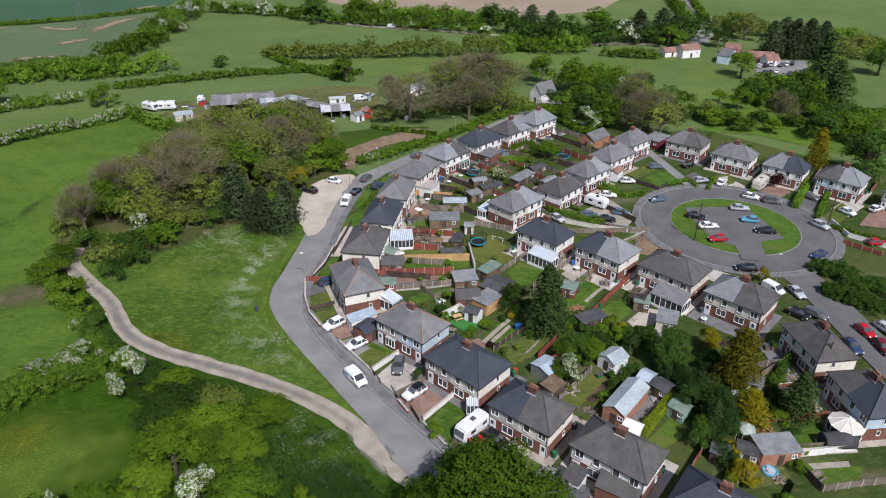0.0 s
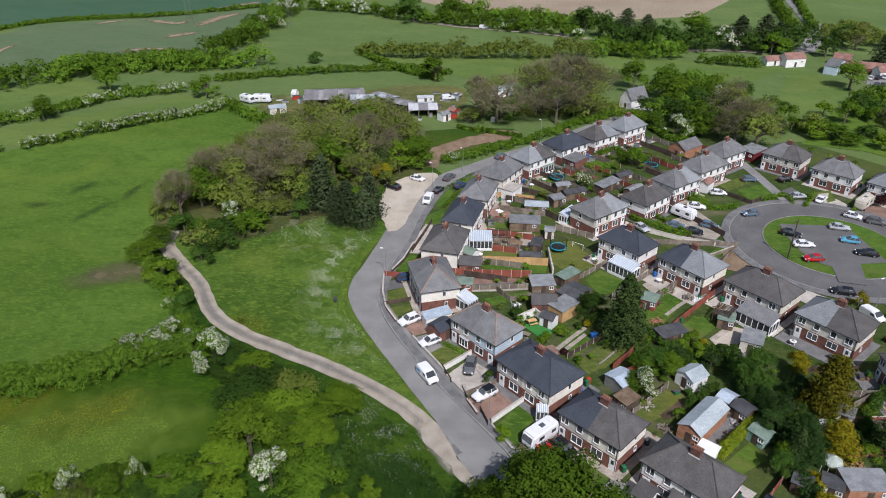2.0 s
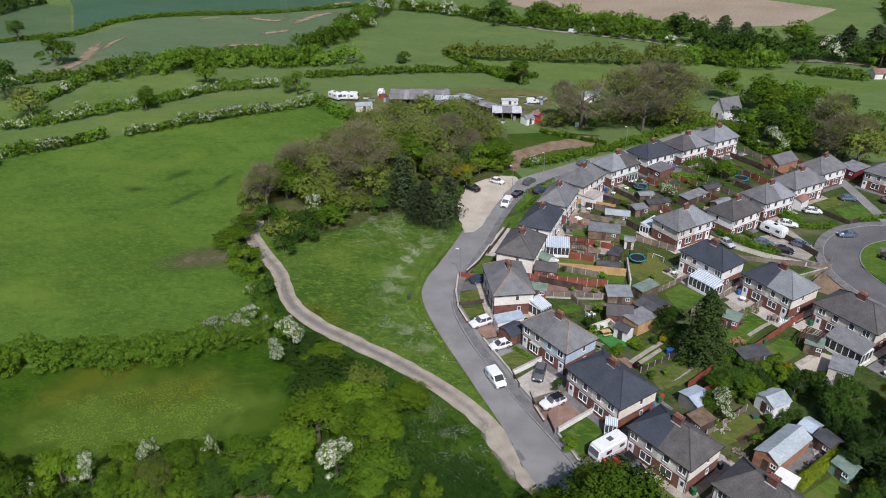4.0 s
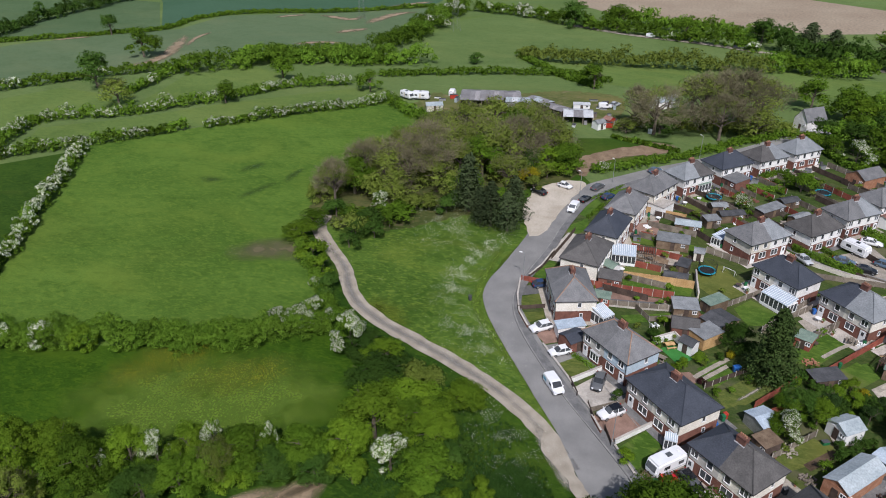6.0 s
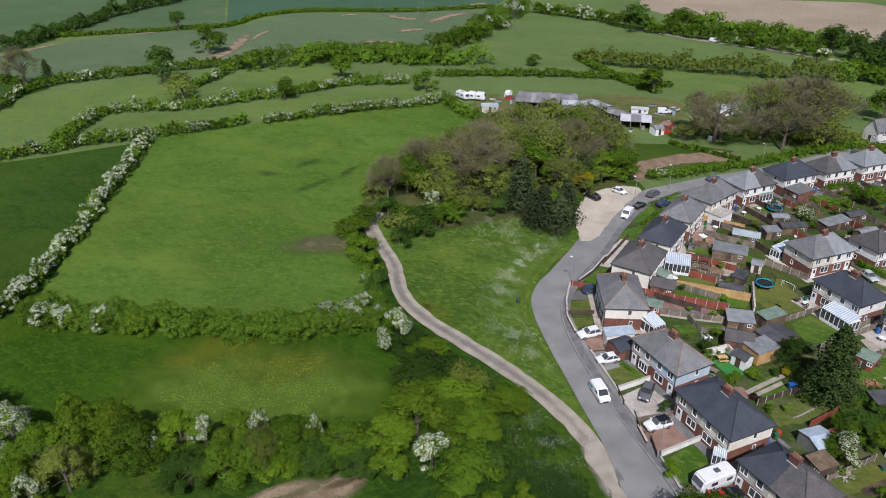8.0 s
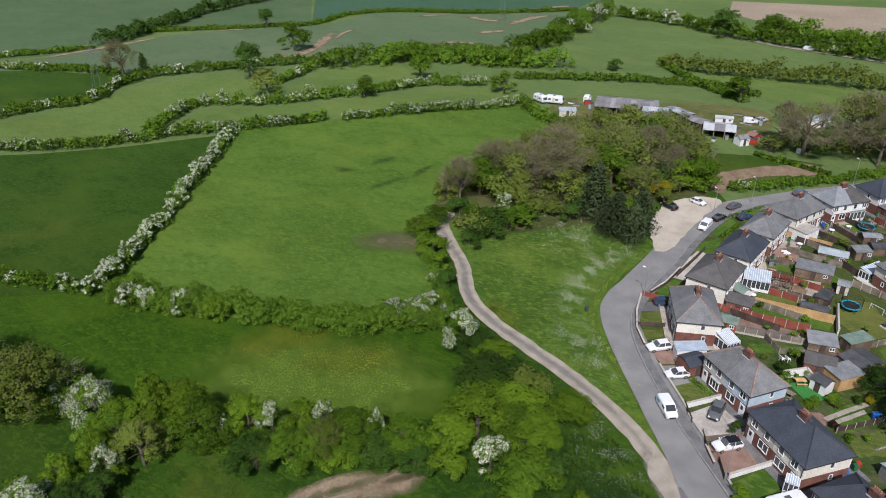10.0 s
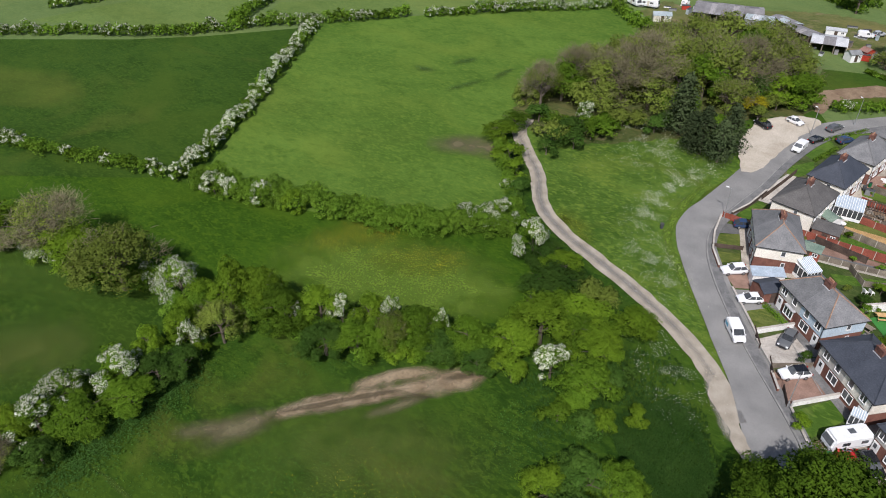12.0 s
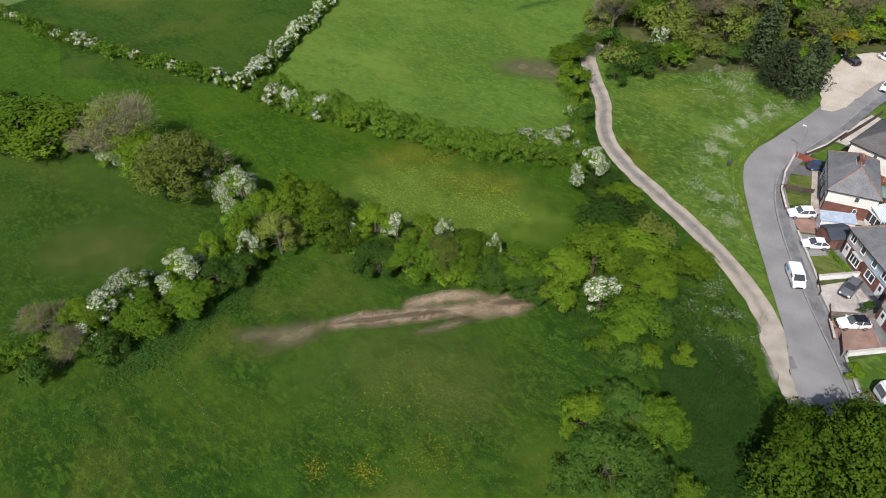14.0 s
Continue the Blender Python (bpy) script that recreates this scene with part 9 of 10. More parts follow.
fence([(43.6, 131.2), (40.7, 127.0), (38.2, 122.7)], 1.0, FENCE_WOOD, "pale wooden fence beside the ring road")
fence([(25.0, 121.3), (20.7, 114.7), (16.8, 108.7)], 1.4, FENCE_WOOD, "weathered panel fence between back gardens", CONCRETE)
fence([(30.5, 116.7), (26.2, 111.0), (22.3, 106.1)], 1.4, FENCE_WOOD, "weathered panel fence between back gardens", CONCRETE)

# lawns, beds and clutter of the back gardens
patch("patio", [(4.3, 92.8), (6.0, 93.7), (8.0, 92.2), (6.2, 90.4)], 0.14, BLOCK_PAVING, "brown paved yard behind a house", "patio")
patch("vegetable_bed", [(21.3, 78.9), (25.1, 83.1), (26.2, 82.6), (22.2, 78.0)], 0.14, MUD, "dark dug bed beside a lawn", "bed")
patch("patio", [(32.8, 98.2), (37.1, 102.9), (39.3, 102.2), (35.6, 97.1)], 0.14, GRAVEL, "pale gravel yard behind a house", "patio")
strip("garden_path", [(25.9, 104.9), (28.6, 108.3), (31.3, 111.1)], 0.7, 0.2, SLABS, "narrow paved garden path across a lawn", "path")
strip("garden_path", [(6.8, 92.5), (9.4, 96.2), (11.7, 99.2)], 0.8, 0.2, SLABS, "pale garden path between lawns", "path")
patch("patio", [(-7.4, 128.2), (-4.7, 130.8), (0.1, 128.8), (-0.2, 124.9), (-7.0, 125.8)], 0.14, EARTH, "dug-over yard with stacked timber", "patio")
patch("patio", [(-9.9, 110.2), (-4.7, 111.3), (2.9, 113.0), (3.1, 111.4), (-4.0, 109.3), (-9.2, 108.2)], 0.14, ASPHALT_DARK, "dark alley between panel fences", "patio")
pergola(-4.5, 127.4, 5, 3.6, 3.0, FENCE_DARK, "dark timber pergola over a yard")
pergola(35.3, 104.7, 62, 3.4, 2.6, FENCE_DARK, "dark timber frame behind a house")
heap(24.1, 102.7, 1.3, 0.6, BRICK_ORANGE, "heap of broken bricks and boards on a lawn", 2)
heap(-3.5, 127.3, 1.6, 0.5, FENCE_WOOD, "heap of old timber in a yard", 3)
heap(-5.9, 129.0, 1.1, 0.5, SLABS, "heap of rubble in a yard", 4)
heap(32.0, 78.2, 1.4, 0.7, SHEET_RUST, "heap of stored scrap beside a workshop", 5)
heap(30.6, 75.8, 1.2, 0.5, FENCE_DARK, "heap of stored timber beside a workshop", 6)
heap(33.8, 112.0, 1.0, 0.5, SLABS, "heap of garden toys beside a fence", 7)
gazebo(41.9, 71.2, 10, 1.3, "pale green cloth gazebo on slim white posts")
fence([(15.4, 88.4), (18.2, 92.2), (21.3, 96.5)], 1.3, FENCE_RED, "red-stained panel fence between back lawns")
heap(42.4, 67.3, 1.3, 0.5, SLABS, "heap of pots and slabs in a yard", 8)
garden_table(13.1, 122.8, 20, FENCE_DARK, "dark garden table on a lawn")
garden_table(24.9, 107.9, 20, FENCE_DARK, "dark garden table on a lawn")
storage_box(27.7, 79.4, 40, 1.2, 0.8, 0.9, BIN_RED, "red storage bin beside a workshop")
storage_box(30.4, 80.0, 10, 1.4, 0.9, 0.8, FELT_DARK, "dark storage chest beside a workshop")
storage_box(32.7, 80.7, 70, 1.6, 0.8, 0.7, PVC, "white storage chest beside a workshop")
storage_box(24.4, 84.1, 30, 1.0, 0.6, 0.5, BIN_GREEN, "green garden toy box on a lawn")
shed(26.4, 71.7, -32, 2.4, 2.2, 1.4, PVC, PVC, "low white lean-to beside a workshop", "pent", 0.15, openings=False)
glazed(4.4, 75.7, 1, 1.6, 1.2, 1.9, "white glazed porch before a house", CLEAR, 0.3, bays=3, category="porch")
hedge([(-11.8, 91.4), (-9.9, 90.4), (-8.1, 89.1)], 0.9, 0.9, 0, "low yellow-green front hedge", LEAF_HEDGE, leaf=0.11, clipped=True, density=2)
fence([(-11.2, 85.1), (-9.4, 81.9)], 1.0, FENCE_DARK, "dark wooden gates at a drive")
fence([(-7.5, 80.3), (-6.3, 77.7)], 1.0, FENCE_DARK, "dark wooden gates at a drive")
fence([(-4.4, 76.2), (-3.1, 73.4)], 1.0, FENCE_DARK, "dark wooden gates at a drive")
for x, y, h, sort in ((-0.5, 100.4, 1.8, "shrub"), (1.2, 105.1, 1.8, "shrubfresh"), (7.2, 97.1, 1.6, "shrubfresh"), (5.0, 94.0, 1.9, "shrubfresh"), (11.9, 99.9, 1.5, "gold"), (10.5, 98.8, 1.2, "shrub"),
                      (7.9, 91.5, 1.2, "purple"), (29.0, 97.2, 2.2, "shrubfresh"), (30.3, 95.6, 2.2, "gold"), (26.9, 95.1, 2.0, "shrub"), (32.6, 93.4, 2.6, "deep"), (34.8, 94.4, 2.4, "deep"),
                      (36.5, 74.8, 2.0, "shaded"), (33.5, 76.4, 1.4, "shrubfresh"), (36.5, 71.5, 3.0, "shrubfresh"), (38.3, 71.0, 4.6, "shaded"), 
                      (42.3, 85.8, 4.0, "shaded"), (48.3, 74.6, 1.8, "shrub"), (45.2, 74.0, 1.8, "shrub"), (48.9, 79.2, 2.4, "deep"), (49.0, 71.5, 1.4, "shrub"),
                      (20.3, 88.7, 4.2, "broad"), (23.5, 87.6, 4.4, "broad"), (25.8, 92.2, 3.0, "shaded"), (18.1, 83.9, 3.4, "broad"), (26.0, 83.7, 1.5, "deep"), (30.5, 90.4, 3.0, "shaded")):
    tree(sort, x, y, h, 1.05, "in a back garden", "garden plants")

for line, w, h in (([(19.2, 93.9), (22.1, 97.5), (25.5, 100.3)], 1.6, 1.8), ([(25.4, 81.2), (27.9, 83.9), (30.5, 86.0)], 1.4, 1.5), ([(31.1, 94.1), (34.3, 91.8), (37.0, 88.2)], 3.2, 2.8), ([(47.2, 77.6), (49.9, 76.0), (52.9, 75.3)], 1.4, 1.3), ([(39.4, 80.2), (40.4, 77.1), (42.1, 74.8)], 3.4, 3.0)):
    hedge(line, w, h, 0, "overgrown dark green garden shrubs along a boundary", LEAF_DEEP, leaf=0.15)

paddling_pool(43.2, 65.2, 0.9)
for n, (x, y) in enumerate(((16.1, 148.8), (12.8, 150.9), (10.1, 145.6), (14.6, 155.8), (20.5, 160.1), (22.7, 154.4), (16.6, 164.7), (10.9, 166.4), (-5.8, 142.2), (-6.8, 137.1), (4.3, 131.0), (3.2, 124.3),
                            (1.2, 111.4), (6.5, 110.1), (8.8, 103.7), (32.7, 110.9), (35.3, 106.2), (36.6, 104.3), (36.1, 95.5), (19.5, 80.9), (17.2, 79.6), (21.7, 76.3), (33.7, 81.4),
                            (45.8, 72.9), (53.6, 86.3), (54.6, 84.6), (55.9, 80.2), (42.6, 66.0), (43.7, 63.9), (44.2, 80.2))):
    mat, words = ((FENCE_WOOD, "weathered timber"), (SLABS, "pale paving slabs"), (FENCE_DARK, "dark boards"), (PVC, "white plastic garden things"), (BRICK, "red bricks"), (SHEET_RUST, "grey metal scrap"), (TERRACOTTA, "terracotta pots"))[n * 3 % 7]
    heap(x, y, 0.9 + 0.15 * (n % 4), 0.35 + 0.1 * (n % 3), mat, f"loose heap of {words} in a back garden", 20 + n)

# sheds and garden buildings
shed(26.7, 76.9, -39, 3.3, 7.9, 2.4, SHEET_METAL, BRICK_ORANGE, "long brick workshop with pale sheet metal roof", "gable", 0.9, False, category="workshop")
shed(26.9, 86.7, -50, 3.2, 3.4, 2.1, SHEET_METAL, PVC, "white summerhouse with pale grey roof", "gable", 0.8, False, category="summerhouse")
shed(34.2, 75.7, -47, 2.5, 2.4, 1.8, FELT_GREEN, material("pale_green_boards", (0.20, 0.32, 0.28), (0.27, 0.40, 0.35), 0.9, 7.0, 0.85), "pale green boarded garden shed", "gable", 0.4)
shed(44.7, 68.0, 6, 5.4, 3.4, 2.2, FELT_GREY, BRICK_ORANGE, "brick garage with flat grey roof", "pent", 0.15, category="garage")
oil_tank(54.2, 70.0, 5, 4.5, 1.3)
shed(8.9, 113.6, -44, 2.4, 4.2, 1.9, FELT_GREEN, SHED_WOOD, "wooden shed with pale green felt roof", "pent", 0.25)
shed(9.9, 107.8, -39, 3.9, 5.1, 1.9, FELT_DARK, SHED_WOOD, "wooden shed with dark felt roof", "gable", 0.5)
shed(4.1, 110.5, 12, 4.3, 3.4, 1.8, FELT_GREY, SHED_WOOD, "low shed with corrugated grey roof", "pent", 0.3)
shed(4.4, 104.1, 6, 4.3, 3.6, 2.1, TILE_BROWN, BRICK, "brick garage with grey tiled roof", "gable", 1.0, category="garage")
shed(7.9, 102.8, -42, 3.3, 4.3, 2.2, FELT_GREY, FENCE_ORANGE, "open timber garden shelter with grey roof", "pent", 0.2, category="shelter", openings=False)
shed(5.4, 99.3, -29, 2.4, 2.2, 1.9, FELT_DARK, PVC, "white garden shed with black roof", "gable", 0.6)
oil_tank(1.8, 121.7, 2, 4.6, 0.9)
shed(2.9, 125.0, -12, 2.1, 3.2, 2.0, FELT_DARK, FENCE_DARK, "dark wooden shed with felt roof", "pent", 0.2)
shed(0.2, 135.1, 1, 6.4, 3.6, 1.8, FELT_GREY, SHED_WOOD, "long low shed with grey roof", "pent", 0.3)
shed(2.6, 143.7, 1, 5.2, 3.0, 1.8, SHEET_METAL, SHED_WOOD, "shed with blue-grey sheet roof", "gable", 0.5)
shed(5.5, 131.7, 1, 1.9, 2.4, 1.8, FELT_GREY, RENDER_BUFF, "small pale garden shed", "gable", 0.4)
shed(-10.6, 108.5, 1, 3.8, 2.2, 1.7, FELT_GREEN, FENCE_RED, "red shed with green felt roof", "pent", 0.2)
shed(8.5, 155.7, 24, 3.5, 2.4, 1.8, FELT_GREY, SHED_WOOD, "garden shed with grey roof", "gable", 0.4)
shed(11.2, 152.1, 29, 5.6, 2.6, 1.8, FELT_DARK, SHED_WOOD, "dark wooden shed behind houses", "gable", 0.5)
shed(7.3, 147.7, 31, 3.2, 2.4, 1.8, FELT_GREY, SHED_WOOD, "garden shed with grey roof", "pent", 0.3)
shed(19.5, 157.9, 49, 7.1, 2.6, 1.8, FELT_GREY, FENCE_DARK, "dark garden shed with felt roof", "pent", 0.3)
shed(23.5, 163.9, 41, 4.6, 2.6, 1.8, FELT_DARK, SHED_WOOD, "garden shed with dark roof", "gable", 0.5)
shed(25.5, 155.5, 47, 4.7, 2.6, 1.8, FELT_GREY, SHED_WOOD, "garden shed with grey roof", "gable", 0.5)
glazed(9.8, 140.2, 58, 5.2, 2.0, 1.8, "small greenhouse of white bars", CLEAR, 0.4, bays=4, category="greenhouse")

shed(23.3, 107.5, -23, 2.5, 2.6, 1.8, FELT_GREEN, FENCE_RED, "red shed with green felt roof on a lawn", "pent", 0.2)
shed(25.5, 98.1, 29, 4.9, 2.6, 1.6, FELT_DARK, FENCE_DARK, "low dark sheds behind a lawn", "pent", 0.2)
shed(35.5, 103.2, -17, 2.6, 2.6, 1.8, FELT_GREEN, SHED_WOOD, "wooden shed with green roof", "pent", 0.2)
shed(16.2, 84.5, 41, 3.2, 3.6, 1.9, CLEAR, STEEL, "old greenhouse with dirty white panels", "gable", 0.5, category="greenhouse")
shed(16.5, 79.8, -50, 2.5, 2.6, 2.0, SHED_WOOD, FENCE_DARK, "weathered wooden shed behind a house", "pent", 0.4)
shed(31.1, 82.3, -43, 1.9, 2.6, 1.9, CLEAR, STEEL, "small greenhouse among sheds", "gable", 0.5, category="greenhouse")
shed(32.9, 80.1, -50, 2.5, 2.6, 1.9, FELT_DARK, FENCE_DARK, "dark garden shed with felt roof", "gable", 0.5)
shed(37.2, 67.6, -27, 2.2, 2.4, 1.7, FELT_DARK, FENCE_DARK, "dark shed among trees", "gable", 0.5)
shed(47.2, 81.3, -30, 2.0, 2.2, 1.8, FELT_GREY, RENDER_BUFF, "small grey shed behind conifers", "pent", 0.2)
shed(40.8, 67.6, -23, 2.5, 2.4, 1.8, FELT_DARK, PVC, "small pale shed under a fence", "gable", 0.4)

trampoline(7.3, 125.8, 1.7)
trampoline(7.5, 161.9, 1.8)
trampoline(31.8, 173.5, 1.8)
goal(11.3, 127.1, 330)
bench_chair(-0.7, 103.7, 150, PVC, "white")
bench_chair(0.1, 104.1, 150, PVC, "white")
picnic_table(2.6, 99.1, 30)
picnic_table(48.9, 64.2, 30, FENCE_WOOD)

# clutter and shrubs about the gardens
yard_rng = random.Random(11)
for thing in [o for o in scene.objects if o.name.split(".")[0] == "house"]:
    m = thing.matrix_basis.copy()
    for side in (-1, 1):
        for k in range(1):
            p = m @ Vector((side * yard_rng.uniform(0.6, 5.0), yard_rng.uniform(4.4, 6.6), 0))
            plant_pot(p.x, p.y, yard_rng.uniform(0.7, 1.3), TERRACOTTA)
        p = m @ Vector((side * yard_rng.uniform(1.5, 4.5), yard_rng.uniform(5.2, 6.6), 0))
        pick = yard_rng.randrange(5)
        turn = yard_rng.uniform(0, 180)
        if pick == 0:
            garden_table(p.x, p.y, turn, PVC, "white round garden table on a patio")
        elif pick == 1:
            storage_box(p.x, p.y, turn, 1.3, 0.7, 0.6, SHED_WOOD, "brown wooden storage chest on a patio")
        elif pick == 2:
            log_pile(p.x, p.y, turn)
        elif pick == 3:
            picnic_table(p.x, p.y, turn, FENCE_WOOD)
        else:
            storage_box(p.x, p.y, turn, 1.5, 0.8, 1.1, FELT_GREY, "grey plastic garden store on a patio")
        p = m @ Vector((side * 4.9, 4.0, 0))
        water_butt(p.x, p.y) if yard_rng.random() < 0.4 else wheelie_bin(p.x, p.y, 20, (BIN_GREEN, FELT_DARK, BIN_BLUE)[yard_rng.randrange(3)], "full size", 0.12)
        for k in range(2):
            p = m @ Vector((side * yard_rng.choice((0.4, 5.6)) + yard_rng.uniform(-0.5, 0.5), yard_rng.uniform(8, 19), 0))
            tree("bush", p.x, p.y, yard_rng.uniform(0.8, 1.7), 1.0, "along a garden boundary", "garden shrubs")

# boundary fences of the rear gardens
for n, thing in enumerate([o for o in scene.objects if o.name.split(".")[0] == "house"]):
    if n < 5 or 12 < n < 17:
        continue
    m = thing.matrix_basis.copy()
    for k, px in enumerate((-5.7, 0.0, 5.7)):
        near, far = m @ Vector((px, 5.2, 0)), m @ Vector((px, 13.5 + 2 * (k % 2), 0))
        mat, post, words = ((FENCE_WOOD, CONCRETE, "weathered grey"), (FENCE_DARK, None, "dark brown"), (FENCE_WOOD, None, "weathered brown"), (FENCE_RED, CONCRETE, "red-stained"))[(n * 3 + k) % 4]
        fence([(near.x, near.y), (far.x, far.y)], 1.35, mat, f"{words} panel fence between rear gardens", post, 2.8)

# far side: bungalow, cottage, inn and farm
shed(42.0, 184.6, -45, 5.2, 7.5, 2.6, TILE_GREY, BRICK_ORANGE, "brick bungalow with grey tiled roof", "gable", 1.6, False, category="bungalow")
shed(32.5, 224.9, -50, 5.1, 7.3, 3.2, TILE_GREY, RENDER_WHITE, "white cottage with steep grey roof among trees", "gable", 3.2, False, category="cottage")
shed(59.5, 184.8, -46, 4.8, 6.3, 2.3, FELT_GREY, MAROON_BOARD, "maroon garage with grey roof", "pent", 0.3, category="garage")
shed(99.4, 287.1, 16, 8.1, 5.0, 3.2, RED_TILE, RENDER_WHITE, "white roadside house with red tiled roof", "gable", 1.8, category="inn", base=0.1)
shed(92.2, 288.1, 18, 7.0, 4.5, 1.9, RED_TILE, RENDER_WHITE, "low white building with red roof", "gable", 1.5, category="inn", base=0.1)
shed(113.0, 280.2, 54, 11.7, 4.5, 3.0, TILE_GREY, RENDER_BLUE, "pale blue house beside a far lane", "gable", 1.7, False, category="house", base=0.1)
shed(124.1, 281.4, -9, 14.8, 6.0, 2.0, RED_TILE, BRICK, "long low inn with red tiled roof", "gable", 1.7, category="inn", base=0.1)
shed(119.2, 291.0, -26, 6.2, 5.0, 2.8, RED_TILE, BRICK, "brick inn wing with red roof", "gable", 1.7, category="inn", base=0.1)
shed(128.2, 275.3, 11, 5.4, 5.0, 2.2, RED_TILE, RENDER_WHITE, "inn front wing with red roof", "gable", 1.8, category="inn", base=0.1)
patch("car_park", [(118.7, 268.6), (129.1, 283.7), (145.4, 281.6), (140.2, 266.9), (128.6, 248.8), (119.0, 258.2)], 0.08, ASPHALT, "grey car park beside an inn", "road")
strip("far_road", [(144.5, 449.2), (135.8, 388.7), (131.2, 358.8), (120.8, 330.2), (110.9, 309.5)], 7.0, 0.25, ASPHALT, "pale far road bending past an inn", "road")
strip("far_lane", [(-63.0, 349.9), (-34.2, 338.1), (-2.0, 330.9), (28.6, 319.3)], 4.0, 0.25, TRACK, "pale far lane between fields", "road")
strip("far_lane", [(61.8, 305.4), (77.1, 308.2), (94.0, 306.7)], 4.0, 0.25, TRACK, "pale far lane before a house", "road")


def barn(x, y, rot, w, d, h, rise, sheets, roofs, wall_mat, label, open_front=True, category="barn"):
    """A farm building under sheets of roofing, each a part; open on its -y side between posts."""
    thing = empty("barn", pose(x, y, 0.1, 0, 0, rot), label, category, "farm buildings")
    part("back_wall", boxed((-w / 2, w / 2, d / 2 - 0.12, d / 2, -0.1, h)), wall_mat, thing)
    for s in (-1, 1):
        side = bmesh.new()
        box(side, s * w / 2 - 0.06, s * w / 2 + 0.06, -d / 2, d / 2 - 0.12, -0.1, h)
        gable = [side.verts.new((s * w / 2, c, z)) for c, z in ((-d / 2, h), (d / 2, h), (0, h + rise))]
        side.faces.new(gable)
        part("side_wall", side, wall_mat, thing)
    if open_front:
        for n in range(sheets // 2 + 1):
            post = -w / 2 + 0.15 + (w - 0.3) * n / (sheets // 2)
            part("post", boxed((post - 0.1, post + 0.1, -d / 2, -d / 2 + 0.2, -0.1, h)), FENCE_WOOD, thing)
    else:
        part("front_wall", boxed((-w / 2 + 0.07, w / 2 - 0.07, -d / 2, -d / 2 + 0.1, -0.1, h - 0.02)), wall_mat, thing)
    wide = w / sheets
    for s in (-1, 1):
        for n in range(sheets):
            x0 = -w / 2 + wide * n
            lift = 0.02 * (n % 2) + 0.012 * ((n * 7 + (s > 0)) % 3)
            sheet = bmesh.new()
            for px in (x0 - 0.03, x0 + wide + 0.03):
                for py, pz in ((s * (d / 2 + 0.25), h - 0.08), (s * 0.02, h + rise)):
                    for dz in (0.03, 0.08):
                        sheet.verts.new((px, py, pz + dz + lift))
            bmesh.ops.convex_hull(sheet, input=sheet.verts[:])
            part("roof_sheet", sheet, roofs[(n * 5 + n // 3 + (s > 0) * 2) % len(roofs)], thing)
    return thing


SHEET_WHITE = material("white_roof_sheet", (0.42, 0.44, 0.46), (0.54, 0.55, 0.56), 0.5, 4.0, 0.5, 0.01)
SHEET_SLATE = material("purple_grey_roof_sheet", (0.150, 0.147, 0.150), (0.222, 0.216, 0.219), 0.3, 2.0, 0.75, 0.01, vary=0.15, patchy=0.9)
OLD_ROOF = (SHEET_SLATE, SHEET_SLATE, SHEET_RUST, SHEET_SLATE, SHEET_SLATE, SHEET_SLATE, SHEET_RUST)
WHITE_ROOF = (SHEET_WHITE, SHEET_SLATE, SHEET_WHITE)
barn(-66.6, 214.7, 14, 14.0, 11.5, 2.9, 1.3, 9, OLD_ROOF, FENCE_DARK, "large old barn with patched grey sheet roof")
barn(-58.7, 219.6, 20, 7.0, 8.0, 2.6, 0.6, 5, OLD_ROOF, FENCE_DARK, "open cattle barn with broken grey roof")
barn(-54.6, 215.3, 8, 8.0, 5.6, 2.4, 0.5, 4, (SHEET_METAL, SHEET_WHITE), STEEL, "barn with pale blue-grey metal roof", False)
barn(-48.1, 218.3, -32, 9.0, 4.2, 2.2, 0.3, 6, (SHEET_RUST, SHEET_METAL, SHEET_SLATE), FENCE_DARK, "row of slatted pens under grey sheets")
barn(-41.9, 212.8, -28, 9.0, 4.6, 2.2, 0.4, 6, OLD_ROOF, FENCE_DARK, "long low stable with grey roof")
barn(-33.9, 209.0, 12, 9.0, 8.0, 2.3, 0.8, 6, WHITE_ROOF, RENDER_BUFF, "low farm shed with white roof panels")
shed(-79.5, 203.6, 28, 5.2, 4.0, 1.8, SHEET_METAL, RENDER_BUFF, "low pale farm shed beside hedge", "gable", 0.6, category="barn", base=0.1)
shed(-10.4, 232.4, 47, 9.5, 5.0, 2.4, SHEET_METAL, RENDER_WHITE, "white farm shed behind bare trees", "gable", 1.0, category="barn", base=0.1)
shed(-26.5, 203.7, 47, 3.0, 3.0, 2.0, FELT_GREY, PVC, "small white shed beside a paddock", "gable", 0.7, base=0.1)
shed(-24.1, 207.7, -28, 2.4, 3.0, 2.0, RED_TILE, BIN_RED, "small red shed beside a paddock", "gable", 0.7, base=0.1)
shed(-34.9, 220.6, 14, 5.2, 2.2, 1.6, SHEET_WHITE, PVC, "white static cabin on a farm", "pent", 0.2, category="cabin", base=0.1)
farm_rng = random.Random(5)
SCRAP = (PVC, SHEET_RUST, FENCE_DARK, SHEET_METAL, FENCE_WOOD, SHEET_WHITE, STEEL, SHEET_RUST)
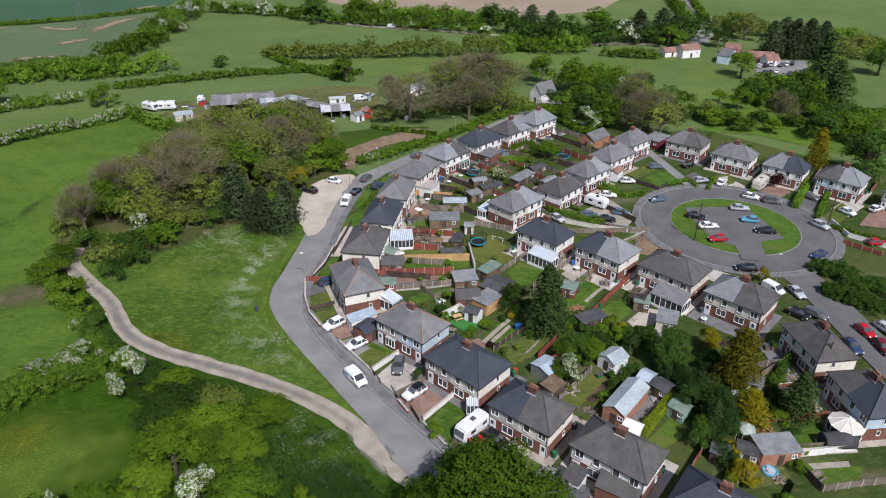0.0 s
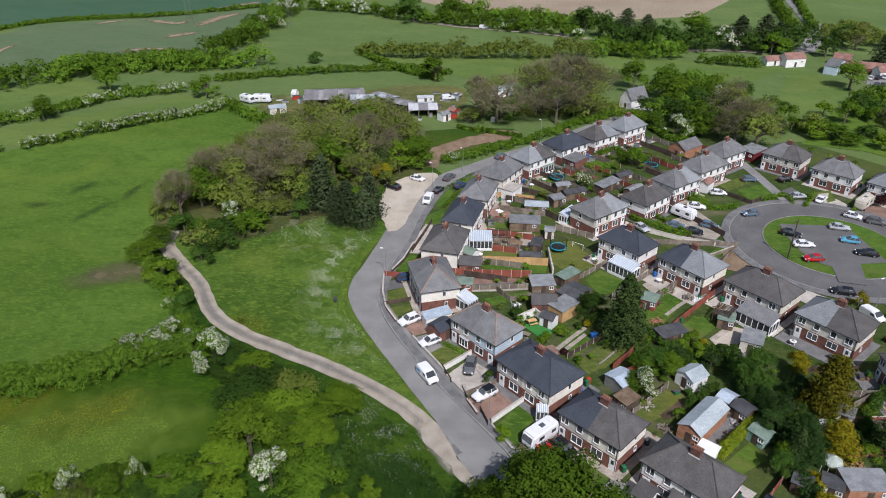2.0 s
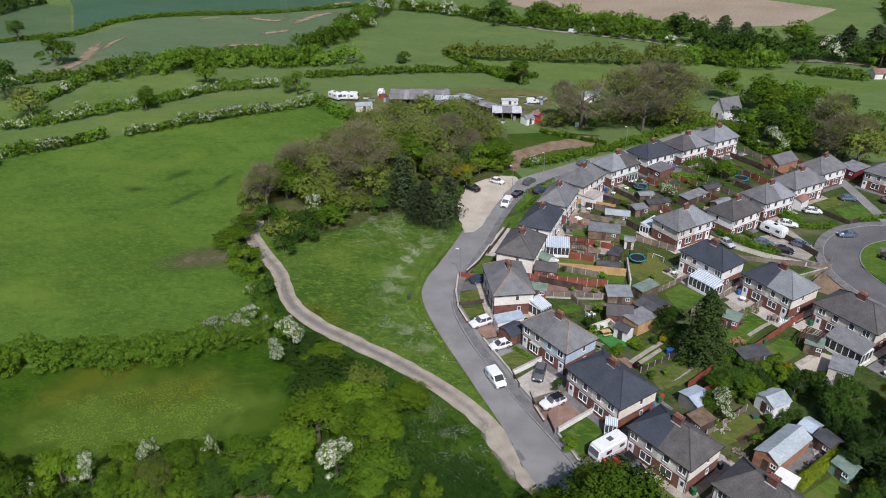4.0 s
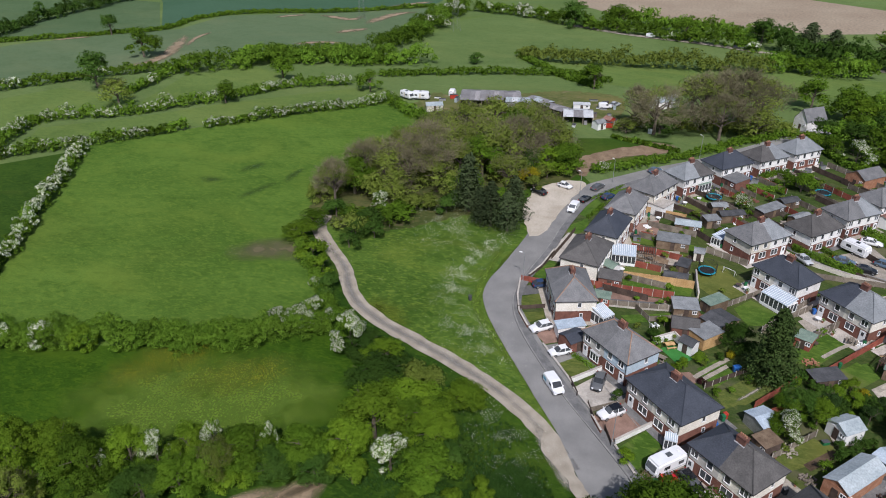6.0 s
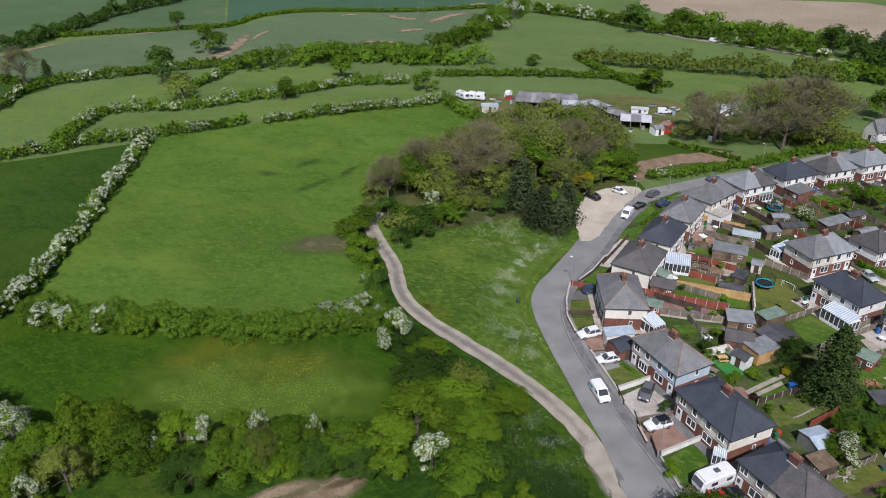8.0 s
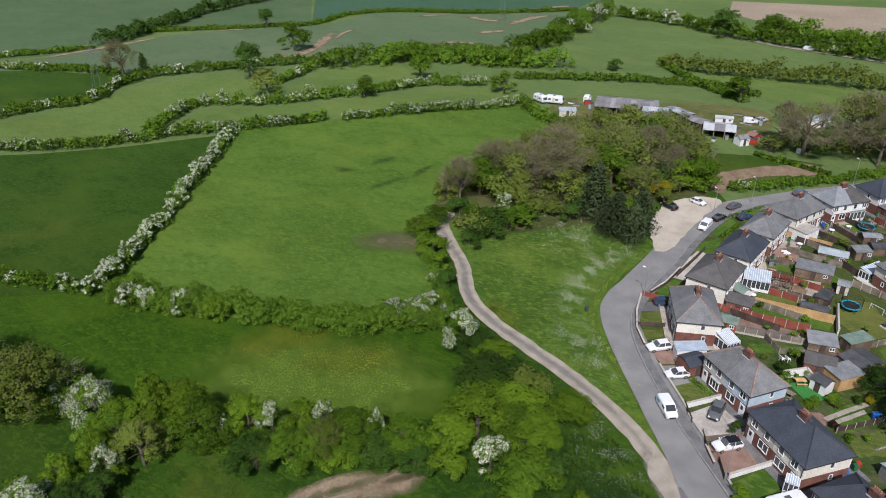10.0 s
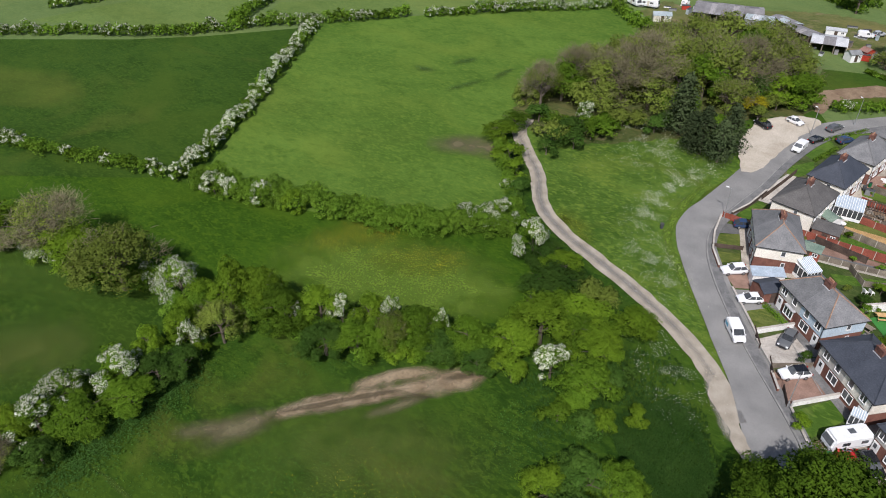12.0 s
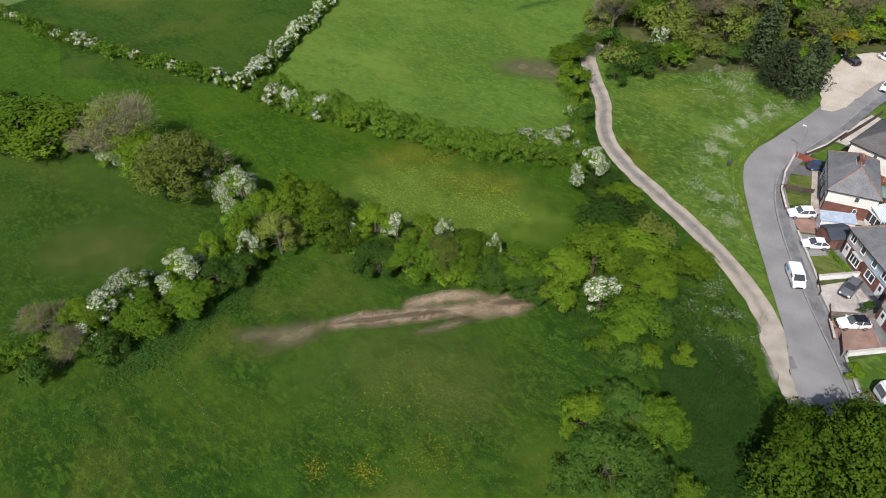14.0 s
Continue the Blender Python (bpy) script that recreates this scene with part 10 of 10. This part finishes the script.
for x, y in [(-79.8, 219.5), (-76.9, 218.2), (-80.0, 215.6), (-81.8, 213.9), (-74.5, 215.5), (-31.6, 228.2), (-28.7, 224.9), (-27.0, 229.1), (-26.7, 220.3), (-24.3, 223.3), (-28.3, 214.6), (-26.2, 209.3), (-24.2, 214.8), (-30.3, 206.7), (-32.7, 205.1), (-28.2, 205.0), (-21.8, 210.2), (-19.6, 206.7), (-17.6, 209.3), (-15.7, 211.4), (-36.1, 206.6), (-50.9, 217.8), (-59.1, 216.1), (-45.3, 214.0), (-69.7, 212.7), (-30.1, 221.5), (-24.2, 208.0), (-16.2, 207.4), (-11.8, 206.2), (-10.0, 230.7), (-8.5, 237.6), (-6.4, 234.7)]:
    storage_box(x + farm_rng.uniform(-1.6, 1.6), y + farm_rng.uniform(-2.5, 2.5), farm_rng.uniform(0, 90), farm_rng.uniform(0.8, 2.8), farm_rng.uniform(0.6, 1.5), farm_rng.uniform(0.4, 1.6), farm_rng.choice(SCRAP), "stored scrap or crate in a cluttered farmyard", 0.0)
storage_box(-23.9, 205.8, 10, 2.4, 1.6, 1.5, BIN_RED, "red machine in a farmyard", 0.06)
storage_box(-77.7, 217.4, 30, 2.6, 1.4, 1.2, BIN_RED, "red trailer in a farmyard", 0.06)
car(-79.7, 221.6, 100, 4, "van", "white", "in a farmyard")
car(-27.8, 223.8, 20, 4, "van", "white", "in a farmyard")
car(-25.1, 226.9, 60, 4, "suv", "silver", "in a farmyard")
patch("farm_yard", [(-88.5, 205.9), (-85.2, 222.2), (-72.6, 215.8), (-59.2, 228.7), (-42.8, 238.9), (-24.4, 236.8), (-22.2, 213.3), (-29.1, 206.8), (-40.9, 215.1), (-61.2, 210.5), (-77.0, 202.0)], 0.05, DRY_GRASS, "trodden earth farmyard with stored machinery", "ground", rounded=True, ragged=2.0)
caravan(-87.5, 212.0, 8, 3.4, "in a farmyard", motor=True)
caravan(-92.3, 211.3, -30, 4.2, "beside a farm hedge")

# parked vehicles
works_van = car(-13.1, 82.5, -52, 5.3, "van", "white", "at the roadside")
for side in (-1, 1):
    part("livery_panel", boxed((-2.0, -0.9, side * 0.92 - 0.012, side * 0.92 + 0.012, 0.75, 1.35)), PAINTS["teal"], works_van, "plain blue marking")
part("rear_window", boxed((-2.262, -2.235, -0.6, 0.6, 1.15, 1.5)), GLASS, works_van)
car(-18.4, 96.6, -137, 3.9, "suv", "white", "on a block paved drive")
car(-14.0, 91.1, -141, 3.5, "hatchback", "white", "on a drive")
car(-6.8, 85.7, -93, 3.8, "estate", "grey", "on a concrete drive")
car(-4.0, 79.5, -136, 3.7, "suv", "white_black", "on a brick drive")
car(5.5, 68.7, -57, 3.4, "hatchback", "red", "before a house")
car(7.5, 70.0, -48, 3.4, "suv", "black", "before a house")
car(16.6, 61.2, 167, 3.8, "estate", "grey", "on a drive")
caravan(4.2, 71.7, -132, 5.4, "in a front garden")
car(-32.0, 150.9, 152, 4.0, "suv", "black", "on gravel")
car(-26.9, 156.7, -21, 3.6, "hatchback", "white", "on gravel")
car(-19.2, 158.7, 67, 4.6, "estate", "grey", "on the road")
car(-20.8, 150.6, 67, 3.5, "hatchback", "black", "on the road")
car(-22.5, 144.8, -97, 4.9, "van", "white", "at the kerb")
car(-15.9, 154.1, 54, 2.9, "hatchback", "blue", "on a drive")
car(-7.2, 174.4, 51, 3.2, "hatchback", "slate", "on the road")
car(-21.5, 110.3, 31, 1.6, "hatchback", "blue", "beside a house")
car(56.5, 138.9, -22, 3.6, "saloon", "black", "in the parking bay", 0.36)
car(57.7, 134.2, 4, 4.7, "saloon", "white", "in the parking bay", 0.36)
car(57.7, 128.3, -175, 3.6, "hatchback", "red", "in the parking bay", 0.36)
car(67.8, 143.3, -6, 4.4, "saloon", "silver", "in the parking bay", 0.36)
car(67.9, 137.3, 171, 3.1, "hatchback", "teal", "in the parking bay", 0.36)
car(69.2, 132.1, 169, 3.7, "saloon", "black", "in the parking bay", 0.36)
car(50.4, 147.9, -164, 3.7, "hatchback", "slate", "beside the turning circle", 0.23)
car(72.9, 149.8, -30, 3.7, "hatchback", "white", "beside the turning circle", 0.23)
car(76.9, 147.4, -18, 3.7, "suv", "grey", "beside the turning circle", 0.23)
car(82.5, 135.2, -59, 3.1, "estate", "silver", "beside the turning circle", 0.23)
car(76.0, 122.0, -145, 3.7, "hatchback", "blue", "beside the turning circle", 0.23)
car(59.2, 116.4, 171, 3.8, "estate", "black", "beside the turning circle", 0.23)
car(65.5, 108.3, -80, 3.5, "saloon", "silver", "beside the turning circle", 0.05)
car(62.6, 101.0, -49, 2.5, "hatchback", "black", "beside the turning circle", 0.23)
car(65.6, 101.0, -52, 2.6, "estate", "grey", "beside the turning circle", 0.23)
car(71.7, 96.0, -77, 3.8, "hatchback", "red", "beside the turning circle", 0.23)
car(67.4, 91.8, -84, 3.8, "saloon", "blue", "beside the turning circle", 0.23)
car(72.3, 91.6, -88, 3.9, "estate", "maroon", "beside the turning circle", 0.23)
car(75.6, 96.9, -69, 3.1, "hatchback", "silver", "beside the turning circle", 0.23)
car(68.9, 158.1, 52, 6.6, "saloon", "white", "on a drive")
car(55.0, 167.9, 10, 2.7, "hatchback", "slate", "on a drive")
car(63.9, 169.1, 29, 3.3, "hatchback", "black", "on a drive")
car(45.6, 158.4, 1, 3.0, "hatchback", "white", "on a drive")
car(39.0, 150.1, -11, 4.6, "saloon", "white", "on a drive")
car(32.7, 139.5, -11, 4.1, "saloon", "slate", "on a drive")
car(36.3, 137.2, -9, 3.2, "hatchback", "black", "on a drive")
car(40.0, 140.6, -25, 3.8, "hatchback", "slate", "on a drive")
car(25.3, 137.4, -55, 4.3, "hatchback", "silver", "on a drive")
car(91.9, 142.0, -58, 2.0, "hatchback", "white", "on a drive")
car(99.4, 143.9, 27, 4.0, "hatchback", "white", "on a drive")
car(90.7, 127.5, -3, 3.5, "hatchback", "red", "on a drive")
car(87.2, 149.9, -52, 2.8, "hatchback", "grey", "on a drive")
car(64.0, 159.2, 14, 3.2, "hatchback", "silver", "on a drive")
car(61.4, 108.9, -59, 4.0, "van", "white", "on a drive")
caravan(35.2, 144.9, 139, 6.3, "on a drive")
caravan(77.4, 156.0, 49, 8.6, "on a drive", motor=True, paint="beige")
for i in range(11):
    x, y = ((126.5, 270.5), (135.7, 272.6), (124.7, 260.8), (130.8, 258.6))[i % 4]
    car(x + (i // 4) * 2.6 - 4, y + (i // 4) * 1.1, 60 + 4 * (i % 3), 4, ("hatchback", "saloon", "suv")[i % 3], ("white", "grey", "blue", "silver", "black")[i % 5], "in an inn car park")
car(-24.9, 335.3, -19, 3.4, "van", "white", "on a far lane", 0.3)
car(12.5, 325.9, -19, 3.2, "suv", "grey", "on a far lane", 0.3)

# street lamps and poles
for x, y, r in ((-3.0, 73.4, 230), (-22.6, 153.3, 150), (-16.4, 163.9, 140), (3.1, 189.0, 140), (44.8, 135.4, 30), (63.5, 112.5, 200), (-25.4, 110.9, 180)):
    lamp_post(x, y, r)
telegraph_pole(52.9, 128.4, 9.0)
telegraph_pole(83.9, 134.9, 8.0)
telegraph_pole(58.9, 84.4, 7.0)
for x, y, mat, word in ((3.2, 68.3, BIN_GREEN, "green"), (4.0, 69.4, BIN_RED, "red"), (11.1, 83.9, BIN_GREEN, "green"), (11.4, 84.5, BIN_RED, "red"), (15.1, 67.3, BIN_GREEN, "green"),
                        (18.4, 69.0, BIN_GREEN, "green"), (81.7, 136.2, BIN_GREEN, "green"), (12.6, 96.2, BIN_BLUE, "blue"), (13.1, 96.5, BIN_BLUE, "blue"), (28.0, 102.9, BIN_GREEN, "green"),
                        (-32.7, 101.0, FELT_DARK, "dark grey"), (13.8, 166.5, BIN_RED, "red"), (-9.2, 115.3, BIN_GREEN, "green")):
    wheelie_bin(x, y, 30, mat, word)

# ---- meadow flowers, tufts and weeds ----
def inside(corners, count, seed):
    """Random plan places inside an outline."""
    rng = np.random.default_rng(seed)
    c = np.array(corners)
    low, high = c.min(0), c.max(0)
    out = np.zeros((0, 2))
    while len(out) < count:
        p = rng.uniform(low, high, (count * 2, 2))
        odd = np.zeros(len(p), bool)
        for a, b in zip(c, np.roll(c, -1, 0)):
            crosses = (a[1] > p[:, 1]) != (b[1] > p[:, 1])
            odd ^= crosses & (p[:, 0] < (b[0] - a[0]) * (p[:, 1] - a[1]) / (b[1] - a[1] + 1e-9) + a[0])
        out = np.r_[out, p[odd]]
    return out[:count]


def thin(places, size, keep):
    """Keeps places where a broad noise is high, so that they lie in drifts."""
    rng = random.Random(len(places))
    return np.array([p for p in places if noise.noise(Vector((p[0] * size, p[1] * size, keep))) + 0.5 * noise.noise(Vector((p[0] * size * 4, p[1] * size * 4, 7))) + rng.gauss(0, 0.22) > keep])


def tufts(name, places, height, wide, mat, label, category, blades=4, z=0.08):
    """Tufts of upright blades, as one sheet of stuff."""
    n = len(places) * blades
    base = np.repeat(np.c_[places, np.full(len(places), z)], blades, axis=0)
    a = np.random.uniform(0, 2 * math.pi, n)
    h = height * np.random.uniform(0.5, 1.3, n)
    lean = np.c_[np.cos(a), np.sin(a), np.zeros(n)]
    side = np.c_[-np.sin(a), np.cos(a), np.zeros(n)] * (wide * np.random.uniform(0.6, 1.3, n))[:, None]
    top = base + lean * (h * 0.75)[:, None] + np.c_[np.zeros((n, 2)), h]
    verts = np.stack([base + side * 0.6, base - side * 0.6, top - side * 0.5, top + side * 0.5], 1).reshape(-1, 3)
    mesh = bpy.data.meshes.new(name)
    mesh.vertices.add(4 * n)
    mesh.vertices.foreach_set("co", verts.astype(np.float32).ravel())
    mesh.loops.add(4 * n)
    mesh.loops.foreach_set("vertex_index", np.arange(4 * n, dtype=np.int32))
    mesh.polygons.add(n)
    mesh.polygons.foreach_set("loop_start", np.arange(0, 4 * n, 4, dtype=np.int32))
    mesh.update(calc_edges=True)
    # Normals turned upward, so the blades take light as the ground does.
    bend = np.c_[lean[:, :2] * 0.3, np.ones(n)] / 1.044
    mesh.attributes.new("custom_normal", "FLOAT_VECTOR", "POINT").data.foreach_set("vector", np.repeat(bend, 4, axis=0).astype(np.float32).ravel())
    mesh.materials.append(mat)
    return tagged(new(name, mesh), label, category, kind="stuff")


def flowers(name, places, height, size, mat, label, category="flowers"):
    """Flower heads or short leafy sward over plan places, as one sheet of stuff."""
    n = len(places)
    centres = np.c_[places, np.random.uniform(0.5, 1.1, n) * height]
    normals = unit(n) * 0.4 + [0, 0, 1]
    normals /= np.linalg.norm(normals, axis=1, keepdims=True)
    return tagged(new(name, cards(name, centres, normals, size * np.random.uniform(0.5, 1.4, n), normals, mat)), label, category, kind="stuff")


def clear_of(places, points, gap):
    """Drops places that lie too near a line."""
    line = np.array([(p.x, p.y) for p in smooth(points, 0.5)])
    return places[np.array([np.hypot(*(line - p).T).min() > gap for p in places])]


def drift(points, width, count, seed):
    """Places spread about a line, thickest on it."""
    rng = np.random.default_rng(seed)
    line = smooth(points, 0.5)
    pick = rng.integers(0, len(line), count)
    return np.array([(line[i].x, line[i].y) for i in pick]) + rng.normal(0, width / 2, (count, 2))


TUFT = leaf_material("grass_tufts", (0.056, 0.108, 0.009), (0.092, 0.152, 0.014), island=0.2, leafy=0.4)
TUFT_BLUE = leaf_material("blue_green_tussocks", (0.046, 0.118, 0.020), (0.076, 0.162, 0.034), island=0.2, leafy=0.4)
TUFT_DARK = leaf_material("dark_weed_tufts", (0.030, 0.080, 0.013), (0.052, 0.112, 0.020), island=0.2, leafy=0.4)
YELLOW_FLOWER = leaf_material("yellow_buttercup", (0.42, 0.32, 0.012), (0.56, 0.42, 0.02), island=0.2)
PARSLEY = leaf_material("white_cow_parsley", (0.50, 0.54, 0.40), (0.70, 0.72, 0.58), island=0.2)

DITCH = [(-35.0, 54.6), (-41.7, 48.0), (-47.6, 42.6), (-52.4, 34.2), (-56.4, 26.0)]
LANE = [(-55.7, 97.6), (-44.9, 89.2), (-30.8, 83.7), (-18.4, 77.5), (-10.2, 70.8), (-3.9, 62.0), (4.7, 54.1)]
flowers("grass_tufts", clear_of(thin(inside(ROUGH, 30000, 1), 0.10, 0.0), DITCH, 4.2), 0.12, 0.11, TUFT, "long green grass tufts on a rough field", "grass")
flowers("tussocks", clear_of(thin(inside(ROUGH, 30000, 3), 0.13, 0.14), DITCH, 4.2), 0.12, 0.12, TUFT_BLUE, "blue-green grass tussocks on a rough field", "grass")
flowers("tussocks", drift([(-68.2, 29.4), (-67.8, 22.1), (-66.9, 15.0), (-66.0, 9.4)], 3.4, 6000, 4), 0.5, 0.15, TUFT_BLUE, "tall blue-green grass beside a hedge", "grass")
tufts("meadow_weeds", clear_of(thin(inside(MEADOW_EDGE, 5000, 5), 0.14, 0.1), LANE, 2.4), 0.14, 0.06, TUFT_DARK, "dark weed clumps in a meadow", "weeds", 3)
tufts("verge_weeds", clear_of(thin(inside(VERGE, 8000, 6), 0.2, -0.1), LANE, 3.4), 0.26, 0.08, TUFT_DARK, "rank nettles and weeds below a track", "weeds", 4)
SCRUB = [(-37.5, 55.7), (-32.2, 55.0), (-22.5, 46.8), (-18.3, 32.7), (-2.8, 47.8), (-5.8, 64.0), (-13.7, 72.7), (-29.5, 79.5), (-42.6, 84.1), (-36.6, 69.2)]
tufts("nettle_bed", thin(inside([(-20.2, 56.9), (-15.0, 66.6), (-8.7, 61.4), (-4.7, 54.4), (-0.2, 50.1), (-8.5, 40.9), (-10.6, 48.2), (-15.1, 52.3)], 9000, 33), 0.15, -0.25), 0.3, 0.10, TUFT_DARK, "dark nettles and brambles below a road", "weeds", 4)
tufts("scrub_grass", clear_of(thin(inside(SCRUB, 9000, 32), 0.2, 0.0), LANE, 4.2), 0.3, 0.09, TUFT_BLUE, "long blue-green grass among field scrub", "grass")

flowers("cow_parsley", thin(drift([(-36.8, 99.6), (-37.2, 106.8), (-37.1, 112.7), (-35.9, 121.4), (-33.9, 125.7)], 3.2, 9180, 11), 0.45, 0.18), 0.7, 0.085, PARSLEY, "white cow parsley drift in a meadow")
flowers("cow_parsley", thin(drift([(-55.8, 133.4), (-50.5, 132.2), (-43.9, 126.0), (-47.2, 121.2)], 7.0, 6480, 12), 0.45, 0.18), 0.7, 0.085, PARSLEY, "white cow parsley on a meadow slope")
flowers("cow_parsley", thin(drift([(-34.2, 95.5), (-30.5, 91.6), (-26.4, 88.0), (-24.5, 85.2)], 4.4, 5940, 13), 0.45, 0.18), 0.7, 0.085, PARSLEY, "white cow parsley beside a track")
flowers("cow_parsley", thin(drift([(-22.3, 76.3), (-18.6, 71.8), (-15.3, 68.1), (-12.5, 64.2)], 5.0, 2400, 14), 0.45, 0.22), 0.7, 0.06, PARSLEY, "white cow parsley below a track")
flowers("cow_parsley", thin(drift([(-24.3, 72.9), (-17.8, 68.8), (-14.6, 66.6)], 4.0, 1400, 15), 0.45, 0.22), 0.7, 0.06, PARSLEY, "white cow parsley among weeds")
flowers("buttercups", drift([(-77.6, 59.6), (-74.5, 66.0), (-70.0, 72.6), (-68.7, 65.8)], 4.5, 7000, 16), 0.3, 0.035, YELLOW_FLOWER, "yellow buttercup drift in a pasture")
flowers("buttercups", drift([(-61.1, 68.7), (-56.0, 71.4), (-57.2, 67.2)], 4.0, 2500, 17), 0.3, 0.035, YELLOW_FLOWER, "yellow buttercups in a pasture")
for points, wide, count, seed in (([(-39.3, 18.1), (-37.4, 17.7)], 1.4, 260, 18), ([(-35.1, 21.4), (-33.2, 21.3)], 1.8, 260, 21), ([(-31.4, 24.8), (-30.3, 28.1), (-27.2, 28.8)], 2.6, 420, 22), ([(-39.0, 24.0), (-33.0, 31.0)], 7.0, 300, 23)):
    flowers("buttercups", drift(points, wide, count, seed), 0.35, 0.07, YELLOW_FLOWER, "yellow flowers in rough grass")
flowers("buttercups", drift([(-67.5, -5.2), (-63.2, -3.1), (-58.3, -1.3)], 5.0, 260, 19), 0.3, 0.05, YELLOW_FLOWER, "yellow flowers in rough grass")
flowers("buttercups", drift([(-100.0, 29.6), (-97.3, 36.4), (-89.8, 37.2)], 5.0, 500, 20), 0.35, 0.09, YELLOW_FLOWER, "yellow flowers beside a thicket")


# ---- pylons on the far farmland ----
PYLON = material("dull_grey_pylon_steel", (0.15, 0.165, 0.16), (0.20, 0.215, 0.21), 2.0, 9.0, 0.7)


def pylon(x, y, rot, height):
    thing = empty("electricity_pylon", pose(x, y, 0, 0, 0, rot), "grey steel lattice electricity pylon on farmland", "pylon", "pylons")
    corners = ((-1, -1), (1, -1), (1, 1), (-1, 1))
    levels = [(0, 1.9), (height * 0.2, 1.4), (height * 0.4, 1.0), (height * 0.58, 0.7), (height * 0.72, 0.5), (height * 0.86, 0.4), (height, 0.15)]
    for sx, sy in corners:
        leg = bmesh.new()
        for (z0, r0), (z1, r1) in zip(levels, levels[1:]):
            rod(leg, (sx * r0, sy * r0, z0), (sx * r1, sy * r1, z1), 0.035, 0.035, 4)
        part("leg", leg, PYLON, thing)
    for k in range(4):
        (ax, ay), (bx, by) = corners[k], corners[(k + 1) % 4]
        lattice = bmesh.new()
        for (z0, r0), (z1, r1) in zip(levels, levels[1:]):
            rod(lattice, (ax * r0, ay * r0, z0), (bx * r1, by * r1, z1), 0.014, 0.014, 3)
            rod(lattice, (bx * r0, by * r0, z0), (ax * r1, ay * r1, z1), 0.014, 0.014, 3)
        part("lattice", lattice, PYLON, thing)
    for z, reach in ((height * 0.62, 2.8), (height * 0.75, 3.5), (height * 0.88, 2.5)):
        for s in (-1, 1):
            for root in ((0, -0.8, z), (0, 0.8, z), (0, 0, z + 1.4)):
                arm = bmesh.new()
                rod(arm, root, (s * reach, 0, z), 0.045, 0.035, 4)
                part("cross_arm", arm, PYLON, thing)


pylon(-231.6, 142.4, 40, 19)
pylon(-166.9, 327.4, 40, 24)
pylon(-113.8, 320.2, 40, 24)
